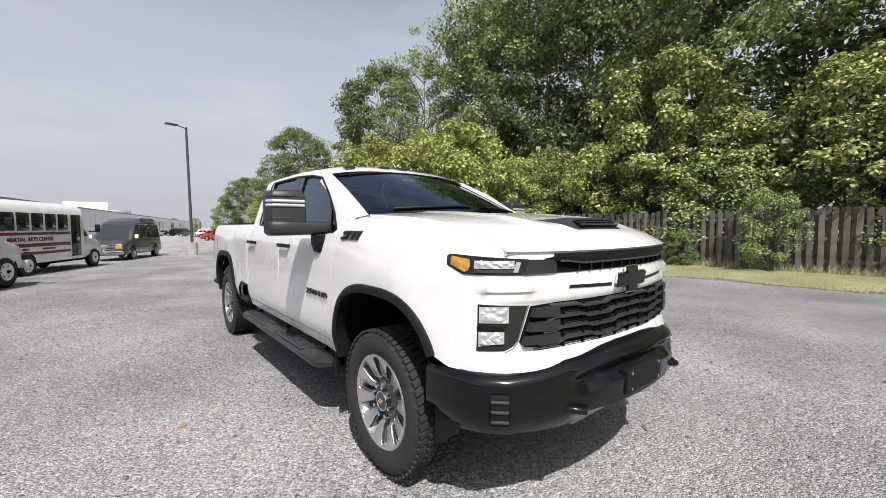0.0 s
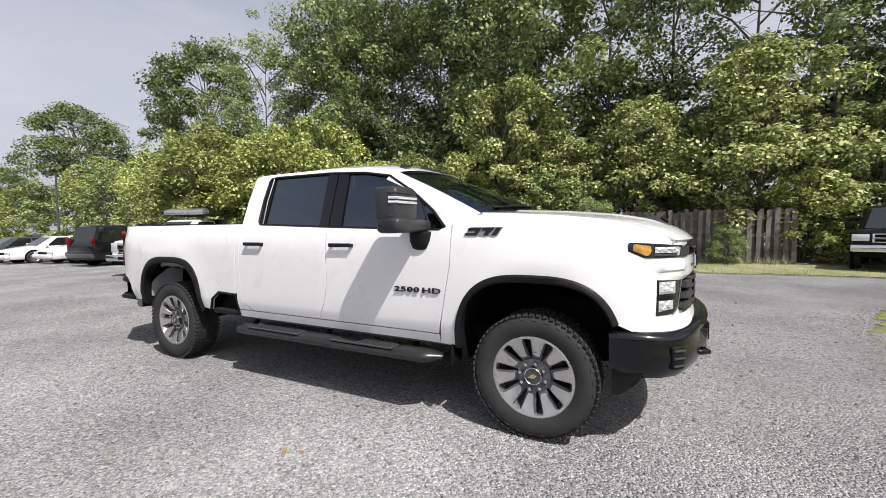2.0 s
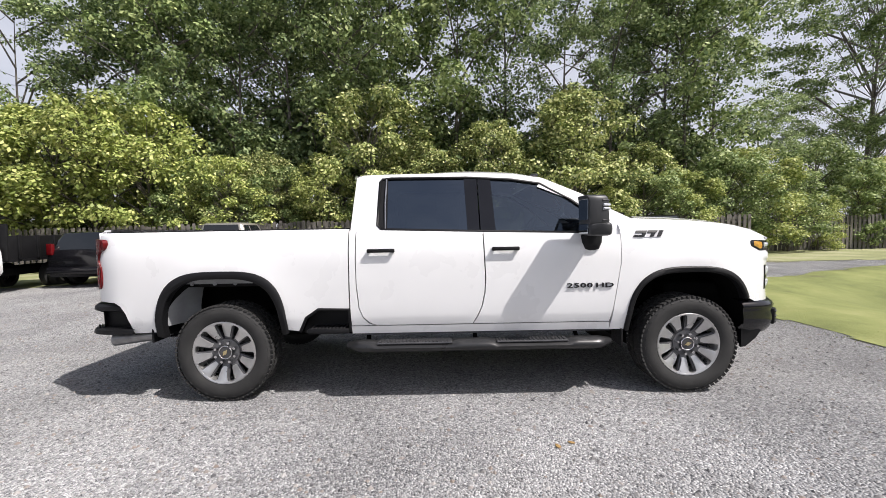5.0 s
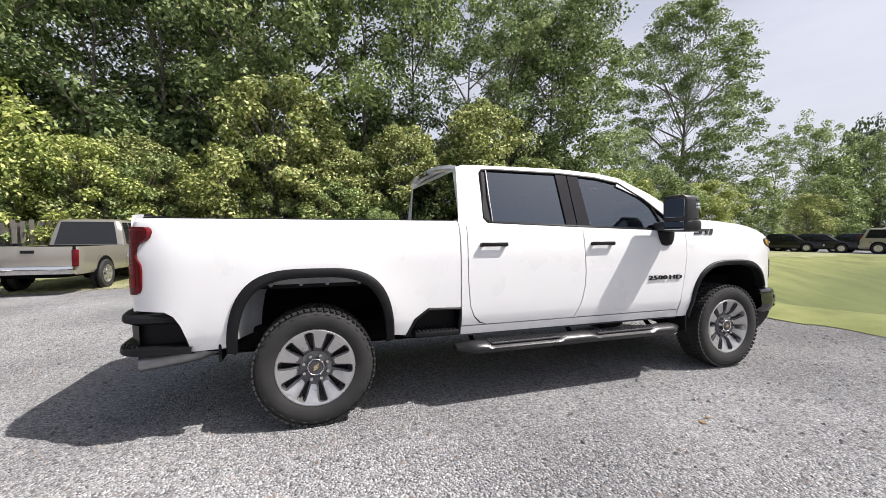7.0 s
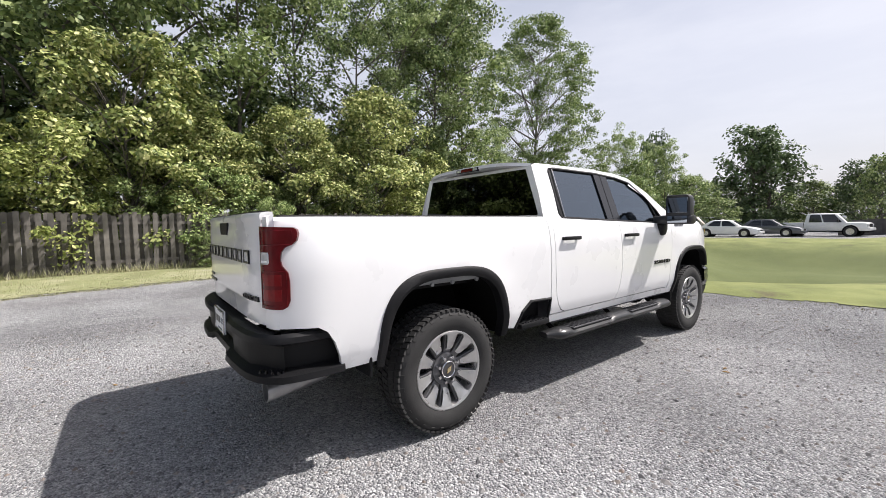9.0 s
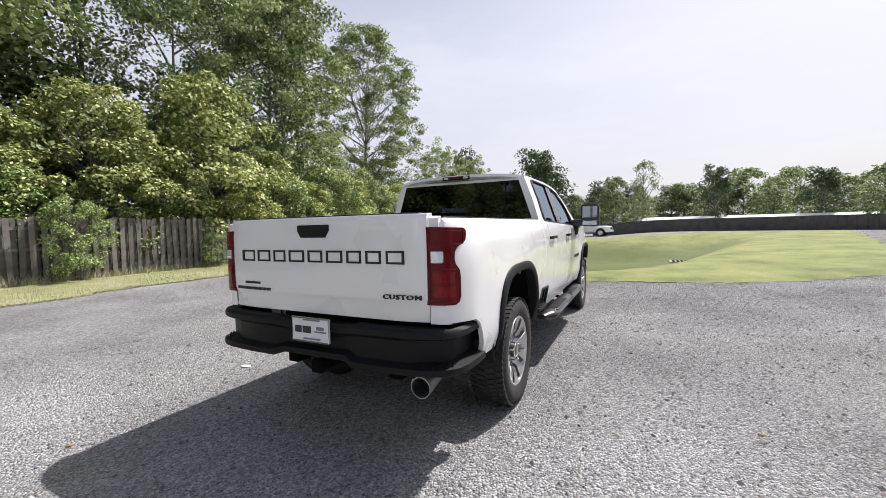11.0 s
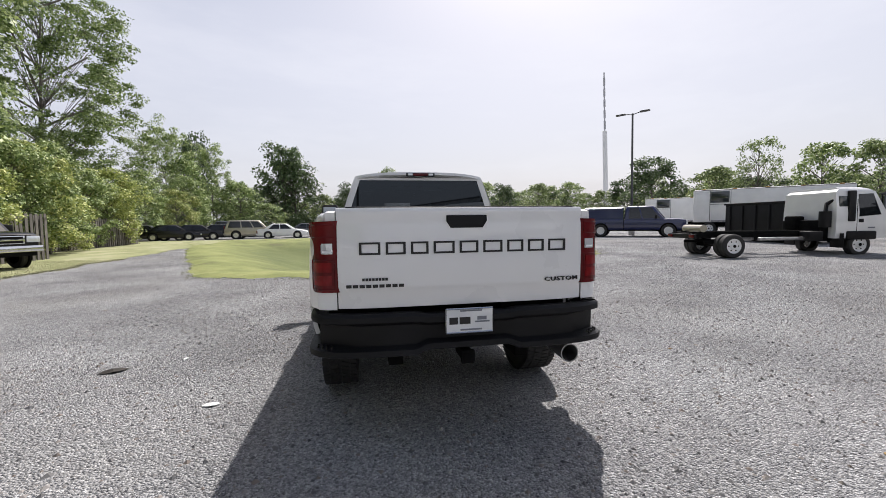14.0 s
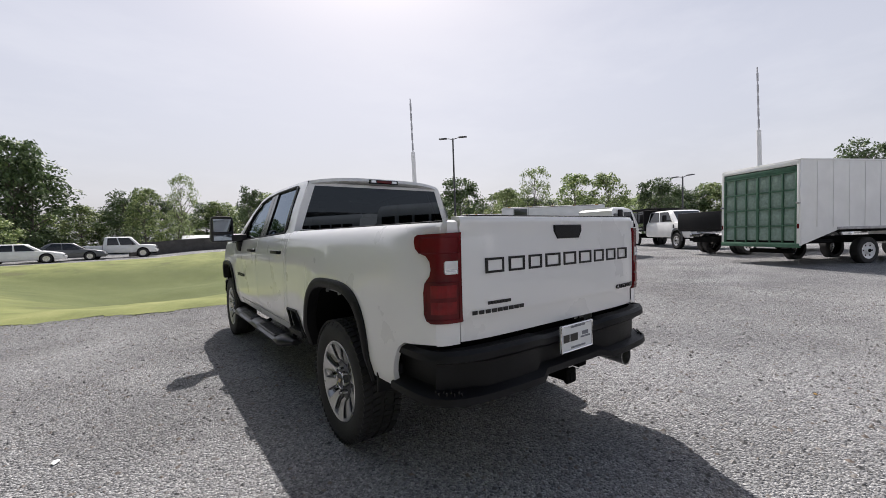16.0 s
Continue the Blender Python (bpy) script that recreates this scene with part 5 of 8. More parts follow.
        for u0, u1, v0, v1 in ((-0.125, -0.03, 0.008, 0.026), (-0.06, -0.03, -0.01, 0.008), (-0.125, -0.03, -0.026, -0.01), (-0.02, 0.062, 0.008, 0.026), (0.018, 0.05, -0.026, 0.008), (0.078, 0.112, -0.026, 0.026)):
            prism(bm, [(u0 + v0 * 0.6, v0), (u1 + v0 * 0.6, v0), (u1 + v1 * 0.6, v1), (u0 + v1 * 0.6, v1)], fend, 0.014)
        badge = part("fender_badge", bm, LETTER, t, "black slanted trim badge")
        bm = bmesh.new()
        prism(bm, [(-0.135, -0.03), (0.105, -0.03), (0.14, 0.03), (-0.10, 0.03)], fend, 0.0085)
        part("badge_plate", bm, STEEL, badge, "thin grey badge backing")
    add_wheels(t, [(-0.868, 0.0, 0.427, 10), (-0.868, 4.037, 0.427, 47), (0.868, 0.0, 0.427, 75), (0.868, 4.037, 0.427, 20)])

    # hood
    EDGE = [(0, 1.338), (0.05, 1.37), (0.13, 1.417), (0.25, 1.457), (0.35, 1.478), (0.6, 1.510), (1, 1.536)]
    MID = [(0, 1.335), (0.03, 1.37), (0.09, 1.415), (0.2, 1.465), (0.4, 1.508), (0.7, 1.540), (1, 1.556)]
    bm = bmesh.new()

    def hood_pt(u, v):
        x = 0.803 * u
        y0, y1 = grille_y(x) - 0.012, 0.42 - 0.25 * (1 - u * u)
        y = y0 + (y1 - y0) * v
        w = 1 - abs(u) ** 2.4
        z = lerp_table(EDGE, v) * (1 - w) + lerp_table(MID, v) * w
        z += 0.012 * math.exp(-(((abs(u) - 0.52) / 0.07) ** 2)) * smooth01(0.05, 0.3, v)
        return (x, y, z)

    vs = [v / 40 for v in range(41)]
    vs = [v ** 1.5 for v in vs]
    rows = [[hood_pt(u / 28 - 1, v) for u in range(57)] for v in vs]
    lip = [(x, y + 0.03, z - 0.012) for x, y, z in rows[0]]
    drops = [0.012 + 0.045 * smooth01(0.03, 0.16, v) for v in [0.0] + vs]
    rows = [[(r[0][0], r[0][1], r[0][2] - d)] + r + [(r[-1][0], r[-1][1], r[-1][2] - d)] for r, d in zip([lip] + rows, drops)]
    loft(bm, rows)
    bmesh.ops.recalc_face_normals(bm, faces=bm.faces)
    hood = part("hood", bm, WHITE, t, "white sculpted hood", smooth=50)
    # scoop
    bm = bmesh.new()
    base = lambda x, v: Vector(hood_pt(x / 0.803, v))
    rows = []
    for v in (0.13, 0.145, 0.165, 0.2, 0.25, 0.31):
        half = 0.235 + 0.5 * (v - 0.13)
        rise = 0.003 + 0.03 * smooth01(0.13, 0.2, v) * (1 - smooth01(0.22, 0.31, v))
        rows.append([tuple(base(half * k / 8, v) + Vector((0, 0, rise * (1 - (abs(k) / 8) ** 6)))) for k in range(-8, 9)])
    loft(bm, rows)
    bmesh.ops.recalc_face_normals(bm, faces=bm.faces)
    scoop = part("hood_scoop", bm, GREYPL, hood, "black hood air inlet", smooth=50)
    bm = bmesh.new()
    loft(bm, [[tuple(base((0.2 + 0.15 * (v - 0.14)) * k / 6, v) + Vector((0, -0.004, 0.012 + 0.022 * smooth01(0.13, 0.2, v)))) for k in range(-6, 7)] for v in (0.14, 0.155, 0.17, 0.185)])
    bmesh.ops.recalc_face_normals(bm, faces=bm.faces)
    part("scoop_mouth", bm, DARK, scoop)
    for v in (0.148, 0.162, 0.176):
        bm = bmesh.new()
        tube(bm, [base(0.2 * k / 4, v) + Vector((0, -0.008, 0.018 + 0.022 * smooth01(0.13, 0.2, v))) for k in range(-4, 5)], 0.006, 6)
        part("scoop_louvre", bm, GREYPL, scoop)
    # cowl and wipers
    bm = bmesh.new()
    loft(bm, [[(0.80 * u, 0.42 - 0.25 * (1 - u * u) - 0.015 + dy, 1.53 + 0.035 * (1 - u * u) + dz) for dy, dz in ((0, 0.0), (0.06, 0.004), (0.12, 0.0))] for u in frange(-1, 1, 0.1)])
    bmesh.ops.recalc_face_normals(bm, faces=bm.faces)
    part("cowl", bm, BLACKPL, t, smooth=50)
    for x0, x1 in ((-0.62, -0.02), (0.10, 0.66)):
        bm = bmesh.new()
        f = lambda x: (x, 0.42 - 0.25 * (1 - (x / 0.8) ** 2) + 0.085, 1.565 + 0.04 * (1 - (x / 0.8) ** 2))
        tube(bm, [f(x0 + (x1 - x0) * k / 6) for k in range(7)], 0.009, 6)
        part("wiper", bm, BLACKPL, t)

    # windshield and roof
    bm = bmesh.new()
    rows = []
    for k in range(13):
        s = k / 12
        row = []
        for j in range(-12, 13):
            u = j / 12
            x = (0.80 + (0.715 - 0.80) * s) * u
            y = (0.425 - 0.25 * (1 - u * u)) * (1 - s) + (1.21 - 0.10 * (1 - u * u)) * s
            z = (1.515 + 0.045 * (1 - u * u)) * (1 - s) + (1.885 + 0.055 * (1 - u * u)) * s + 0.012 * math.sin(math.pi * s)
            row.append((x, y, z))
        rows.append(row)
    loft(bm, rows)
    bmesh.ops.recalc_face_normals(bm, faces=bm.faces)
    ws = part("windshield", bm, GLASS_F, t, "windshield glass", smooth=60)
    bm = bmesh.new()
    edge = [rows[k][0] for k in range(13)] + rows[12][1:] + [rows[k][-1] for k in range(11, -1, -1)]
    tube(bm, edge, 0.009, 6)
    part("windshield_seal", bm, BLACKPL, ws)
    for j in (0, -1):
        bm = bmesh.new()
        s = -1 if j == 0 else 1
        rws = []
        for k in range(13):
            p = Vector(rows[k][j])
            zz = p.z
            rws.append([tuple(p + Vector((0, 0.0, 0.008))), (p.x + s * 0.02, p.y - 0.005, zz + 0.016), (s * (upper_x(zz) + 0.004), p.y + 0.02, zz - 0.004), (s * (upper_x(zz - 0.05) + 0.002), p.y + 0.06, zz - 0.05)])
        loft(bm, rws)
        bmesh.ops.recalc_face_normals(bm, faces=bm.faces)
        part("a_pillar", bm, WHITE, t, smooth=60)
    bm = bmesh.new()
    RE = [(1.15, 1.885), (1.215, 1.888), (1.30, 1.922), (1.48, 1.952), (1.9, 1.975), (2.6, 1.973), (2.86, 1.962), (3.05, 1.95)]
    rws = []
    for k in range(25):
        s = k / 24
        row = []
        for j in range(-14, 15):
            u = j / 14
            y0 = 1.21 - 0.10 * (1 - u * u)
            y1 = 2.885 + 0.09 * (1 - u ** 4)
            y = y0 + (y1 - y0) * s
            ze = lerp_table(RE, y + 0.10 * (1 - u * u) * (1 - s))
            half = upper_x(ze) - 0.002
            crown = 0.058 + 0.02 * math.sin(math.pi * min(1, s * 1.6)) - 0.01 * s
            row.append((half * math.copysign(abs(u) ** 0.85, u), y, ze + crown * (1 - abs(u) ** 2.6)))
        rws.append(row)
    rws.append([(x, y + 0.004, z - 0.03) for x, y, z in rws[-1]])
    rws.append([(x * 0.985, 2.88, z - 0.05) for x, y, z in rws[-2]])
    loft(bm, rws)
    bmesh.ops.recalc_face_normals(bm, faces=bm.faces)
    roof = part("roof", bm, WHITE, t, "white cab roof", smooth=50)
    for x in (-0.55, -0.2, 0, 0.2, 0.55):
        bm = bmesh.new()
        box(bm, (x, 1.24, 1.995 - 0.06 * abs(x / 0.74) ** 2.6), (0.09, 0.07, 0.03), 0.012)
        part("roof_marker_lamp", bm, LAMPBLK, roof, "small smoked roof marker lamp", smooth=50)
    bm = bmesh.new()
    box(bm, (0, 2.972, 1.975), (0.34, 0.02, 0.042), 0.008)
    bl = part("high_brake_lamp", bm, LAMPBLK, roof, "high brake lamp")
    bm = bmesh.new()
    box(bm, (0, 2.985, 1.975), (0.17, 0.006, 0.026), 0.003)
    part("brake_lens", bm, REDLENS, bl)
    for x in (-0.12, 0.12):
        bm = bmesh.new()
        box(bm, (x, 2.985, 1.975), (0.055, 0.006, 0.026), 0.003)
        part("cargo_lens", bm, CLEARL, bl)

    # cab back with rear glass
    bm = bmesh.new()
    outer = [(-0.95, 1.0), (-0.94, 1.40), (-0.925, 1.46), (-0.85, 1.70), (-0.755, 1.945), (0.755, 1.945), (0.85, 1.70), (0.925, 1.46), (0.94, 1.40), (0.95, 1.0)]
    inner = [(-0.83, 1.50), (-0.832, 1.515), (-0.828, 1.53), (-0.765, 1.72), (-0.70, 1.915), (0.70, 1.915), (0.765, 1.72), (0.828, 1.53), (0.832, 1.515), (0.83, 1.50)]
    back = lambda x, z: (x, 2.89 + 0.02 * (1 - (x / 0.95) ** 2) + 0.0 * z, z)
    rr = [[back(*o), back(*i), (i[0], 2.87, i[1])] for o, i in zip(outer, inner)]
    loft(bm, rr + [rr[0]])
    bmesh.ops.remove_doubles(bm, verts=bm.verts, dist=1e-5)
    bmesh.ops.recalc_face_normals(bm, faces=bm.faces)
    part("cab_back", bm, WHITE, t, smooth=40)
    bm = bmesh.new()
    bm.faces.new([bm.verts.new((x, 2.895, z)) for x, z in inner])
    bmesh.ops.recalc_face_normals(bm, faces=bm.faces)
    part("rear_glass", bm, GLASS_R, t, "dark rear cab glass")

    # bed
    bm = bmesh.new()
    loft(bm, [[(x, y, z) for x, z in ((-0.845, 1.478), (-0.80, 1.478), (-0.80, 0.98), (0.80, 0.98), (0.80, 1.478), (0.845, 1.478))] for y in (2.96, 4.0, 5.12)])
    bm.faces.new([bm.verts.new(p) for p in ((-0.93, 2.962, 1.478), (0.93, 2.962, 1.478), (0.93, 2.962, 0.9), (-0.93, 2.962, 0.9))])
    bmesh.ops.recalc_face_normals(bm, faces=bm.faces)
    part("cargo_bed", bm, BLACKPL, t, "black lined cargo bed")

    # tailgate
    bm = bmesh.new()
    TG = [(0.888, 5.178), (0.892, 5.19), (0.99, 5.192), (1.006, 5.202), (1.03, 5.206), (1.2, 5.208), (1.40, 5.206), (1.455, 5.200), (1.475, 5.206), (1.495, 5.205), (1.508, 5.195), (1.512, 5.17)]
    nx = 32
    bow = lambda x: 0.008 - 0.035 * (abs(x) / 0.805) ** 7
    loft(bm, [[(0.805 * (2 * k / nx - 1), y + bow(0.805 * (2 * k / nx - 1)), z) for k in range(nx + 1)] for z, y in TG])
    rim = [e for e in bm.edges if e.is_boundary]
    r = bmesh.ops.extrude_edge_only(bm, edges=rim)
    for v in r["geom"]:
        if isinstance(v, bmesh.types.BMVert):
            v.co.y = 5.11
    bmesh.ops.recalc_face_normals(bm, faces=bm.faces)
    gate = part("tailgate", bm, WHITE, t, "white tailgate", smooth=35)
    bm = bmesh.new()
    box(bm, (0, 5.145, 1.514), (1.5, 0.05, 0.008), 0.003)
    part("tailgate_cap", bm, BLACKPL, gate)
    bm = bmesh.new()
    prism(bm, [(-0.118, 1.452), (-0.120, 1.415), (-0.095, 1.372), (0.095, 1.372), (0.120, 1.415), (0.118, 1.452)], lambda x, z, w: (x * 1.1, 5.209 + w, z + 0.009), 0.012, 0.006)
    part("tailgate_handle", bm, BLACKPL, gate, "black tailgate handle")
    # maker's name: nine dark bars, one for each letter
    total, gap = 1.345, 0.032
    widths = [1.05, 1, 0.9, 1.1, 1, 1.05, 0.9, 0.9, 1.0]
    unit = (total - gap * 8) / sum(widths)
    x = 0.672
    for w in widths:
        bm = bmesh.new()
        cx = x - unit * w / 2
        box(bm, (cx, 5.208 + bow(cx), 1.294), (unit * w, 0.008, 0.012), 0.001)
        box(bm, (cx, 5.208 + bow(cx), 1.229), (unit * w, 0.008, 0.012), 0.001)
        box(bm, (cx + unit * w / 2 - 0.0075, 5.208 + bow(cx), 1.2615), (0.015, 0.008, 0.053), 0.001)
        box(bm, (cx - unit * w / 2 + 0.0075, 5.208 + bow(cx), 1.2615), (0.015, 0.008, 0.053), 0.001)
        part("name_bar", bm, LETTER, gate)
        x -= unit * w + gap
    for x0, x1, z, h in ((0.758, 0.40, 1.031, 0.026), (0.66, 0.50, 1.072, 0.022)):
        n = 9 if h > 0.024 else 8
        for k in range(n):
            bm = bmesh.new()
            w = (x0 - x1) / n
            box(bm, (x0 - w * (k + 0.5), 5.209 + bow(x0 - w * (k + 0.5)), z), (w * 0.8, 0.006, h * 0.75), 0.001)
            part("name_bar", bm, LETTER, gate)
    bm = bmesh.new()
    text_mesh(bm, "CUSTOM", 0.038, Matrix.Translation((-0.649, 5.209, 1.033)) @ Matrix.Rotation(radians(180), 4, "Z") @ Matrix.Rotation(radians(90), 4, "X"), 0.014, 1.1, 0.0006, 1.52)
    for v in bm.verts:
        v.co.y += bow(v.co.x)
    part("trim_lettering", bm, LETTER, gate, "black trim level lettering")

    # rear bumper
    bm = bmesh.new()
    PATH_R = [(0.988, 4.80), (0.990, 4.92), (0.984, 5.05), (0.963, 5.135), (0.925, 5.19), (0.85, 5.232), (0.77, 5.255), (0.69, 5.266), (0.50, 5.280), (0.335, 5.282), (0.265, 5.248), (0.0, 5.248)]
    PATH_R = PATH_R + [(-x, y) for x, y in PATH_R[-2::-1]]
    rows = []
    for x, y in PATH_R:
        side = abs(x) > 0.96
        c = abs(x) < 0.27
        nook = smooth01(0.70, 0.79, abs(x)) * 0.045
        d = Vector((x, 0)) if side else Vector((x * 0.15, 1))
        d = Vector((math.copysign(1, x), 0.25)) if side else Vector((0, 1))
        d.normalize()
        top = 0.865 if not c else 0.845
        lim = 0.60 + (0.02 if c else 0)
        sec = [(-0.10, top - 0.005), (-0.02, top), (0.0, top - 0.018), (0.002, top - 0.05), (-0.03 - nook, top - 0.075), (-0.035 - nook, lim + 0.065), (0.012, lim + 0.045), (0.018, lim + 0.012), (-0.01, lim), (-0.12, lim + 0.01)]
        rows.append([(x + d.x * o, y + d.y * o, z) for o, z in sec])
    loft(bm, rows)
    bmesh.ops.recalc_face_normals(bm, faces=bm.faces)
    rb = part("rear_bumper", bm, BLACKPL, t, "black step bumper", smooth=38)
    for s in (-1, 1):
        for i in range(4):
            for j in range(2):
                bm = bmesh.new()
                cyl(bm, (s * (0.85 + 0.028 * i), 5.195 - 0.024 * i + 0.024 * j, 0.652), (s * (0.85 + 0.028 * i), 5.195 - 0.024 * i + 0.024 * j, 0.668), 0.008, 0.005, 6)
                part("step_stud", bm, GLOSSBLK, rb)
    bm = bmesh.new()
    box(bm, (0, 5.262, 0.80), (0.305, 0.012, 0.155), 0.004)
    plate = part("dealer_plate", bm, PLATEW, t, "white plate in a pale frame")
    bm = bmesh.new()
    tube(bm, [(-0.15, 5.27, 0.725), (0.15, 5.27, 0.725), (0.15, 5.27, 0.875), (-0.15, 5.27, 0.875)], 0.006, 6, closed=True)
    part("plate_frame", bm, CHROME, plate)
    for x0, x1, z, h, mt in ((0.13, 0.075, 0.80, 0.044, LETTER), (0.065, -0.005, 0.80, 0.044, LETTER), (-0.05, -0.11, 0.812, 0.022, GREYBAR), (-0.035, -0.13, 0.79, 0.009, GREYBAR), (0.06, -0.08, 0.862, 0.010, GREYBAR), (0.06, -0.08, 0.742, 0.010, GREYBAR)):
        bm = bmesh.new()
        box(bm, ((x0 + x1) / 2, 5.269, z), (x0 - x1, 0.003, h), 0)
        part("print_bar", bm, mt, plate)
    bm = bmesh.new()
    box(bm, (0.0, 5.10, 0.55), (0.07, 0.22, 0.07), 0.008)
    part("hitch_receiver", bm, DARK, t, "black tow hitch receiver")
    bm = bmesh.new()
    box(bm, (0, 5.215, 0.55), (0.09, 0.03, 0.09), 0.01)
    box(bm, (0, 5.232, 0.55), (0.05, 0.008, 0.05), 0)
    part("hitch_collar", bm, DARK, t)
    # exhaust
    bm = bmesh.new()
    loft(bm, [[(-0.735 + dx + r * math.cos(a), y - 0.03, 0.505 + dz + r * math.sin(a)) for a in [2 * math.pi * k / 28 for k in range(28)]]
              for y, r, dx, dz in ((4.55, 0.03, 0.12, 0.12), (4.56, 0.05, 0.12, 0.12), (4.85, 0.055, 0.03, 0.03), (5.19, 0.063, 0, 0), (5.20, 0.065, 0, 0), (5.20, 0.058, 0, 0), (5.0, 0.05, 0.01, 0.01))], closed=True)
    bmesh.ops.recalc_face_normals(bm, faces=bm.faces)
    ex = part("exhaust_tip", bm, STEEL, t, "round steel exhaust tip", smooth=50)
    bm = bmesh.new()
    cyl(bm, (-0.725, 4.99, 0.515), (-0.725, 5.0, 0.515), 0.05, seg=24)
    part("exhaust_bore", bm, DARK, ex)

    # front: white fascia wrapping round to the fenders, grilles
    bm = bmesh.new()
    us = frange(-1.085, 1.085, 0.035)
    rows = []
    for z in (0.755, 0.78, 0.80, 0.84, 0.87, 0.90, 1.0, 1.09, 1.105, 1.12, 1.15, 1.158, 1.2, 1.26, 1.32, 1.36, 1.4, 1.43, 1.46, 1.475, 1.49, 1.503, 1.515, 1.525):
        row = []
        for u in us:
            f = abs(u)
            out = 0.014 * smooth01(1.095, 1.112, z) * smooth01(1.23, 1.2, z) * smooth01(0.98, 0.7, f)
            out += 0.012 * smooth01(1.148, 1.16, z) * smooth01(1.24, 1.2, z) * smooth01(0.66, 0.7, f) * smooth01(0.95, 0.92, f)
            out += 0.045 * smooth01(0.92, 0.78, z) * (1 - smooth01(0.5, 0.95, f))
            x, y, zz = wrap(u, max(z, 0.755 + 0.035 * smooth01(0.95, 1.06, f)), out)
            if z > 1.2:
                top = 1.345 + (lerp_table(FENDER_TOP, -0.6) - 1.345) * smooth01(0.72, 1.06, f)
                zz = 1.2 + (z - 1.2) * (top - 1.2) / 0.33
            row.append((x, y, zz))
        rows.append(row)
    loft(bm, rows)
    bmesh.ops.recalc_face_normals(bm, faces=bm.faces)
    part("front_fascia", bm, WHITE, t, "white front fascia", smooth=50)
    # upper black band
    bm = bmesh.new()
    front_patch(bm, [(-0.62, 1.302), (-0.45, 1.325), (0.45, 1.325), (0.62, 1.302), (0.62, 1.234), (-0.62, 1.234)], 0.004, 0.04)
    part("upper_grille", bm, DARK, t, "black upper grille", smooth=40)
    bm = bmesh.new()
    front_patch(bm, [(-0.56, 1.325), (0.56, 1.325), (0.57, 1.292), (0.43, 1.276), (-0.43, 1.276), (-0.57, 1.292)], 0.02, 0.03)
    part("grille_brow", bm, BLACKPL, t, smooth=40)
    bm = bmesh.new()
    tube(bm, [wrap(u, 1.276 + 0.014 * smooth01(0.4, 0.52, abs(u)), 0.022) for u in frange(-0.55, 0.55, 0.05)], 0.005, 6)
    part("grille_edge", bm, DARKALU, t)
    for k in range(-5, 6):
        bm = bmesh.new()
        u = 0.085 * k
        x, y, z = wrap(u, 1.254, 0.008)
        box(bm, (x, y, z), (0.012, 0.02, 0.036), 0.002)
        part("grille_fin", bm, GLOSSBLK, t)
    for s in (-1, 1):
        bm = bmesh.new()
        front_patch(bm, [(0.17, 1.162), (0.48, 1.173), (0.487, 1.158), (0.17, 1.146)], 0.0175, 0.02, 0.05, s)
        part("bar_slot", bm, LETTER, t)
    # lower grille
    bm = bmesh.new()
    half = [(0.40, 1.106), (0.56, 1.096), (0.692, 1.086), (0.745, 0.925), (0.72, 0.90), (0.60, 0.885), (0.36, 0.866)]
    front_patch(bm, half + [(-u, z) for u, z in half[::-1]], 0.004, 0.06)
    gl = part("lower_grille", bm, DARK, t, "black lower grille", smooth=40)
    for i, z in enumerate((1.074, 1.022, 0.970, 0.918)):
        bm = bmesh.new()
        rows = []
        for k in range(-48, 49):
            u = (0.60 + 0.02 * i) * k / 48
            dz = 0.0065 * math.tanh(5 * math.sin(abs(u) * 15 + 0.5 * i))
            rows.append([wrap(u, z + dz + dd, oo) for dd, oo in ((0.011, 0.006), (0.006, 0.026), (-0.004, 0.03), (-0.012, 0.006))])
        loft(bm, rows, cap=True)
        bmesh.ops.recalc_face_normals(bm, faces=bm.faces)
        part("grille_slat", bm, GREYPL, gl, smooth=30)
        for dz in (-0.036, -0.028, -0.02):
            bm = bmesh.new()
            tube(bm, [wrap((0.62 + 0.02 * i) * k / 16, z + dz, 0.009) for k in range(-16, 17)], 0.0022, 4)
            part("grille_louvre", bm, GREYPL, gl)
    for k in range(-4, 5):
        bm = bmesh.new()
        x, y, z = wrap(0.13 * k, 0.985, 0.01)
        box(bm, (x, y, z), (0.014, 0.02, 0.2), 0.003)
        part("grille_post", bm, DARK, gl)
    for s in (-1, 1):
        for i, z in enumerate((1.055, 0.99, 0.93)):
            bm = bmesh.new()
            front_patch(bm, [(0.55, z + 0.028), (0.678 + 0.018 * i, z + 0.022), (0.69 + 0.02 * i, z - 0.016), (0.56, z - 0.024)], 0.03, 0.03, 0.05, s)
            part("grille_wing", bm, GREYPL, gl, smooth=30)
    # emblem as a plain dark cross shape with a bright rim
    arms = ([(-0.15, -0.033), (-0.048, -0.033), (-0.048, 0.033), (-0.13, 0.033)], [(-0.05, -0.066), (0.05, -0.066), (0.05, 0.066), (-0.05, 0.066)], [(0.048, -0.033), (0.13, -0.033), (0.152, 0.033), (0.048, 0.033)])
    em = None
    for grow, y0, depth, name, material in ((0.008, -0.982, 0.01, "front_emblem", CHROME), (0.0, -0.99, 0.014, "emblem_face", GLOSSBLK)):
        bm = bmesh.new()
        for k, arm in enumerate(arms):
            prism(bm, [(u + math.copysign(grow, u), v + math.copysign(grow, v)) for u, v in arm], lambda u, v, w: (u, y0 - 0.001 * (k == 1) - w, 1.170 + v), depth)
        bmesh.ops.recalc_face_normals(bm, faces=bm.faces)
        em = part(name, bm, material, em or t, "" if em else "dark cross-shaped emblem with bright rim")

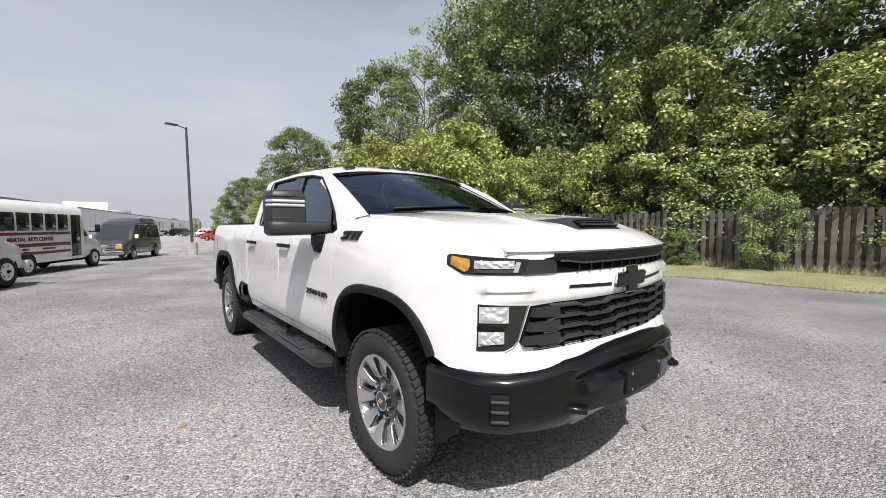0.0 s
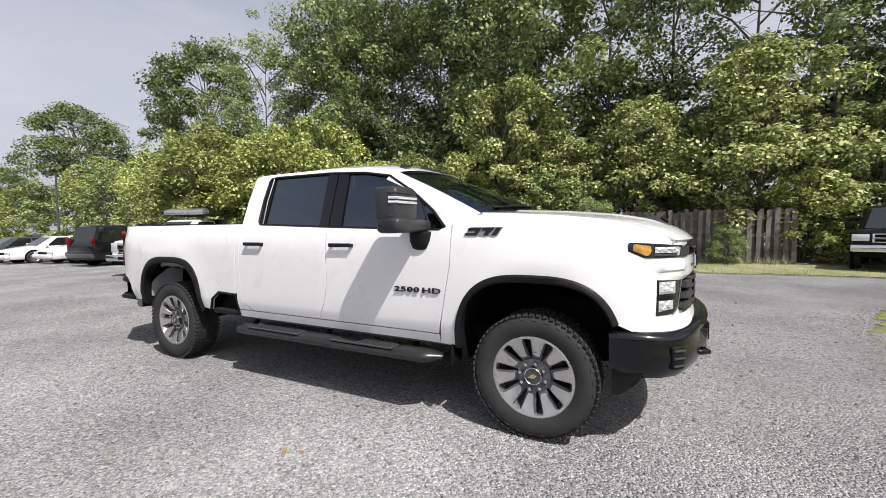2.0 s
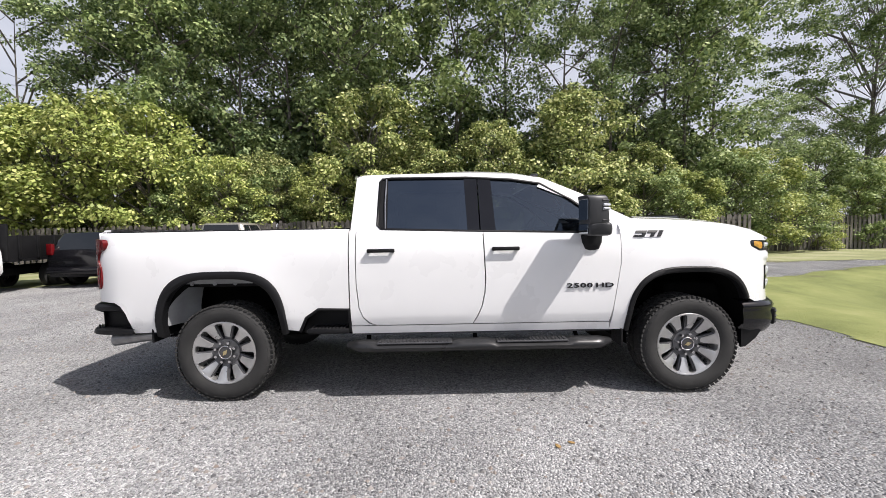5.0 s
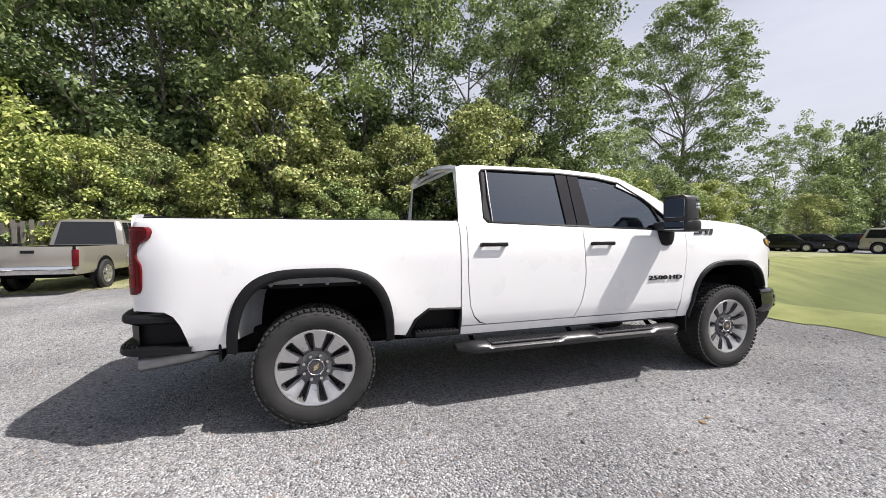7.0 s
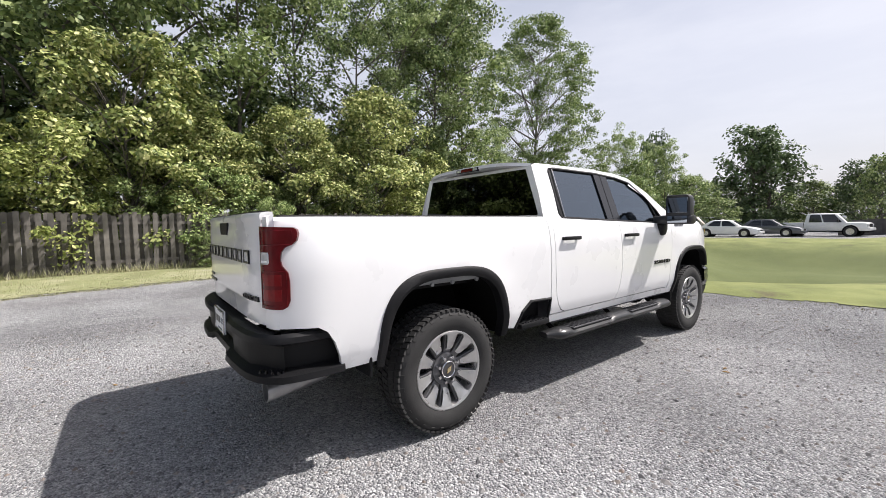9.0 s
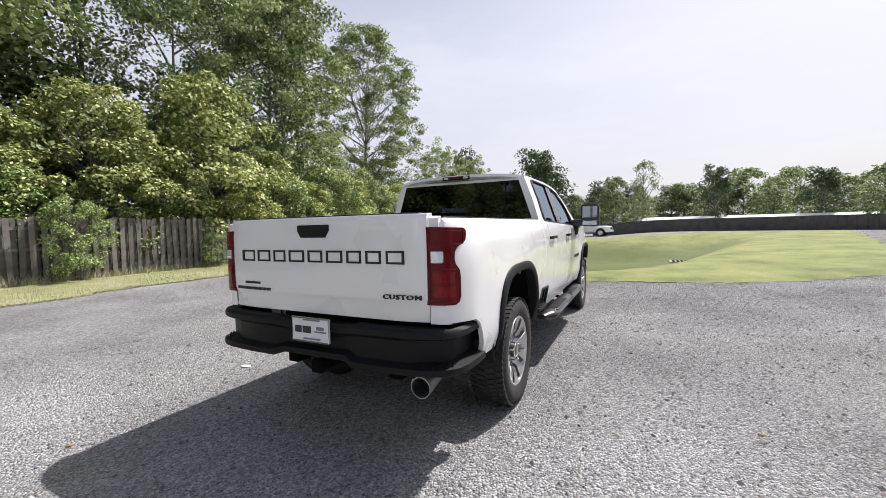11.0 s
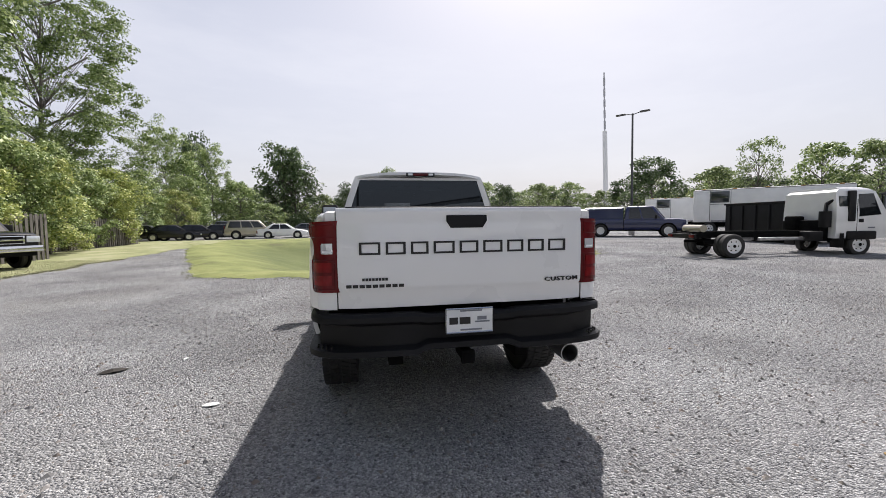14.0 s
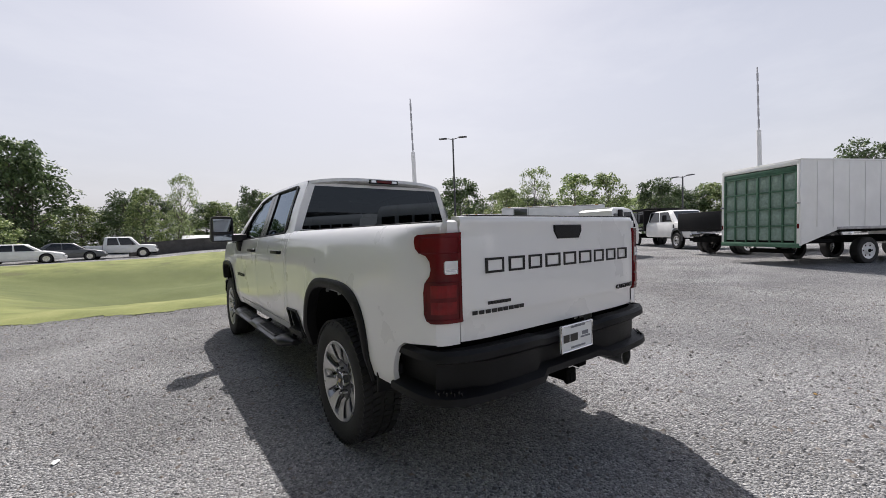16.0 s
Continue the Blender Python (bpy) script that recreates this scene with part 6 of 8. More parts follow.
    # front bumper
    bm = bmesh.new()
    PF = [(0.998, -0.47), (0.99, -0.58), (0.97, -0.68), (0.925, -0.775), (0.84, -0.865), (0.70, -0.935), (0.56, -0.985), (0.48, -1.022), (0.30, -1.055), (0.15, -1.07), (0, -1.075)]
    PF = PF + [(-x, y) for x, y in PF[-2::-1]]
    rows = []
    for i, (x, y) in enumerate(PF):
        d = Vector((x * 0.9, y + 0.2)).normalized()
        ax = abs(x)
        mid = 1 - smooth01(0.44, 0.56, ax)
        top = 0.785 + 0.01 * smooth01(0.9, 0.99, ax) + 0.038 * (1 - smooth01(0.62, 0.75, ax)) + 0.03 * (1 - smooth01(0.2, 0.5, ax))
        bot = 0.495 + 0.07 * mid + 0.045 * smooth01(-0.62, -0.47, y)
        sec = [(-0.12, top + 0.012), (-0.05, top), (-0.012, top - 0.022), (0.0, top - 0.045), (-0.004 - 0.05 * mid, top - 0.075 - 0.02 * mid), (-0.004 - 0.055 * mid, top - 0.11), (0.004, top - 0.15 - 0.01 * mid),
               (0.0, 0.6 - 0.02 * mid), (-0.02, bot + 0.05), (-0.05, bot + 0.01), (-0.13, bot)]
        rows.append([(x + d.x * o, y + d.y * o, z) for o, z in sec])
    loft(bm, rows)
    bmesh.ops.recalc_face_normals(bm, faces=bm.faces)
    fb = part("front_bumper", bm, GLOSSBLK, t, "gloss black front bumper", smooth=40)
    for s in (-1, 1):
        bm = bmesh.new()
        m = Matrix.Translation((s * 0.866, -0.838, 0.637)) @ Matrix.Rotation(s * radians(45), 4, "Z")
        box(bm, (0, 0, 0), (0.095, 0.03, 0.14), 0.012, m)
        vent = part("corner_vent", bm, BLACKPL, fb, "black corner air vent", smooth=40)
        for dz in (-0.045, 0, 0.045):
            bm = bmesh.new()
            box(bm, (0, -0.018, dz), (0.08, 0.012, 0.012), 0.003, m)
            part("vent_blade", bm, DARKALU, vent)
        bm = bmesh.new()
        tube(bm, [(s * 0.56, -0.90, 0.605), (s * 0.56, -0.985, 0.605), (s * 0.51, -1.035, 0.60), (s * 0.46, -1.01, 0.605), (s * 0.46, -0.90, 0.605)], 0.02, 8)
        part("tow_hook", bm, GLOSSBLK, fb, "black tow hook", smooth=60)
        bm = bmesh.new()
        prism(bm, [(-0.485, 0.56), (-0.487, 0.382), (-0.53, 0.392), (-0.62, 0.468), (-0.66, 0.53), (-0.60, 0.56)], lambda y, z, w: (s * (0.955 - w), y, z), 0.03)
        box(bm, (s * 0.74, -0.52, 0.47), (0.40, 0.02, 0.15), 0.006)
        bmesh.ops.recalc_face_normals(bm, faces=bm.faces)
        part("air_dam", bm, BLACKPL, fb)
    bm = bmesh.new()
    prism(bm, [(-0.46, 0.55), (0.46, 0.55), (0.42, 0.46), (-0.42, 0.46)], lambda x, z, w: (x, -0.95 - 0.5 * (z - 0.5) + 0.1 * x * x + w, z), 0.02)
    part("skid_plate", bm, STEEL, fb, "grey skid plate")
    bm = bmesh.new()
    box(bm, (0.0, -1.062, 0.665), (0.39, 0.035, 0.13), 0.008)
    pm = part("plate_mount", bm, BLACKPL, fb, "empty black plate mount")
    for x, z in ((-0.15, 0.705), (0.15, 0.705), (-0.15, 0.625), (0.15, 0.625)):
        bm = bmesh.new()
        cyl(bm, (x, -1.078, z), (x, -1.086, z), 0.009, seg=10)
        part("bolt", bm, CHROME, pm)

    # underbody, axles, inner body behind the panels
    bm = bmesh.new()
    box(bm, (0, 2.2, 0.62), (1.5, 5.3, 0.16), 0.02)
    box(bm, (0, -0.35, 0.72), (1.3, 0.75, 0.4), 0.02)
    for x in (-0.45, 0.45):
        box(bm, (x, 2.2, 0.53), (0.1, 5.6, 0.16), 0.01)
    part("chassis", bm, DARK, t, "black ladder chassis")
    for y in (0, 4.037):
        bm = bmesh.new()
        tube(bm, [(-0.75, y, 0.42), (-0.25, y, 0.41), (0.25, y, 0.41), (0.75, y, 0.42)], 0.05, 10)
        bmesh.ops.create_uvsphere(bm, u_segments=16, v_segments=10, radius=0.15, matrix=Matrix.Translation((0.05 if y else -0.25, y, 0.40)))
        part("axle", bm, DARK, t, smooth=60)
    bm = bmesh.new()
    box(bm, (0, 1.75, 0.98), (1.88, 2.20, 0.86), 0)
    for f in [f for f in bm.faces if f.normal.z > 0.9]:
        bm.faces.remove(f)
    part("cab_inner_shell", bm, SEAT, t)
    bm = bmesh.new()
    box(bm, (0, 0.75, 1.36), (1.7, 0.5, 0.26), 0.06)
    box(bm, (0, 0.55, 1.47), (1.55, 0.3, 0.08), 0.03)
    part("dashboard", bm, DARK, t, "dark dashboard", smooth=50)
    for x in (-0.42, 0.42):
        for y in (1.55, 2.45):
            bm = bmesh.new()
            box(bm, (x, y, 1.05), (0.55, 0.5, 0.16), 0.05)
            box(bm, (x, y + 0.28, 1.38), (0.52, 0.16, 0.56), 0.06)
            box(bm, (x, y + 0.30, 1.74), (0.26, 0.10, 0.17), 0.04)
            part("seat", bm, SEAT, t, "grey cloth seat with headrest", smooth=50)
    bm = bmesh.new()
    m = Matrix.Translation((0.42, 1.08, 1.44)) @ Matrix.Rotation(radians(-65), 4, "X")
    tube(bm, [m @ Vector((0.185 * math.cos(a), 0.185 * math.sin(a), 0)) for a in [2 * math.pi * k / 24 for k in range(24)]], 0.016, 8, closed=True)
    tube(bm, [m @ Vector((-0.18, 0, 0)), m @ Vector((0.18, 0, 0))], 0.022, 6)
    part("steering_wheel", bm, DARK, t, smooth=60)
    bm = bmesh.new()
    box(bm, (0.0, 1.10, 1.87), (0.24, 0.02, 0.07), 0.015)
    part("inside_mirror", bm, DARK, t)
    bm = bmesh.new()
    box(bm, (-0.10, 0.98, 1.865), (0.13, 0.004, 0.022), 0, Matrix.Identity(4))
    part("window_tag", bm, PAPER, t, "white paper tag")
    return t


build_pickup()


# ---------- other vehicles ----------
def paint(name, c, rough=0.25, metal=0.0):
    return mat(name, c, rough, metal, coat=0.7, vary=0.06, scale=2)


P_SILVER = paint("pewter_paint", (0.33, 0.31, 0.27), 0.3, 0.5)
P_BLACK = mat("black_paint", (0.007, 0.007, 0.009), 0.2, coat=0.25, spec=0.35, vary=0.1, scale=2)
P_BLUE = paint("navy_blue_paint", (0.012, 0.017, 0.072), 0.3)
P_RED = paint("red_paint", (0.4, 0.03, 0.03))
P_TAN = paint("tan_paint", (0.42, 0.38, 0.3), 0.3, 0.3)
P_GREY = paint("dark_grey_paint", (0.07, 0.075, 0.08), 0.3, 0.3)
P_WHITE = paint("fleet_white_paint", (0.78, 0.78, 0.77), 0.35)
MAROON = mat("maroon_stripe", (0.13, 0.012, 0.025), 0.4)
GREENM = mat("green_painted_frame", (0.045, 0.12, 0.075), 0.6, vary=0.2, scale=4)
MESHG = mat("green_grey_mesh_cloth", (0.22, 0.3, 0.26), 0.85, vary=0.2, scale=12, bump=0.3, bump_scale=300)
CARGLASS = mat("dark_car_glass", (0.012, 0.014, 0.016), 0.04, spec=0.6)
SILVERGLASS = mat("sky_lit_windshield", (0.03, 0.036, 0.038), 0.03, spec=0.8)


def lathe(bm, prof, seg=24):
    rows = [[(x, r * math.cos(2 * math.pi * k / seg), r * math.sin(2 * math.pi * k / seg)) for x, r in prof] for k in range(seg)]
    loft(bm, rows + [rows[0]])
    bmesh.ops.remove_doubles(bm, verts=bm.verts, dist=1e-5)
    bmesh.ops.recalc_face_normals(bm, faces=bm.faces)


def simple_wheel(parent, x, y, r, w, rim=None, dish=False):
    """Tyre with a spoked or dished steel rim; x is the outer face."""
    s = 1 if x > 0 else -1
    wh = new("wheel")
    wh.parent = parent
    wh.matrix_basis = pose(x, y, r, 0, 0, 0 if s > 0 else 180)
    bm = bmesh.new()
    lathe(bm, [(-w, r * 0.62), (-w, r * 0.92), (-w * 0.85, r), (-w * 0.15, r), (0, r * 0.92), (0.005, r * 0.75), (-0.01, r * 0.62), (-0.05, r * 0.6)], 28)
    part("tyre", bm, RUBBER, wh, smooth=40)
    bm = bmesh.new()
    q = r * 0.62
    if dish:
        lathe(bm, [(-0.002, q), (-0.008, q * 0.96), (-0.03, q * 0.84), (-0.034, q * 0.5), (-0.008, q * 0.4), (0.01, q * 0.3), (0.01, 0.001)], 24)
    else:
        lathe(bm, [(-0.002, q), (-0.01, q * 0.94), (-0.04, q * 0.9), (-0.04, 0.001)], 24)
        for k in range(6):
            m = Matrix.Rotation(k * math.pi / 3, 4, "X")
            prism(bm, [(-q * 0.14, q * 0.1), (q * 0.14, q * 0.1), (q * 0.2, q * 0.95), (-q * 0.2, q * 0.95)], lambda u, v, t, m=m: m @ Vector((-0.032 + t, u, v)), 0.028)
        cyl(bm, (-0.05, 0, 0), (0.0, 0, 0), q * 0.25, q * 0.2, 12)
    bmesh.ops.recalc_face_normals(bm, faces=bm.faces)
    part("rim", bm, rim or ALU, wh, smooth=40)
    bm = bmesh.new()
    if dish:
        for k in range(6):
            a = k * math.pi / 3
            cyl(bm, (-0.04, q * 0.66 * math.cos(a), q * 0.66 * math.sin(a)), (-0.028, q * 0.66 * math.cos(a), q * 0.66 * math.sin(a)), q * 0.1, seg=8)
        cyl(bm, (0.0, 0, 0), (0.03, 0, 0), q * 0.22, q * 0.2, 10)
    else:
        for k in range(6):
            a = (k + 0.5) * math.pi / 3
            cyl(bm, (-0.042, q * 0.62 * math.cos(a), q * 0.62 * math.sin(a)), (-0.036, q * 0.62 * math.cos(a), q * 0.62 * math.sin(a)), q * 0.15, seg=8)
    part("rim_holes", bm, DARK, wh)
    return wh


def hull(bm, stations, zb, hw, crown=0.03, shoulder=0.16):
    """Lower body lofted along y: stations of (y, top height, width factor)."""
    rows = []
    for y, zt, k in stations:
        h = hw * k
        half = [(h * 0.93, zb), (h, zb + 0.10), (h * 1.0, zb + (zt - zb) * 0.5), (h * 0.985, zt - min(shoulder, (zt - zb) * 0.4)), (h * 0.95, zt - 0.035), (h * 0.86, zt), (h * 0.45, zt + crown)]
        rows.append([(x, y, z) for x, z in half] + [(-x, y, z) for x, z in half[::-1]])
    loft(bm, rows, closed=True, cap=True)
    bmesh.ops.recalc_face_normals(bm, faces=bm.faces)


def cabin(t, base, roof, zb, zr, hb, hr, col, splits, glass_mat=None, wind=None):
    """Greenhouse: painted shell with separate panes. base, roof: (front y, rear y)."""
    bm = bmesh.new()
    rows = []
    for s, inset in ((0.0, 0), (0.5, 0.012), (0.93, 0.0), (1.0, 0.05), (1.03, 0.16)):
        y0, y1 = base[0] + (roof[0] - base[0]) * min(s, 1), base[1] + (roof[1] - base[1]) * min(s, 1)
        h = hb + (hr - hb) * min(s, 1) - (inset if s > 0.95 else -inset)
        z = zb + (zr - zb) * s
        e = inset if s > 0.95 else 0
        rows.append([(-h, y0 + e + 0.10, z), (-h * 0.8, y0 + e, z), (h * 0.8, y0 + e, z), (h, y0 + e + 0.10, z), (h, y1 - e - 0.06, z), (h * 0.85, y1 - e, z), (-h * 0.85, y1 - e, z), (-h, y1 - e - 0.06, z)])
    loft(bm, rows, closed=True, cap=True)
    bmesh.ops.recalc_face_normals(bm, faces=bm.faces)
    cab = part("cabin", bm, col, t, smooth=45)
    gm = glass_mat or CARGLASS

    def pt(sgn, f, s, out=0.012):
        y0, y1 = base[0] + (roof[0] - base[0]) * s + 0.10, base[1] + (roof[1] - base[1]) * s - 0.06
        return (sgn * (hb + (hr - hb) * s + 0.012 * math.sin(math.pi * s) + out), y0 + (y1 - y0) * f, zb + (zr - zb) * s)

    for sgn in (-1, 1):
        for f0, f1 in splits:
            bm = bmesh.new()
            q = [pt(sgn, f0, 0.06), pt(sgn, f1, 0.06), pt(sgn, f1, 0.5), pt(sgn, f1, 0.90), pt(sgn, f0, 0.90), pt(sgn, f0, 0.5)]
            bm.faces.new([bm.verts.new(p) for p in q])
            r = bmesh.ops.extrude_face_region(bm, geom=bm.faces[:])
            for v in r["geom"]:
                if isinstance(v, bmesh.types.BMVert):
                    v.co.x -= sgn * 0.02
            bmesh.ops.recalc_face_normals(bm, faces=bm.faces)
            part("side_window", bm, gm, cab)
    for end, name in ((0, "windshield"), (1, "back_window")):
        bm = bmesh.new()
        d = -1 if end == 0 else 1
        q = []
        for s in (0.06, 0.92):
            y = base[end] + (roof[end] - base[end]) * s + d * 0.012
            h = (hb + (hr - hb) * s) * 0.84
            q.append([(-h, y, zb + (zr - zb) * s), (h, y, zb + (zr - zb) * s)])
        bm.faces.new([bm.verts.new(p) for p in (q[0][0], q[0][1], q[1][1], q[1][0])])
        r = bmesh.ops.extrude_face_region(bm, geom=bm.faces[:])
        for v in r["geom"]:
            if isinstance(v, bmesh.types.BMVert):
                v.co.y -= d * 0.02
        bmesh.ops.recalc_face_normals(bm, faces=bm.faces)
        part(name, bm, wind if end == 0 and wind else gm, cab)
    return cab


def solid(name, parent, material, *boxes, bevel=0.01, label=""):
    bm = bmesh.new()
    for c, s in boxes:
        box(bm, c, s, min(bevel, min(s) * 0.3))
    return part(name, bm, material, parent, label, smooth=40)


def arches(t, hw, ys_, r):
    for y in ys_:
        for s in (-1, 1):
            bm = bmesh.new()
            cyl(bm, (s * (hw - 0.06), y, r * 1.06), (s * (hw + 0.006), y, r * 1.06), r * 1.2, seg=28)
            part("wheel_arch", bm, DARK, t)


def road_car(name, label, category, m, col, L, W, stations, zb, wheels, r, cab, lights=True, rim=None, grille=None, group="", bumper=None, tail=None, wind=None):
    """A car, SUV or van: hull, cabin, wheels, lamps, bumpers. Its nose points to -y."""
    t = thing(name, label, category, m, group)
    hw = W / 2
    bm = bmesh.new()
    hull(bm, stations, zb, hw)
    part("body", bm, col, t, smooth=40)
    arches(t, hw, wheels, r)
    for y in wheels:
        for s in (-1, 1):
            simple_wheel(t, s * (hw + 0.05), y, r, 0.22, rim)
    if cab:
        cabin(t, *cab, wind=wind)
    y0, y1 = stations[0][0], stations[-1][0]
    zf = stations[1][1]
    zr = stations[-2][1]
    for s in (-1, 1):
        solid("head_lamp", t, CLEARL, ((s * hw * 0.72, y0 + 0.03, zf - 0.17), (hw * 0.4, 0.1, 0.14)), bevel=0.03)
        tz = tail or (zr - 0.28, 0.26)
        solid("tail_light", t, REDLENS, ((s * hw * 0.84, y1 - 0.03, tz[0]), (hw * 0.2, 0.1, tz[1])), bevel=0.02)
    solid("grille", t, grille or DARK, ((0, y0 + 0.0, zf - 0.2), (hw * 0.9, 0.05, 0.18)), bevel=0.01)
    bmat = bumper or col
    solid("front_bumper", t, bmat, ((0, y0 - 0.02, zb + 0.16), (W * 0.93, 0.18, 0.2)), bevel=0.05)
    solid("rear_bumper", t, bmat, ((0, y1 + 0.02, zb + 0.18), (W * 0.93, 0.16, 0.2)), bevel=0.05)
    for s in (-1, 1):
        if cab:
            solid("door_mirror", t, col, ((s * (hw + 0.10), cab[0][0] + 0.35, cab[2] + 0.08), (0.2, 0.1, 0.15)), bevel=0.03)
    return t


def sedan(m, col, label, L=4.75, group="cars parked across the lot"):
    h = L / 2
    return road_car("sedan", label, "car", m, col, L, 1.82, [(-h, 0.62, 0.84), (-h + 0.15, 0.72, 0.95), (-h + 0.7, 0.83, 1.0), (-h + 1.25, 0.92, 1.0), (h - 1.1, 0.95, 1.0), (h - 0.3, 0.95, 0.97), (h - 0.05, 0.9, 0.93), (h, 0.75, 0.85)], 0.24,
                    (-1.38, 1.35), 0.33, ((-h + 1.15, h - 0.55), (-h + 1.95, h - 1.35), 0.90, 1.43, 0.80, 0.60, col, [(0.10, 0.46), (0.50, 0.86)]), group=group, wind=SILVERGLASS)


def suv(m, col, label, L=4.9, H=1.78, W=1.92, group="cars parked across the lot", trim=None, rim=None):
    h = L / 2
    return road_car("suv", label, "suv", m, col, L, W, [(-h, 0.75, 0.86), (-h + 0.12, 0.88, 0.96), (-h + 0.6, 1.02, 1.0), (-h + 1.2, 1.08, 1.0), (h - 0.4, 1.1, 1.0), (h - 0.05, 1.08, 0.97), (h, 0.9, 0.92)], 0.3,
                    (-L * 0.29, L * 0.29), 0.38, ((-h + 1.05, h - 0.05), (-h + 1.75, h - 0.35), 1.06, H, W * 0.465, W * 0.385, col, [(0.06, 0.30), (0.33, 0.60), (0.63, 0.95)]), group=group, bumper=trim, rim=rim, tail=(1.12, 0.34), wind=SILVERGLASS)


def pickup(m, col, label, L=5.7, W=2.0, cab_len=2.0, r=0.4, hood=1.12, belt=1.12, H=1.85, zb=0.45, bumper=None, grille=None, group="", extra=True, rim=None, splits=((0.08, 0.52), (0.56, 0.9)), wb=None, cap=False):
    """A pickup with an open bed or a bed cap."""
    h = L / 2
    t = thing("pickup_truck", label, "pickup truck", m, group)
    hw = W / 2
    bm = bmesh.new()
    cb = -h + 1.25 + cab_len
    hull(bm, [(-h, hood - 0.12, 0.93), (-h + 0.08, hood - 0.05, 0.97), (-h + 0.5, hood, 1.0), (-h + 1.3, belt, 1.0), (cb, belt, 1.0)], zb, hw)
    part("body", bm, col, t, smooth=40)
    w0, w1 = (-h + 0.95, h - 1.2) if wb is None else (-wb / 2, wb / 2)
    # bed: two sides, tailgate, floor
    for s in (-1, 1):
        bm = bmesh.new()
        loft(bm, [[(s * (hw - 0.12), y, belt - 0.02), (s * (hw - 0.03), y, belt), (s * hw, y, belt - 0.05), (s * hw, y, zb + 0.1), (s * hw * 0.95, y, zb)] for y in (cb + 0.03, h - 0.3, h - 0.06)] + [[(s * (hw - 0.12), h, belt - 0.02), (s * (hw - 0.05), h, belt), (s * (hw - 0.05), h, belt - 0.05), (s * (hw - 0.05), h, zb + 0.1), (s * hw * 0.92, h, zb)]])
        bmesh.ops.recalc_face_normals(bm, faces=bm.faces)
        part("bed_side", bm, col, t, smooth=40)
        solid("tail_light", t, REDLENS, ((s * (hw - 0.07), h - 0.01, belt - 0.27), (0.13, 0.06, 0.40)), bevel=0.02)
        solid("head_lamp", t, CLEARL, ((s * hw * 0.78, -h - 0.0, hood - 0.24), (hw * 0.36, 0.08, 0.2)), bevel=0.02)
        solid("door_mirror", t, BLACKPL, ((s * (hw + 0.13), -h + 1.65, belt + 0.12), (0.22, 0.1, 0.24)), bevel=0.03)
    solid("bed_floor", t, DARK, ((0, (cb + h) / 2, zb + 0.32), (W - 0.2, h - cb - 0.05, 0.06)), ((0, cb + 0.06, belt - 0.25), (W - 0.2, 0.05, 0.5)))
    solid("tailgate", t, col, ((0, h - 0.02, (belt + zb) / 2 + 0.06), (W - 0.26, 0.06, belt - zb - 0.12)), bevel=0.02)
    solid("tailgate_handle", t, BLACKPL, ((0, h + 0.016, belt - 0.12), (0.26, 0.02, 0.07)), bevel=0.01)
    arches(t, hw, (w0, w1), r)
    for y in (w0, w1):
        for s in (-1, 1):
            simple_wheel(t, s * (hw + 0.05), y, r, 0.25, rim)
    cabin(t, (-h + 1.1, cb + 0.02), (-h + 1.75, cb - 0.12), belt - 0.02, H, hw * 0.93, hw * 0.76, col, splits, wind=SILVERGLASS)
    solid("grille", t, grille or CHROME, ((0, -h - 0.01, hood - 0.25), (hw * 1.1, 0.05, 0.26)), bevel=0.02)
    for i in range(2):
        solid("grille_opening", t, DARK, ((0, -h - 0.03, hood - 0.315 + 0.13 * i), (hw * 1.0, 0.03, 0.075)), bevel=0.005)
    b = bumper or CHROME
    solid("front_bumper", t, b, ((0, -h - 0.06, zb + 0.13), (W * 0.98, 0.18, 0.22)), bevel=0.05)
    solid("rear_bumper", t, b, ((0, h + 0.08, zb + 0.12), (W * 0.96, 0.18, 0.2)), bevel=0.04)
    solid("valance", t, DARK, ((0, -h + 0.1, zb - 0.03), (W * 0.85, 0.3, 0.16)), ((0, 0, zb), (W * 0.6, L * 0.9, 0.18)))
    if cap:
        bm = bmesh.new()
        loft(bm, [[(-hw + 0.04, y, belt), (-hw + 0.10, y, H - 0.10), (-hw + 0.25, y, H - 0.02), (hw - 0.25, y, H - 0.02), (hw - 0.10, y, H - 0.10), (hw - 0.04, y, belt)] for y in (cb + 0.05, h - 0.02)], cap=True)
        bmesh.ops.recalc_face_normals(bm, faces=bm.faces)
        part("bed_cap", bm, col, t, smooth=40)
    return t


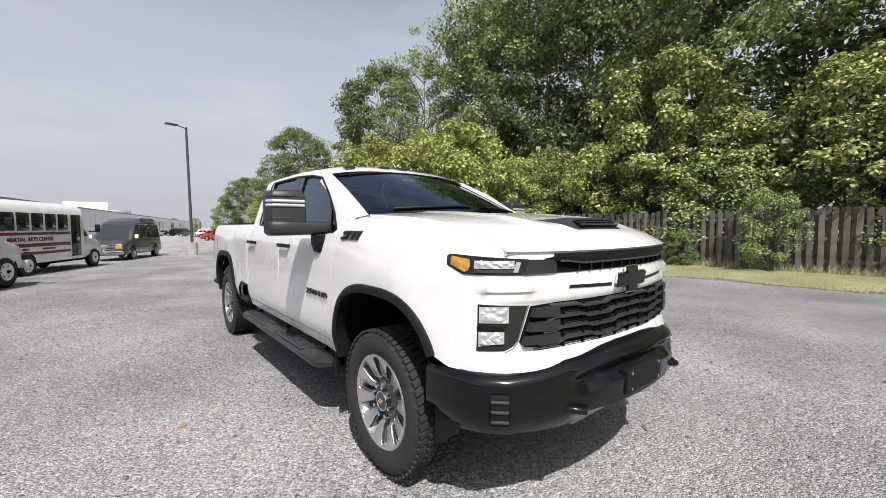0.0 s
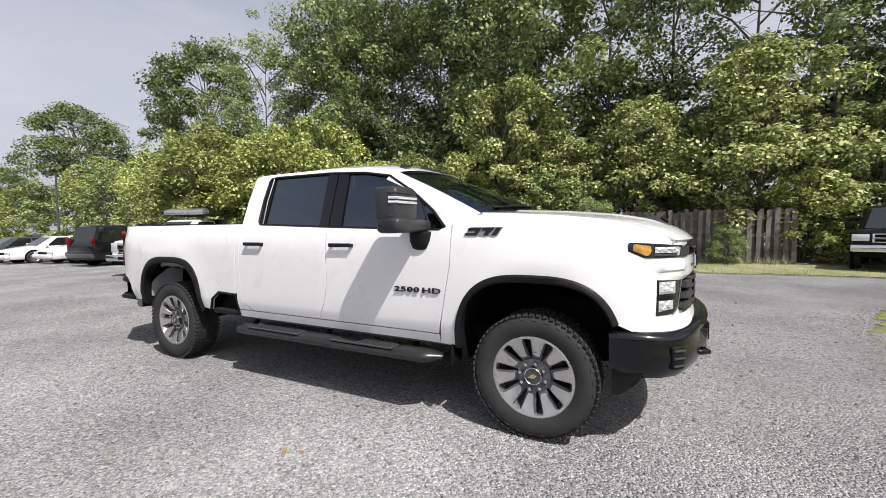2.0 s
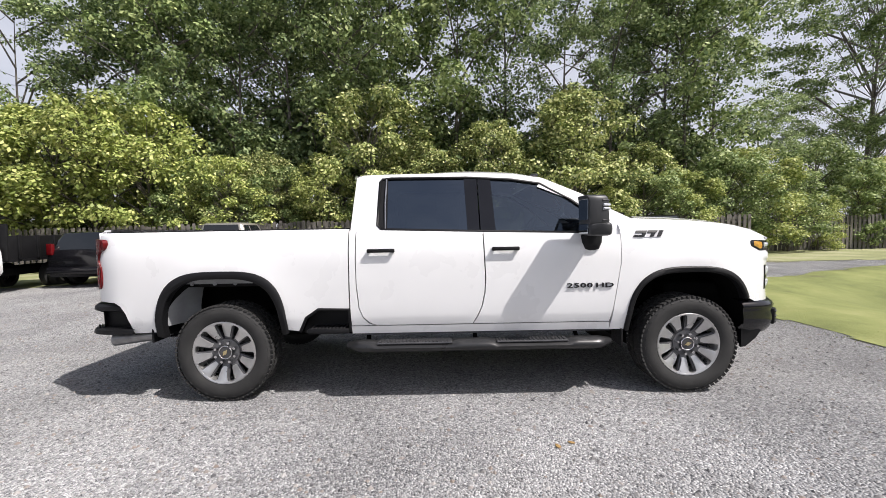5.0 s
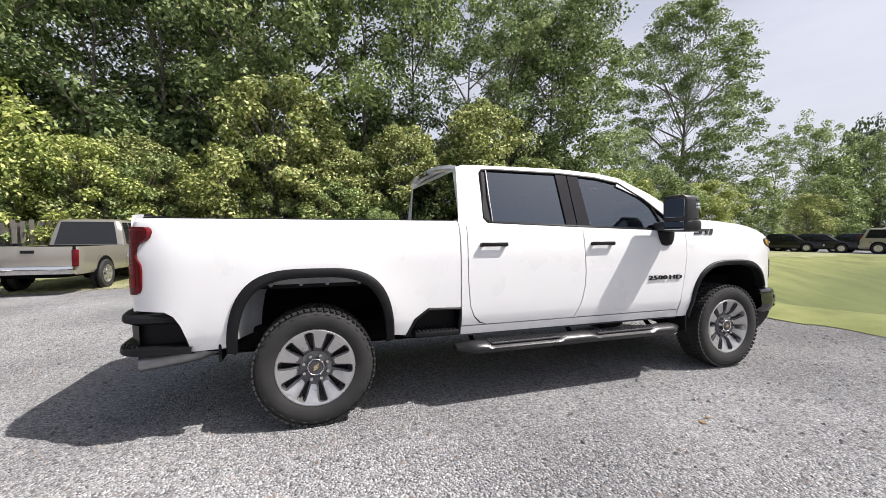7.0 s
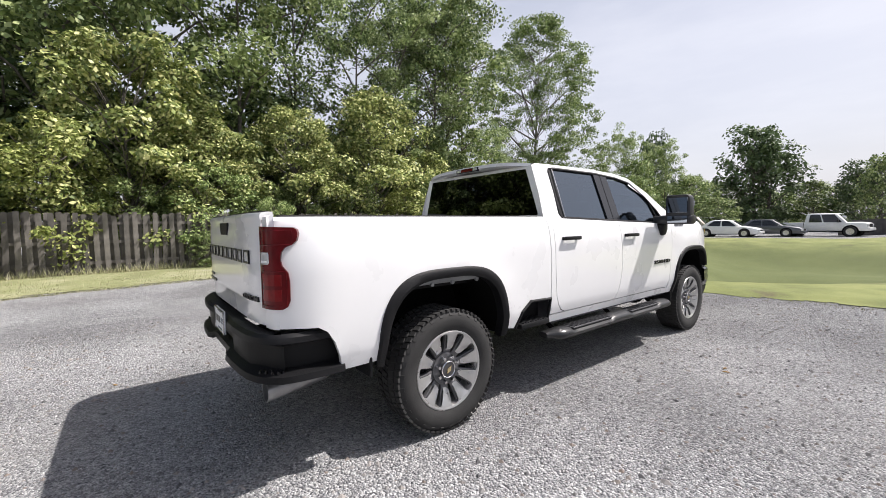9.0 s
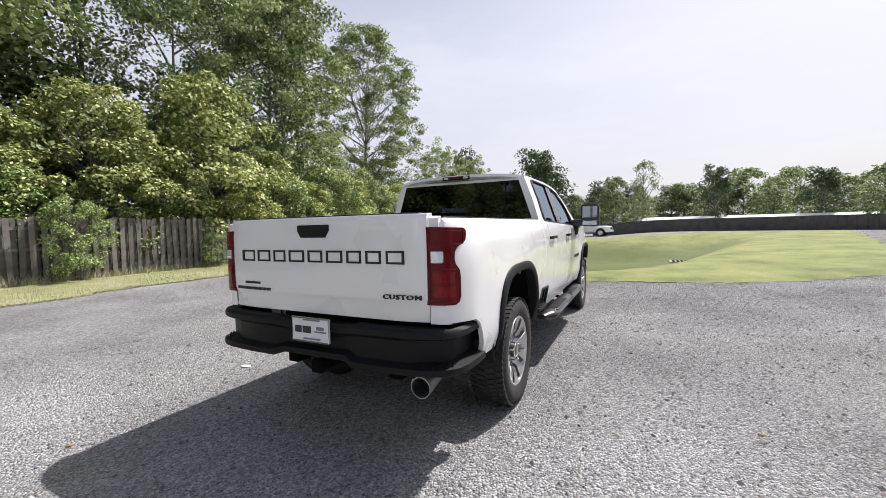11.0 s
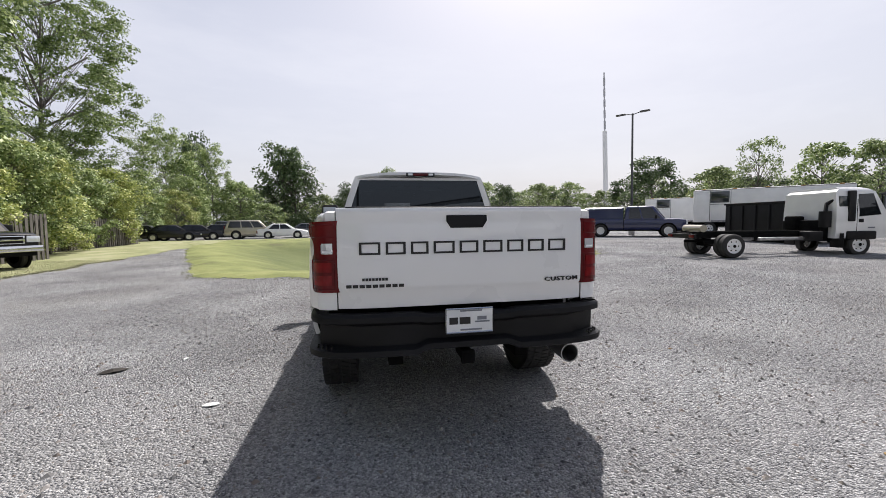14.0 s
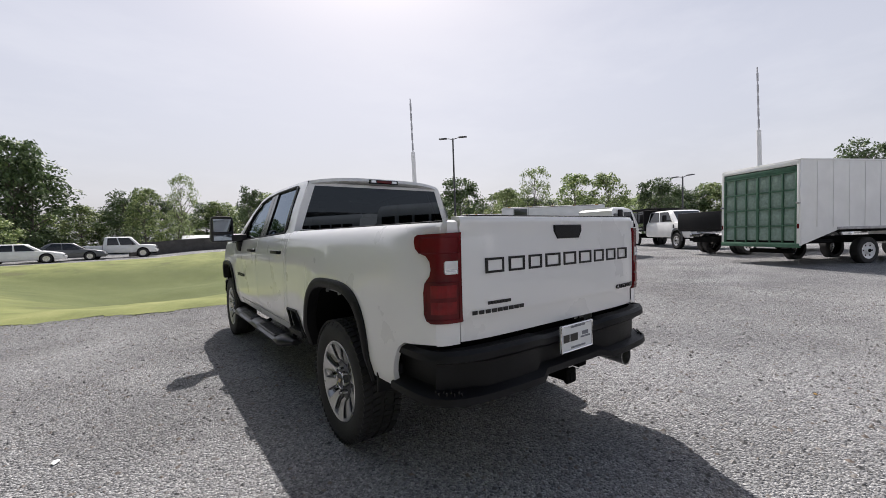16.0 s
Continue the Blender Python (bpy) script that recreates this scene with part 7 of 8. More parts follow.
def shuttle_bus(m, label):
    t = thing("shuttle_bus", label, "bus", m, "parked shuttle buses")
    # body box with rounded roof, nose to -y
    bm = bmesh.new()
    sec = [(1.12, 0.45), (1.17, 0.7), (1.17, 2.2), (1.10, 2.55), (0.9, 2.74), (0.4, 2.82)]
    ring = sec + [(-x, z) for x, z in sec[::-1]]
    loft(bm, [[(x, y, z) for x, z in ring] for y in (-1.7, -1.5, 3.9, 4.0)], closed=True, cap=True)
    bmesh.ops.recalc_face_normals(bm, faces=bm.faces)
    part("body", bm, P_WHITE, t, smooth=40)
    bm = bmesh.new()
    hull(bm, [(-3.55, 1.0, 0.85), (-3.45, 1.12, 0.92), (-3.0, 1.25, 1.0), (-2.5, 1.32, 1.0), (-1.65, 1.4, 1.0)], 0.45, 1.02)
    part("hood", bm, P_WHITE, t, smooth=40)
    cabin(t, (-2.6, -1.62), (-2.05, -1.62), 1.34, 2.15, 0.98, 0.85, P_WHITE, [(0.15, 0.9)], wind=SILVERGLASS)
    for s in (-1, 1):
        for k in range(6):
            y = -0.35 + 0.72 * k
            if s < 0 and k > 5:
                continue
            solid("side_window", t, CARGLASS, ((s * 1.17, y + 0.02, 2.0), (0.03, 0.60, 0.66)), bevel=0.01)
            solid("window_bar", t, BLACKPL, ((s * 1.178, y + 0.02, 1.98), (0.03, 0.60, 0.025)), bevel=0.003)
        for z, hgt in ((1.56, 0.10), (1.13, 0.13), (0.83, 0.10)):
            solid("stripe", t, MAROON, ((s * 1.172, 1.5, z), (0.012, 4.5, hgt)), bevel=0.002)
        solid("head_lamp", t, CLEARL, ((s * 0.72, -3.52, 0.92), (0.3, 0.1, 0.2)), bevel=0.03)
        solid("mirror", t, BLACKPL, ((s * 1.3, -2.5, 1.75), (0.18, 0.08, 0.36)), ((s * 1.15, -2.45, 1.6), (0.4, 0.04, 0.04)), bevel=0.02)
        solid("tail_light", t, REDLENS, ((s * 0.95, 4.01, 1.1), (0.14, 0.04, 0.3)))
        bm = bmesh.new()
        mt = Matrix.Translation((s * 1.181, 1.45, 1.345)) @ Matrix.Rotation(radians(90 * s), 4, "Z") @ Matrix.Rotation(radians(90), 4, "X")
        text_mesh(bm, "MARTIAL ARTS CENTER", 0.2, mt, 0.01, 1.1, 0.006)
        part("side_lettering", bm, MAROON, t, "maroon lettering")
        for y0, w in ((0.2, 0.7), (1.6, 0.35), (2.2, 0.5)):
            solid("print_bar", t, MAROON, ((s * 1.178, y0 + w / 2, 0.98), (0.008, w, 0.07)), bevel=0.001)
    solid("entry_door", t, CARGLASS, ((-1.17, -1.15, 1.45), (0.04, 0.62, 1.75)), bevel=0.02)
    solid("door_bar", t, BLACKPL, ((-1.185, -1.15, 1.45), (0.03, 0.03, 1.75)), ((-1.185, -1.15, 1.2), (0.03, 0.62, 0.04)))
    solid("grille", t, BLACKPL, ((0, -3.56, 0.9), (1.0, 0.06, 0.26)))
    solid("front_bumper", t, P_WHITE, ((0, -3.62, 0.55), (2.0, 0.2, 0.24)), bevel=0.06)
    arches(t, 1.0, (-2.7,), 0.4)
    arches(t, 1.17, (1.75,), 0.4)
    for y, x in ((-2.7, 1.06), (1.75, 1.22)):
        for s in (-1, 1):
            simple_wheel(t, s * x, y, 0.4, 0.24, P_WHITE, dish=True)
    solid("chassis", t, DARK, ((0, 0.4, 0.42), (1.6, 7.2, 0.2)))
    return t


def passenger_van(m, col, label):
    t = thing("passenger_van", label, "van", m)
    bm = bmesh.new()
    hull(bm, [(-2.8, 0.95, 0.86), (-2.7, 1.05, 0.95), (-2.2, 1.16, 1.0), (-1.75, 1.25, 1.0), (2.6, 1.25, 1.0), (2.75, 1.2, 0.97)], 0.35, 1.0)
    part("body", bm, col, t, smooth=40)
    cabin(t, (-1.85, 2.74), (-1.05, 2.6), 1.22, 2.2, 0.96, 0.82, col, [(0.05, 0.2), (0.24, 0.47), (0.5, 0.73), (0.76, 0.97)], wind=SILVERGLASS)
    bm = bmesh.new()
    loft(bm, [[(x * k, y, z) for x, z in ((-0.8, 2.2), (-0.7, 2.2 + 0.32 * q), (-0.3, 2.2 + 0.38 * q), (0.3, 2.2 + 0.38 * q), (0.7, 2.2 + 0.32 * q), (0.8, 2.2))] for y, k, q in ((-0.95, 0.95, 0.1), (-0.3, 1.0, 0.85), (0.3, 1.0, 1.0), (2.3, 1, 1), (2.5, 0.98, 0.7))], cap=True)
    bmesh.ops.recalc_face_normals(bm, faces=bm.faces)
    part("raised_roof", bm, col, t, "raised conversion roof", smooth=50)
    for s in (-1, 1):
        solid("head_lamp", t, AMBER, ((s * 0.72, -2.78, 0.82), (0.34, 0.08, 0.2)), bevel=0.02)
        solid("mirror", t, P_WHITE, ((s * 1.14, -1.55, 1.4), (0.2, 0.1, 0.24)), bevel=0.03)
    solid("grille", t, CHROME, ((0, -2.8, 0.82), (1.05, 0.08, 0.28)), bevel=0.02)
    solid("front_bumper", t, CHROME, ((0, -2.86, 0.5), (1.9, 0.16, 0.2)), bevel=0.05)
    solid("lower_band", t, P_TAN, ((0, 0, 0.52), (2.015, 4.4, 0.16)), bevel=0.01)
    solid("rear_bumper", t, CHROME, ((0, 2.84, 0.5), (1.9, 0.14, 0.2)), bevel=0.04)
    arches(t, 1.0, (-1.75, 1.7), 0.38)
    for y in (-1.75, 1.7):
        for s in (-1, 1):
            simple_wheel(t, s * 1.05, y, 0.38, 0.24, ALU)
    return t


def cabover(m, label):
    """Cab-over chassis truck with bare frame, dual rear wheels. Nose to -y, rear axle at y = 0."""
    t = thing("chassis_truck", label, "truck", m)
    bm = bmesh.new()
    ring = lambda z0, z1, y0, y1, h: [(-h, y0 + 0.1, z0), (-h * 0.85, y0, z0), (h * 0.85, y0, z0), (h, y0 + 0.1, z0), (h, y1, z0), (-h, y1, z0)]
    rows = []
    for z, y0, h in ((0.62, -5.45, 1.0), (0.9, -5.5, 1.02), (1.5, -5.45, 1.02), (2.2, -5.08, 0.95), (2.3, -4.9, 0.9), (2.36, -4.7, 0.8)):
        y1 = -3.55 if z < 2.25 else -3.7
        rows.append([(-h, y0 + 0.12, z), (-h * 0.85, y0, z), (h * 0.85, y0, z), (h, y0 + 0.12, z), (h, y1, z), (-h, y1, z)])
    loft(bm, rows, closed=True, cap=True)
    bmesh.ops.recalc_face_normals(bm, faces=bm.faces)
    cab = part("cab", bm, P_WHITE, t, smooth=40)
    for s in (-1, 1):
        bm = bmesh.new()
        prism(bm, [(-5.12, 1.42), (-4.35, 1.36), (-4.35, 2.12), (-4.86, 2.14)], lambda y, z, w: (s * (1.0 - (z - 1.4) * 0.075 + w), y, z), 0.03)
        bmesh.ops.recalc_face_normals(bm, faces=bm.faces)
        part("side_window", bm, CARGLASS, cab)
        solid("rear_side_window", cab, SILVERGLASS, ((s * 0.985, -3.8, 1.88), (0.05, 0.3, 0.36)), bevel=0.02)
        solid("air_intake", cab, BLACKPL, ((s * 1.0, -4.08, 1.72), (0.10, 0.26, 1.05)), bevel=0.03)
        solid("door_seam", cab, DARK, ((s * 1.017, -4.28, 1.3), (0.012, 0.02, 1.3)))
        solid("door_handle", cab, BLACKPL, ((s * 1.03, -4.42, 1.22), (0.03, 0.16, 0.12)))
        solid("mirror", t, BLACKPL, ((s * 1.22, -5.3, 1.8), (0.18, 0.06, 0.4)), ((s * 1.1, -5.28, 2.05), (0.3, 0.03, 0.03)), bevel=0.02)
        solid("step_fender", t, BLACKPL, ((s * 0.98, -4.45, 0.72), (0.16, 1.05, 0.3)), bevel=0.05)
        solid("side_badge", cab, GREYBAR, ((s * 1.022, -4.8, 0.98), (0.01, 0.25, 0.05)))
    bm = bmesh.new()
    prism(bm, [(-0.85, 1.45), (0.85, 1.45), (0.78, 2.18), (-0.78, 2.18)], lambda x, z, w: (x, -5.47 + (z - 1.45) * 0.52 - w, z), 0.03)
    bmesh.ops.recalc_face_normals(bm, faces=bm.faces)
    part("windshield", bm, SILVERGLASS, cab)
    for x in (-0.42, 0.42):
        solid("frame_rail", t, DARK, ((x, -1.7, 0.78), (0.09, 5.6, 0.22)))
    for y in (-3.4, -2.2, -0.9, 0.3, 1.05):
        solid("cross_member", t, DARK, ((0, y, 0.78), (0.85, 0.1, 0.16)))
    solid("engine_cover", t, DARK, ((0, -3.42, 0.95), (1.5, 0.3, 0.6)), bevel=0.05)
    solid("engine_block", t, DARK, ((0, -3.9, 0.78), (1.5, 1.0, 0.5)), ((0.3, -3.3, 1.15), (0.5, 0.35, 0.5)), bevel=0.06)
    for s in (-1, 1):
        solid("leaf_spring", t, DARK, ((s * 0.5, -4.42, 0.5), (0.09, 1.2, 0.09)), bevel=0.02)
        solid("leaf_spring", t, DARK, ((s * 0.55, 0, 0.52), (0.09, 1.4, 0.11)), bevel=0.02)
        solid("mud_flap", t, BLACKPL, ((s * 0.9, -3.72, 0.55), (0.45, 0.03, 0.5)), bevel=0.008)
    bm = bmesh.new()
    cyl(bm, (-0.75, -3.42, 1.0), (-0.75, -3.42, 1.55), 0.17, seg=16)
    tube(bm, [(-0.75, -3.42, 1.55), (-0.7, -3.5, 1.8), (-0.9, -3.62, 1.95)], 0.06, 8)
    part("air_cleaner", bm, BLACKPL, t, smooth=40)
    solid("exhaust_pipe", t, STEEL, ((-0.66, -2.1, 0.62), (0.12, 1.9, 0.11)), bevel=0.03)
    solid("battery_box", t, BLACKPL, ((-0.7, -3.0, 0.7), (0.4, 0.5, 0.34)), bevel=0.03)
    solid("air_tank", t, STEEL, ((0.68, -1.6, 0.62), (0.25, 0.9, 0.25)), bevel=0.08)
    solid("tail_lamp_bar", t, BLACKPL, ((0, 1.15, 0.74), (1.5, 0.08, 0.16)))
    for s in (-1, 1):
        solid("tail_light", t, REDLENS, ((s * 0.6, 1.2, 0.74), (0.22, 0.05, 0.1)))
        simple_wheel(t, s * 1.02, -4.42, 0.405, 0.24, P_WHITE, dish=True)
        simple_wheel(t, s * 1.05, 0, 0.405, 0.25, P_WHITE, dish=True)
        simple_wheel(t, s * 0.78, 0, 0.405, 0.24, P_WHITE, dish=True)
    bm = bmesh.new()
    cyl(bm, (-0.5, 0.7, 1.0), (0.5, 0.7, 1.0), 0.13, seg=14)
    part("strapped_roll", bm, P_TAN, t, "tan strapped roll on the frame", smooth=50)
    bm = bmesh.new()
    tube(bm, [(-0.8, 0, 0.405), (0.8, 0, 0.405)], 0.07, 8)
    part("rear_axle", bm, DARK, t)
    return t


def work_truck(m, label, bed="rack", cabcol=None, L=6.6, crew=False):
    """Heavy pickup with a work body; nose to -y."""
    col = cabcol or P_WHITE
    t = thing("work_truck", label, "truck", m, "")
    h = L / 2
    hw = 1.02
    cl = 2.9 if crew else 1.7
    cb = -h + 1.3 + cl
    bm = bmesh.new()
    hull(bm, [(-h, 1.18, 0.9), (-h + 0.08, 1.28, 0.96), (-h + 0.5, 1.36, 1.0), (-h + 1.35, 1.42, 1.0), (cb, 1.42, 1.0)], 0.58, hw)
    part("body", bm, col, t, smooth=40)
    cabin(t, (-h + 1.25, cb + 0.02), (-h + 2.0, cb - 0.08), 1.40, 2.06, hw * 0.93, hw * 0.78, col, [(0.08, 0.5), (0.54, 0.95)] if crew else [(0.12, 0.92)], wind=SILVERGLASS)
    solid("grille", t, CHROME, ((0, -h - 0.0, 1.02), (1.25, 0.06, 0.40)), bevel=0.03)
    for z in (0.94, 1.08):
        solid("grille_opening", t, DARK, ((0, -h - 0.03, z), (1.05, 0.03, 0.08)))
    solid("front_bumper", t, CHROME, ((0, -h - 0.1, 0.68), (2.02, 0.2, 0.24)), bevel=0.05)
    solid("bumper_opening", t, DARK, ((0, -h - 0.205, 0.68), (0.7, 0.02, 0.10)))
    solid("valance", t, DARK, ((0, -h + 0.05, 0.5), (1.75, 0.25, 0.16)), ((0, 0.2, 0.62), (1.0, L - 0.8, 0.25)))
    for s in (-1, 1):
        solid("head_lamp", t, CLEARL, ((s * 0.80, -h + 0.03, 1.05), (0.3, 0.12, 0.34)), bevel=0.03)
        solid("mirror", t, BLACKPL, ((s * 1.28, -h + 1.75, 1.62), (0.22, 0.1, 0.36)), ((s * 1.1, -h + 1.75, 1.5), (0.3, 0.05, 0.05)), bevel=0.03)
        solid("side_badge", t, BLACKPL, ((s * 1.022, -h + 1.35, 1.18), (0.01, 0.10, 0.2)))
        bm = bmesh.new()
        rows = []
        for y, z in arch(-h + 1.0, 0.52, 0.66, steps=20, z0=0.42):
            yi, zi = -h + 1.0 + (y + h - 1.0) * 0.86, 0.42 + (z - 0.42) * 0.86
            rows.append([(s * (hw + 0.004), yi, zi), (s * (hw + 0.06), yi, zi), (s * (hw + 0.05), y, z), (s * (hw + 0.002), y, z)])
        loft(bm, rows, closed=True, cap=True)
        bmesh.ops.recalc_face_normals(bm, faces=bm.faces)
        part("fender_flare", bm, P_GREY, t, smooth=40)
    arches(t, hw, (-h + 1.0,), 0.44)
    for s in (-1, 1):
        simple_wheel(t, s * (hw + 0.055), -h + 1.0, 0.42, 0.26, ALU, dish=True)
        simple_wheel(t, s * (hw + 0.06), h - 1.3, 0.42, 0.25, ALU, dish=True)
        simple_wheel(t, s * (hw - 0.24), h - 1.3, 0.42, 0.22, ALU, dish=True)
    by0, by1 = cb + 0.12, h
    if bed == "dump":
        solid("dump_body", t, BLACKPL, ((0, (by0 + by1) / 2, 1.02), (2.2, by1 - by0, 0.12)), ((-1.08, (by0 + by1) / 2, 1.4), (0.06, by1 - by0, 0.7)), ((1.08, (by0 + by1) / 2, 1.4), (0.06, by1 - by0, 0.7)),
              ((0, by0, 1.55), (2.2, 0.08, 1.1)), ((0, by1, 1.4), (2.2, 0.08, 0.7)))
        for k in range(5):
            y = by0 + (by1 - by0) * (k + 0.5) / 5
            for s in (-1, 1):
                solid("stake", t, BLACKPL, ((s * 1.13, y, 1.4), (0.06, 0.1, 0.72)))
        solid("cab_shield", t, BLACKPL, ((0, by0 - 0.45, 2.26), (2.1, 0.95, 0.06)), bevel=0.01)
        bm = bmesh.new()
        cyl(bm, (-1.0, by0 - 0.8, 2.4), (1.0, by0 - 0.8, 2.4), 0.13, seg=14)
        part("tarp_roll", bm, STEEL, t, "rolled grey tarp in an aluminium housing", smooth=50)
        solid("tarp_housing", t, ALU, ((0, by0 - 0.85, 2.38), (2.05, 0.34, 0.2)), bevel=0.05)
    else:
        solid("rack_body", t, BLACKPL, ((0, (by0 + by1) / 2, 0.98), (2.25, by1 - by0, 0.12)), ((0, by0, 1.55), (2.25, 0.06, 1.2)))
        for s in (-1, 1):
            for k in range(5):
                solid("post", t, BLACKPL, ((s * 1.1, by0 + (by1 - by0) * k / 4, 1.6), (0.06, 0.08, 1.25)))
            for z in (1.15, 1.45, 2.2):
                solid("rail", t, BLACKPL, ((s * 1.1, (by0 + by1) / 2, z), (0.04, by1 - by0, 0.1)))
            for k in range(2):
                solid("mesh_panel", t, P_GREY, ((s * 1.09, by0 + (by1 - by0) * (0.25 + 0.5 * k), 1.8), (0.02, (by1 - by0) * 0.42, 0.62)))
        solid("top_rail", t, BLACKPL, ((0, (by0 + by1) / 2 - 0.2, 2.26), (2.35, by1 - by0 + 0.7, 0.06)))
    return t


def box_truck(m, label):
    """White van-body truck seen from its green-meshed rear; rear face at y = 0, nose to -y."""
    t = thing("box_truck", label, "truck", m)
    W, zb, zt, L = 2.5, 0.62, 3.0, 5.6
    for s in (-1, 1):
        bm = bmesh.new()
        prism(bm, [(0.0, zb), (-1.3, zb + 0.42), (-L, zb + 0.42), (-L, zt), (0, zt)], lambda y, z, w: (s * (W / 2 - w), y, z), 0.05)
        bmesh.ops.recalc_face_normals(bm, faces=bm.faces)
        part("side_panel", bm, P_WHITE, t)
        for k in range(1, 10):
            solid("panel_rib", t, P_WHITE, ((s * (W / 2 + 0.004), -L * k / 10, 2.05), (0.014, 0.02, 1.85)), bevel=0.002)
        solid("lower_rail", t, STEEL, ((s * (W / 2 + 0.006), -L / 2 - 0.6, 1.08), (0.02, L - 1.3, 0.08)))
        solid("corner_post", t, P_WHITE, ((s * (W / 2 - 0.03), 0.0, (zb + zt) / 2), (0.09, 0.08, zt - zb)), bevel=0.01)
        solid("marker_lamp", t, REDLENS, ((s * (W / 2 - 0.03), 0.045, zb + 0.55), (0.05, 0.02, 0.14)))
        solid("hinge", t, STEEL, ((s * (W / 2 - 0.02), 0.06, zb + 1.2), (0.1, 0.06, 0.05)))
    solid("roof_panel", t, P_WHITE, ((0, -L / 2, zt + 0.02), (W + 0.02, L, 0.05)), bevel=0.01)
    solid("front_wall", t, P_WHITE, ((0, -L, (zb + zt) / 2 + 0.2), (W, 0.06, zt - zb - 0.4)))
    solid("floor_panel", t, DARK, ((0, -L / 2 - 0.5, 1.02), (W - 0.1, L - 1, 0.1)), ((0, -0.6, 0.72), (W - 0.12, 1.2, 0.08)))
    solid("header", t, P_WHITE, ((0, 0, zt - 0.06), (W, 0.08, 0.12)))
    solid("roller_housing", t, GREENM, ((0, -0.02, zt - 0.21), (W - 0.14, 0.08, 0.14)))
    gate = part("mesh_gate", bmesh.new(), MESHG, t)
    n, mrows = 6, 4
    w0, z0, z1 = W - 0.2, zb + 0.06, zt - 0.30
    for i in range(n):
        for j in range(mrows):
            solid("mesh_panel", gate, MESHG, ((-w0 / 2 + w0 * (i + 0.5) / n, -0.01, z0 + (z1 - z0) * (j + 0.5) / mrows), (w0 / n - 0.02, 0.012, (z1 - z0) / mrows - 0.02)), bevel=0.002)
    for i in range(n + 1):
        solid("gate_bar", gate, GREENM, ((-w0 / 2 + w0 * i / n, 0.015, (z0 + z1) / 2), (0.045 if i not in (0, 3, n) else 0.07, 0.04, z1 - z0)), bevel=0.004)
    for j in range(mrows + 1):
        solid("gate_bar", gate, GREENM, ((0, 0.018, z0 + (z1 - z0) * j / mrows), (w0, 0.035, 0.04)), bevel=0.004)
    solid("sill", t, GREENM, ((0, 0.02, zb), (W, 0.1, 0.12)))
    solid("underride", t, DARK, ((0, -0.5, 0.42), (1.2, 0.3, 0.12)), ((0, -2.6, 0.72), (0.9, 5.0, 0.2)))
    for s in (-1, 1):
        simple_wheel(t, s * 1.12, -2.6, 0.40, 0.24, P_WHITE, dish=True)
        simple_wheel(t, s * 1.12, -4.2, 0.40, 0.24, P_WHITE, dish=True)
        simple_wheel(t, s * 1.08, -6.9, 0.40, 0.24, P_WHITE, dish=True)
    bm = bmesh.new()
    hull(bm, [(-8.2, 1.2, 0.9), (-8.1, 1.35, 0.97), (-7.4, 1.45, 1.0), (-5.8, 1.5, 1.0)], 0.5, 1.0)
    part("cab_body", bm, P_WHITE, t, smooth=40)
    cabin(t, (-7.3, -5.8), (-6.8, -5.9), 1.45, 2.2, 0.95, 0.82, P_WHITE, [(0.1, 0.9)], wind=SILVERGLASS)
    return t


def van_body(m, label, L=5.2):
    """A white box body with a window near its nose end, standing on its chassis."""
    t = thing("van_body_truck", label, "truck", m)
    h = L / 2
    body = solid("body", t, P_WHITE, ((0, 0, 1.85), (2.3, L, 2.1)), bevel=0.1)
    solid("chassis", t, DARK, ((0, 0, 0.65), (1.4, L + 0.3, 0.3)))
    solid("roof_edge", body, P_GREY, ((0, 0, 2.86), (2.33, L - 0.1, 0.03)), bevel=0.005)
    for s in (-1, 1):
        solid("side_window", t, SILVERGLASS, ((s * 1.155, -h + 1.45, 2.4), (0.02, 0.9, 0.62)), bevel=0.01)
        solid("window_frame", t, P_GREY, ((s * 1.152, -h + 1.45, 2.4), (0.02, 1.0, 0.72)), bevel=0.01)
        solid("front_panel", t, P_WHITE, ((s * 1.158, -h + 0.5, 1.85), (0.02, 0.7, 1.7)), bevel=0.006)
        solid("panel_gap", t, P_GREY, ((s * 1.151, -h + 0.93, 1.85), (0.012, 0.03, 1.9)), ((s * 1.151, -h + 2.02, 1.85), (0.012, 0.03, 1.9)), ((s * 1.151, -h + 1.45, 1.95), (0.012, 1.0, 0.03)), bevel=0.002)
        solid("lower_rail", t, STEEL, ((s * 1.155, 0.4, 0.88), (0.02, L - 1.2, 0.1)), bevel=0.004)
        for k in range(5):
            solid("marker_lamp", t, AMBER, ((s * 1.12, -h + 0.6 + (L - 1.2) * k / 4, 2.9), (0.08, 0.2, 0.045)), bevel=0.012)
        for y in (-h + 0.9, h - 1.3):
            simple_wheel(t, s * 1.1, y, 0.4, 0.24, P_WHITE, dish=True)
    return t


def place(x, y, heading, z=None, size=1.0):
    """Ground pose with the nose along a bearing (degrees clockwise from +y)."""
    return pose(x, y, (ground_z(x, y) if z is None else z), 0, 0, 180 - heading) @ Matrix.Scale(size, 4)


def ahead(x, y, heading, d):
    return x + d * math.sin(radians(heading)), y + d * math.cos(radians(heading))


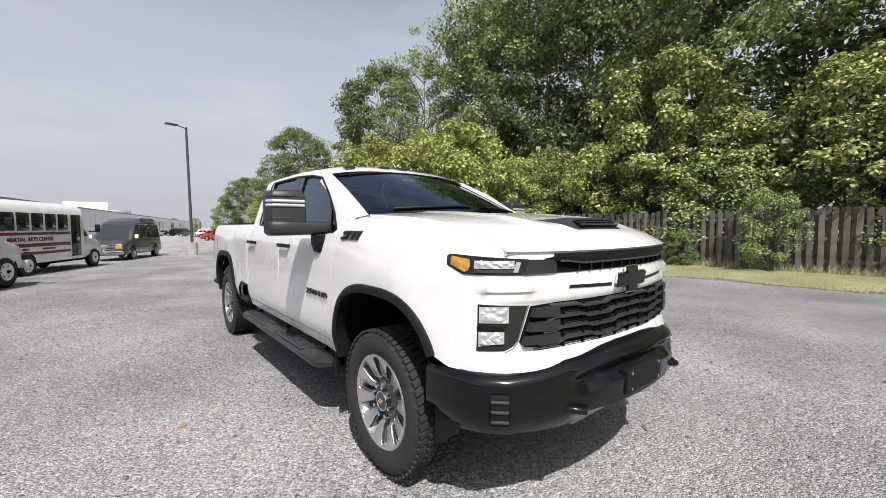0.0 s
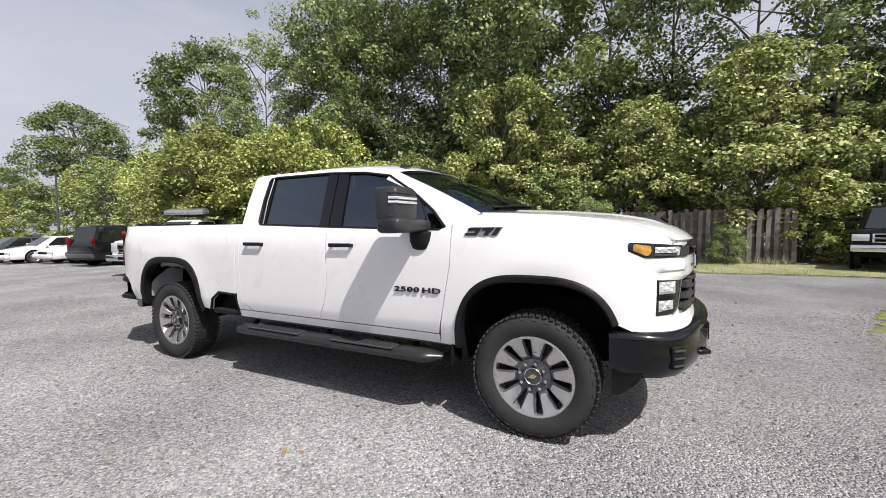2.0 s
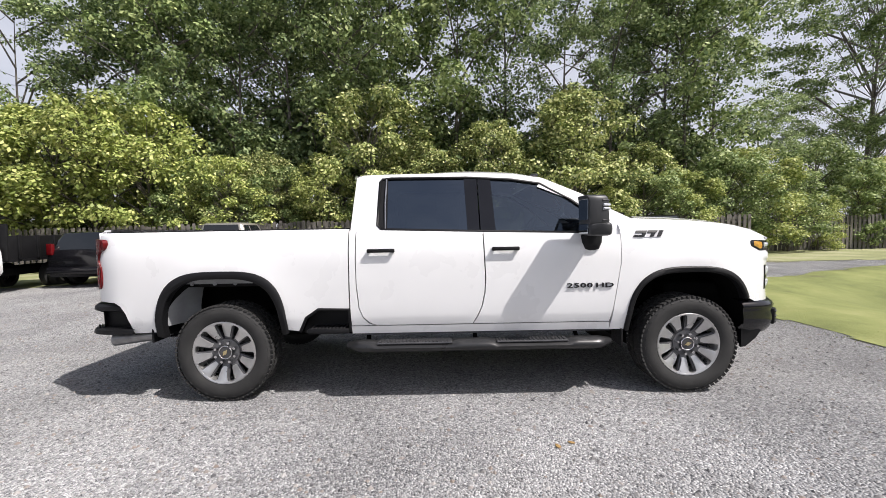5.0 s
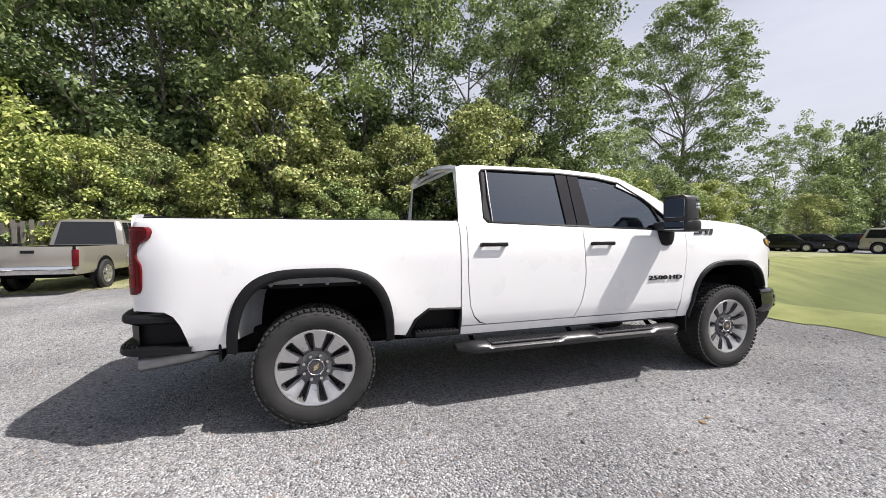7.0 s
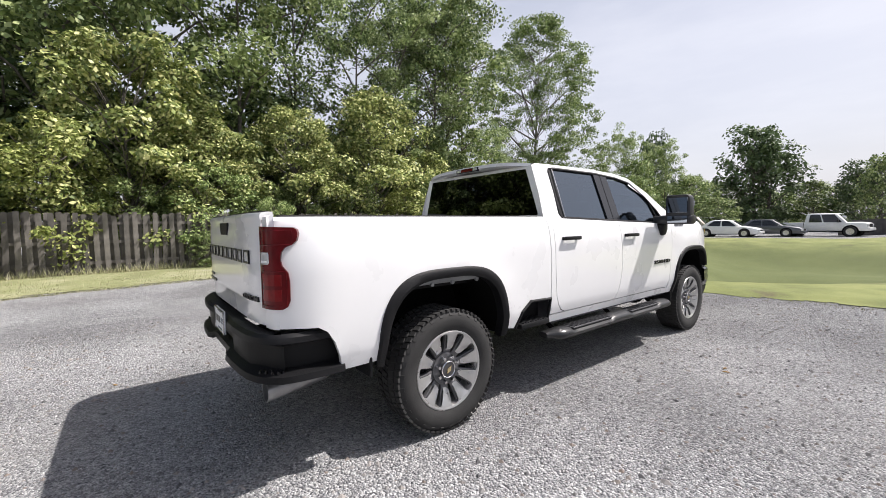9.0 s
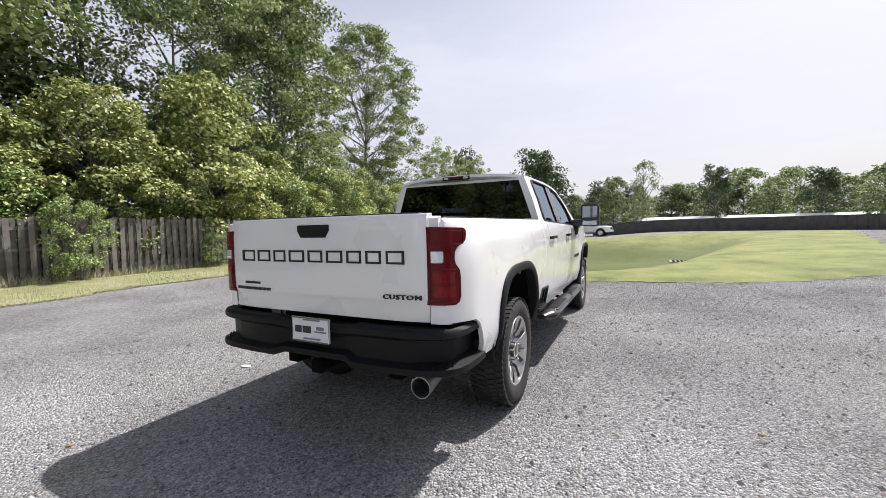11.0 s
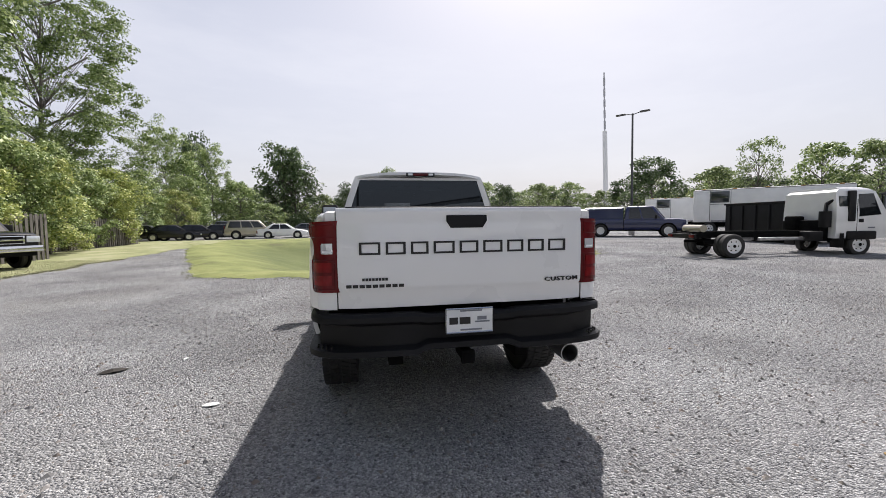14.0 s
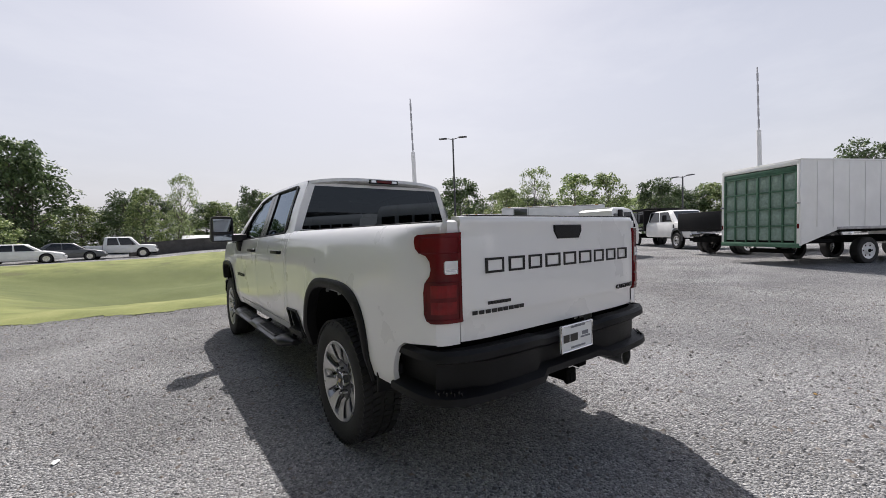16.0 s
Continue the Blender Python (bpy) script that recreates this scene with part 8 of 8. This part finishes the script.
# along the fence
pickup(place(*ahead(7.85, 10.3, 92, 2.75), 92), P_SILVER, "pewter grey older pickup backed out from the fence", L=5.5, W=1.95, cab_len=1.85, r=0.38, group="", splits=((0.1, 0.6), (0.66, 0.92)))
suv(place(*ahead(7.4, 12.95, 92, 2.2), 92), P_BLACK, "black crossover parked beside the fence", L=4.4, H=1.62, W=1.8)
work_truck(place(6.51, 14.96, 260, None, 0.92), "white work truck with a black dump body and rolled tarp", "dump")
suv(place(*ahead(5.2, 22.2, 82, 2.5), 82), P_BLACK, "large black suv with silver lower trim", L=5.0, H=1.86, W=1.95, trim=P_GREY)
suv(place(*ahead(6.1, 24.8, 80, 2.2), 80), P_BLACK, "black crossover parked beside the large suv", L=4.4, H=1.68, W=1.82)
sedan(place(*ahead(5.6, 26.8, 80, 2.3), 266), P_WHITE, "white sedan with its nose toward the lot")
sedan(place(*ahead(4.8, 29.4, 80, 2.3), 266), P_WHITE, "white sedan beside another white sedan")
sedan(place(*ahead(4.0, 32.0, 80, 2.3), 266), P_GREY, "dark grey sedan among parked cars")
pickup(place(*ahead(11.75, -6.9, 293, -2.6), 293), P_BLACK, "old black pickup with chrome grille and bumper by the fence", L=5.3, W=2.0, cab_len=1.6, r=0.42, hood=1.22, belt=1.22, H=1.92, zb=0.55, splits=((0.12, 0.88),), group="")
# back lot, beyond the tail of the white pickup
row = ((10.0, 33, "sedan", P_RED, "red sedan in the back lot"), (12.6, 34, "van", P_WHITE, "white cargo van in the back lot"), (15.2, 34, "suv", P_WHITE, "white suv in the back lot"), (17.0, 33, "sedan", P_SILVER, "silver sedan in the back lot"),
       (18.9, 31, "suv", P_BLACK, "black suv in the back lot"), (8.3, 48, "sedan", P_WHITE, "white sedan far in the back lot"), (6.9, 50, "sedan", P_GREY, "grey sedan far in the back lot"), (5.6, 52, "suv", P_BLACK, "black suv far in the back lot"), (4.4, 54, "sedan", P_SILVER, "silver sedan far in the back lot"), (3.4, 56, "sedan", P_WHITE, "white sedan by the building"), (9.2, 40, "sedan", P_RED, "red sedan far in the back lot"))
for az, r, kind, col, lab in row:
    x, y = -2.15 + 2.15 * r * math.sin(radians(az)), -2.02 + 2.15 * r * math.cos(radians(az))
    m = place(x, y, az - 62)
    if kind == "sedan":
        sedan(m, col, lab, group="cars in the back lot")
    elif kind == "suv":
        suv(m, col, lab, group="cars in the back lot")
    else:
        passenger_van(m, col, lab)
shuttle_bus(place(-4.7, 18.13, 24.6, None, 0.88), "white shuttle bus with maroon stripes and lettering")
shuttle_bus(place(-6.1, 10.7, 24, None, 0.88), "white shuttle bus with its nose toward the lot")
passenger_van(place(-1.75, 25.55, 202, None, 0.86), P_GREY, "dark grey conversion van with raised roof")
# far lot beyond the hollow
pickup(place(-16.35, -15.75, 306), P_BLUE, "navy blue extended-cab pickup with a bed cap", L=5.8, W=2.0, cab_len=2.2, r=0.39, H=1.92, cap=True, bumper=P_BLUE, grille=P_BLUE, wb=3.85, group="", rim=P_WHITE)
cabover(place(-10.8, -3.95, 278.5, None, 0.93), "white cab-over truck chassis without a body")
van_body(place(-24.6, -14.0, 138, None, 1.03), "white box-bodied truck with a side window and roof trim", 7.6)
van_body(place(-27.0, -24.3, 130), "white box-bodied truck parked further back", 5.2)
work_truck(place(-23.0, -4.3, 37), "white crew-cab truck with a black rack body", "rack", crew=True, L=7.4)
box_truck(place(-13.2, 2.65, 297), "white box truck with a green mesh rear gate")
work_truck(place(-19.4, 1.2, 297), "black dump-bodied work truck beside the box truck", "dump", L=6.4)
t_bin = thing("dumpster", "black steel open-top container beside the chassis truck", "container", place(-18.5, -8.1, 357, 0.18, 1.08))
solid("bin_body", t_bin, BLACKPL, ((0, 0, 0.98), (1.9, 3.5, 1.6)), bevel=0.03)
for k in range(6):
    solid("bin_rib", t_bin, BLACKPL, ((-0.97, -1.5 + 0.6 * k, 0.98), (0.06, 0.08, 1.45)), bevel=0.01)
    solid("bin_rib", t_bin, BLACKPL, ((0.97, -1.5 + 0.6 * k, 0.98), (0.06, 0.08, 1.45)), bevel=0.01)
solid("bin_rim", t_bin, BLACKPL, ((0, 0, 1.8), (2.02, 3.6, 0.08)), bevel=0.02)
for az, r, kind, col, lab in ((157.0, 44, "sedan", P_BLACK, "black sedan across the grass hollow"), (159.6, 44, "sedan", P_BLACK, "black sedan under the far trees"), (162.6, 44, "sedan", P_BLACK, "black sedan with a bright windshield"), (165.9, 43.5, "suv", P_TAN, "tan suv across the grass hollow"),
                              (169.6, 43, "sedan", P_WHITE, "white sedan across the grass hollow"), (173.0, 45, "sedan", P_GREY, "dark blue-grey sedan across the hollow"), (164.0, 51, "suv", P_GREY, "grey suv behind the far row"), (167.4, 51, "suv", P_WHITE, "white suv behind the far row"), (154.5, 45, "sedan", P_GREY, "dark sedan at the end of the far row")):
    x, y = 1.32 + r * math.sin(radians(az)), 7.2 + r * math.cos(radians(az))
    m = place(x, y, az + 96)
    (sedan if kind == "sedan" else suv)(m, col, lab)
pickup(place(1.3 + 47 * math.sin(radians(177)), 7.2 + 47 * math.cos(radians(177)), 274), P_WHITE, "white pickup across the grass hollow", L=5.7, cab_len=2.5, bumper=P_WHITE, group="cars parked across the lot")


# ---------- lamp posts, masts, building, far fence ----------
POSTM = mat("grey_painted_steel", (0.085, 0.085, 0.09), 0.5, metal=0.4, vary=0.15, scale=3)
CONC = mat("rough_concrete", (0.4, 0.39, 0.37), 0.9, vary=0.2, scale=6, bump=0.3)
MASTG = mat("pale_grey_antenna", (0.4, 0.4, 0.42), 0.6)
MASTW = mat("white_mast_paint", (0.7, 0.7, 0.7), 0.5, vary=0.05)
WALLM = mat("pale_grey_metal_siding", (0.66, 0.67, 0.68), 0.55, vary=0.06, scale=0.6)
ROOFM = mat("grey_roof_edge", (0.2, 0.21, 0.22), 0.6)
DARKWOOD = mat("dark_grey_boards", (0.075, 0.072, 0.07), 0.9, vary=0.3, scale=2)


def lamp_post(x, y, z, h, arms, label, lean=(0, 0), base=True, turn=0.0):
    t = thing("street_lamp", label, "street lamp", Matrix.Translation((x, y, z)) @ Matrix.Rotation(turn, 4, "Z") @ Matrix.Rotation(radians(lean[0]), 4, "X") @ Matrix.Rotation(radians(lean[1]), 4, "Y"), "lamp posts round the lot")
    if base:
        bm = bmesh.new()
        cyl(bm, (0, 0, -0.3), (0, 0, 0.75 if base == "tall" else 0.35), 0.28 if base == "tall" else 0.2, seg=20)
        part("concrete_base", bm, CONC, t, "pale concrete base", smooth=40)
    bm = bmesh.new()
    cyl(bm, (0, 0, 0.2), (0, 0, h), 0.085, 0.06, 12)
    part("pole", bm, POSTM, t, smooth=40)
    for s in arms:
        bm = bmesh.new()
        tube(bm, [(0, 0, h - 0.08), (s * 0.35, 0, h), (s * 0.5, 0, h + 0.02)], 0.03, 8)
        part("arm", bm, POSTM, t)
        solid("lamp_head", t, POSTM, ((s * 0.78, 0, h + 0.03), (0.62, 0.28, 0.09)), bevel=0.03)
    return t


lamp_post(1.35, 26.0, -0.2, 7.5, (-1,), "tall grey lamp post on a concrete base", (0, -0.8), "tall", turn=radians(20))
lamp_post(-17.4, -17.4, 0.33, 8.35, (-1, 1), "twin-headed grey lamp post in the far lot", (0.3, 0.6), True, turn=radians(-52))
lamp_post(12.4, 44.6, -0.4, 6.9, (-1,), "grey lamp post in front of the trees")
lamp_post(-36.4, -8.9, 0.6, 5.3, (-1, 1), "small twin-headed lamp post far across the lot", turn=radians(70))


def mast(x, y, z, h, r, label, lean):
    t = thing("radio_mast", label, "mast", Matrix.Translation((x, y, z)) @ Matrix.Rotation(radians(lean[0]), 4, "X") @ Matrix.Rotation(radians(lean[1]), 4, "Y"), "radio masts")
    bm = bmesh.new()
    cyl(bm, (0, 0, 0), (0, 0, h * 0.62), r * 1.15, r, 16)
    part("pole", bm, MASTW, t, smooth=40)
    bm = bmesh.new()
    cyl(bm, (0, 0, h * 0.62), (0, 0, h), r * 0.3, r * 0.3, 10)
    for k in range(5):
        for a in (0, 2.1, 4.2):
            zz = h * (0.66 + 0.07 * k)
            box(bm, (math.cos(a) * r * 0.35, math.sin(a) * r * 0.35, zz), (r * 0.22, r * 0.22, h * 0.05), 0)
    part("antenna_section", bm, MASTG, t)


mast(-66.1, -96.6, 0, 42.7, 0.62, "tall white monopole mast with a slim antenna section", (1.2, 1.0))
mast(-105.0, -21.0, 0, 35.0, 0.42, "tall white mast far across the lot", (1.0, 1.5))

# long building
bld = thing("warehouse", "long pale grey metal-sided warehouse behind the buses", "building")


def wall_pt(f, z, out=0.0):
    a, b = Vector((-13.0, 46.0)), Vector((40.8, 315))
    d = (b - a).normalized()
    n = Vector((d.y, -d.x))
    p = a + (b - a) * f + n * out
    return (p.x, p.y, z)


bm = bmesh.new()
loft(bm, [[wall_pt(f / 40, z) for z in (-0.6, 4.4)] + [wall_pt(f / 40, 4.4, -30)] for f in range(41)])
loft(bm, [[wall_pt(1, z, -o) for z in (-0.6, 4.4)] for o in (0, 30)])
bmesh.ops.recalc_face_normals(bm, faces=bm.faces)
part("wall", bm, WALLM, bld)
bm = bmesh.new()
loft(bm, [[wall_pt(f / 20, z, 0.1) for z in (4.35, 4.55)] for f in range(21)])
part("roof_edge", bm, ROOFM, bld)
for k in range(36):
    bm = bmesh.new()
    loft(bm, [[wall_pt((k + 0.5) / 36, z, o) for o in (0.0, 0.06)] for z in (-0.5, 4.34)])
    part("siding_rib", bm, WALLM, bld)
for f in (0.36, 0.4, 0.5, 0.62):
    bm = bmesh.new()
    loft(bm, [[wall_pt(f + df, z, 0.12) for z in (-0.2, 3.2)] for df in (0, 0.035)])
    part("dock_door", bm, CARGLASS, bld, "dark dock door")
solid("roof_unit", bld, P_WHITE, (wall_pt(0.2, 5.2, -4), (6, 14, 1.6)), bevel=0.05)
solid("roof_vent", bld, STEEL, (wall_pt(0.29, 4.9, -4), (4, 14, 1.0)), bevel=0.2)

# long low shed behind the far fence
shed = thing("shed", "long low shed with a pale metal roof behind the far fence", "building", Matrix.Translation((-15.0, -53.6, -0.2)) @ Matrix.Rotation(radians(-6), 4, "Z"))
solid("wall", shed, WALLM, ((0, 0, 0.8), (25, 5.0, 1.6)), bevel=0.01)
bm = bmesh.new()
loft(bm, [[(x, y, z) for y, z in ((-2.8, 1.55), (0, 2.15), (2.8, 1.55), (2.8, 1.62), (0, 2.24), (-2.8, 1.62))] for x in (-12.8, 12.8)], closed=True, cap=True)
bmesh.ops.recalc_face_normals(bm, faces=bm.faces)
part("roof", bm, WALLM, shed, "pale metal roof")

# far dark fence beyond the hollow
ff = thing("far_fence", "dark board fence along the far edge of the lot", "fence")
for k in range(48):
    az = 176.5 + k * 0.72
    r = 50 - 0.02 * (az - 190) ** 2 * 0.2
    bm = bmesh.new()
    p = [(r * math.sin(radians(az + d)), 7.5 + r * math.cos(radians(az + d))) for d in (0, 0.725)]
    loft(bm, [[(q[0], q[1], ground_z(*q) - 0.2), (q[0], q[1], ground_z(*q) + 1.3)] for q in p])
    r2 = bmesh.ops.extrude_face_region(bm, geom=bm.faces[:])
    for v in r2["geom"]:
        if isinstance(v, bmesh.types.BMVert):
            v.co.y -= 0.06
    part("fence_panel", bm, DARKWOOD, ff)


# ---------- loose stones, grass edge, litter ----------
def stones(name, n, rng, area, size, label):
    pts = []
    while len(pts) < n:
        x, y = rng.uniform(area[0], area[1]), rng.uniform(area[2], area[3])
        if island_depth(x, y) > -0.1 or x > verge_edge(y) - 0.2:
            continue
        if -0.75 < x < 0.75 and -0.6 < y < 4.8:
            continue
        pts.append((x, y, surface_z(x, y)))
    base = np.array([(1, 0, 0), (-1, 0, 0), (0, 1, 0), (0, -1, 0), (0, 0, 1), (0, 0, -0.4)], float)
    tri = [(0, 2, 4), (2, 1, 4), (1, 3, 4), (3, 0, 4), (2, 0, 5), (1, 2, 5), (3, 1, 5), (0, 3, 5)]
    P = np.array(pts)
    s = size[0] + (size[1] - size[0]) * rng.random(n) ** 3
    a = rng.random(n) * 6.283
    v = np.repeat(base[None], n, 0) * (0.6 + 0.8 * rng.random((n, 6, 1))) * s[:, None, None]
    v[:, :, 2] *= 0.7
    x = v[:, :, 0] * np.cos(a)[:, None] - v[:, :, 1] * np.sin(a)[:, None]
    y = v[:, :, 0] * np.sin(a)[:, None] + v[:, :, 1] * np.cos(a)[:, None]
    v[:, :, 0], v[:, :, 1] = x, y
    v += P[:, None, :]
    verts = v.reshape(-1, 3)
    faces = (np.arange(n)[:, None, None] * 6 + np.array(tri)[None]).reshape(-1, 3)
    me = bpy.data.meshes.new(name)
    me.from_pydata(verts.tolist(), [], faces.tolist())
    me.materials.append(STONES)
    return tagged(new(name, me), label, "gravel", kind="stuff")


def island_random_material(name, stops, rough=0.85):
    m = bpy.data.materials.new(name)
    m.use_nodes = True
    n, l = m.node_tree.nodes, m.node_tree.links
    b = n["Principled BSDF"]
    b.inputs["Roughness"].default_value = rough
    b.inputs["Diffuse Roughness"].default_value = 0.35
    b.inputs["Specular IOR Level"].default_value = 0.3
    geo = n.new("ShaderNodeNewGeometry")
    ramp = n.new("ShaderNodeValToRGB")
    e = ramp.color_ramp.elements
    e[0].color, e[1].color = (*stops[0], 1), (*stops[-1], 1)
    for k, c in enumerate(stops[1:-1]):
        e.new((k + 1) / (len(stops) - 1)).color = (*c, 1)
    l.new(geo.outputs["Random Per Island"], ramp.inputs["Fac"])
    l.new(ramp.outputs["Color"], b.inputs["Base Color"])
    return m


STONES = island_random_material("mixed_grey_stones", [(0.09, 0.09, 0.095), (0.2, 0.195, 0.19), (0.3, 0.29, 0.28), (0.24, 0.2, 0.17), (0.4, 0.39, 0.375)])
rng2 = np.random.default_rng(4)
stones("loose_stones", 40000, rng2, (-8.5, 4.5, -3.6, 11.0), (0.005, 0.021), "small loose grey stones lying over the gravel lot")
stones("coarse_stones", 400, rng2, (-9, 5.5, -3.6, 11.5), (0.014, 0.034), "coarser broken stones scattered on the gravel lot")

FRESH = island_random_material("fresh_grass_blades", [(0.2, 0.22, 0.08), (0.26, 0.28, 0.1), (0.32, 0.33, 0.14), (0.38, 0.36, 0.2)])
TUFT = island_random_material("short_grass_blades", [(0.21, 0.22, 0.1), (0.31, 0.315, 0.16), (0.42, 0.405, 0.25), (0.52, 0.48, 0.34)])


def grass_blades(name, pts, rng, h, label, material=None):
    material = material or TUFT
    n = len(pts)
    P = np.array(pts)
    a = rng.random(n) * 6.283
    hh = h * (0.4 + 0.9 * rng.random(n))
    d = np.stack([np.cos(a), np.sin(a), np.zeros(n)], 1)
    lean = rng.normal(size=(n, 3)) * 0.45
    lean[:, 2] = 1
    lean /= np.linalg.norm(lean, axis=1)[:, None]
    w = 0.006 + 0.006 * rng.random(n)[:, None]
    v = np.stack([P - d * w, P + d * w, P + lean * hh[:, None]], 1).reshape(-1, 3)
    me = bpy.data.meshes.new(name)
    me.from_pydata(v.tolist(), [], np.arange(n * 3).reshape(-1, 3).tolist())
    me.materials.append(material)
    return tagged(new(name, me), label, "grass", kind="stuff")


pts = []
while len(pts) < 9000:
    x, y = rng2.uniform(-13, 9), -2.2 - 9 * rng2.random() ** 1.4
    d = island_depth(x, y)
    if -0.3 < d < 0.8 and (d > 0 or rng2.random() < 0.4):
        pts.append((x, y, surface_z(x, y)))
grass_blades("hollow_grass", pts, rng2, 0.02, "short yellow-green grass blades of the hollow", FRESH)
pts = []
while len(pts) < 30000:
    y = rng2.uniform(-11, 12)
    x = verge_edge(y) - 0.25 + 5.0 * rng2.random() ** 1.6
    if x < fence_x(y):
        pts.append((x, y, surface_z(x, y)))
grass_blades("verge_grass", pts, rng2, 0.05, "short dry grass blades of the verge")
pts = []
while len(pts) < 6000:
    y = rng2.uniform(-5, 24)
    x = fence_x(y) - 0.05 - 0.35 * rng2.random()
    pts.append((x, y, surface_z(x, y)))
grass_blades("fence_weeds", pts, rng2, 0.3, "taller weeds along the foot of the fence")

DRYLEAF = mat("dry_leaf", (0.32, 0.2, 0.07), 0.8, vary=0.3, scale=30)
DARKBARK = mat("dark_bark_scrap", (0.03, 0.026, 0.022), 0.9, vary=0.3, scale=20)


def litter(name, label, category, x, y, size, material, turn, group=""):
    bm = bmesh.new()
    out = [(-0.5, 0), (-0.3, 0.22), (0, 0.3), (0.25, 0.16), (0.5, 0.05), (0.28, -0.15), (0, -0.26), (-0.3, -0.2)]
    mid = bm.verts.new((0, 0, 0.12 * size))
    ring = [bm.verts.new((u * size, v * size, 0.03 * size * (k % 3))) for k, (u, v) in enumerate(out)]
    for k in range(8):
        bm.faces.new((mid, ring[k], ring[(k + 1) % 8]))
    r = bmesh.ops.extrude_face_region(bm, geom=bm.faces[:])
    for v in r["geom"]:
        if isinstance(v, bmesh.types.BMVert):
            v.co.z += 0.004
    bmesh.ops.recalc_face_normals(bm, faces=bm.faces)
    o = part(name, bm, material)
    o.matrix_world = pose(x, y, surface_z(x, y) + 0.004, 0, 0, turn)
    tagged(o, label, category, group)


for x, y, s, a in ((-1.825, 1.384, 0.06, 20), (-1.784, 1.281, 0.05, 70), (-2.6, 3.9, 0.05, 10), (-3.1, 2.2, 0.045, 130), (-2.4, 5.9, 0.05, 200), (-3.4, -0.4, 0.045, 80), (1.6, 5.9, 0.05, 40), (3.6, 4.6, 0.06, 160), (-1.5, 6.6, 0.045, 90)):
    litter("dry_leaf", "small curled yellow-brown leaf on the gravel", "leaf", x, y, s, DRYLEAF, a, "fallen leaves")
litter("bark_scrap", "dark curled scrap of bark on the gravel", "debris", 3.088, 3.35, 0.24, DARKBARK, 30)
litter("paper_scrap", "white crumpled paper scrap on the gravel", "litter", 1.865, 4.338, 0.13, PAPER, 10)
litter("paper_scrap", "small white paper scrap near the truck", "litter", 2.55, 3.1, 0.08, PAPER, 80)
# drain grate in the hollow
dg = thing("storm_drain", "dark storm drain opening in the grass hollow", "drain", pose(-3.6, -13.2, surface_z(-3.6, -13.2) + 0.02))
solid("frame", dg, CONC, ((0, 0, 0), (1.1, 0.9, 0.06)), bevel=0.01)
for k in range(6):
    solid("grate_bar", dg, DARK, ((-0.4 + 0.16 * k, 0, 0.04), (0.1, 0.7, 0.03)), bevel=0.004)
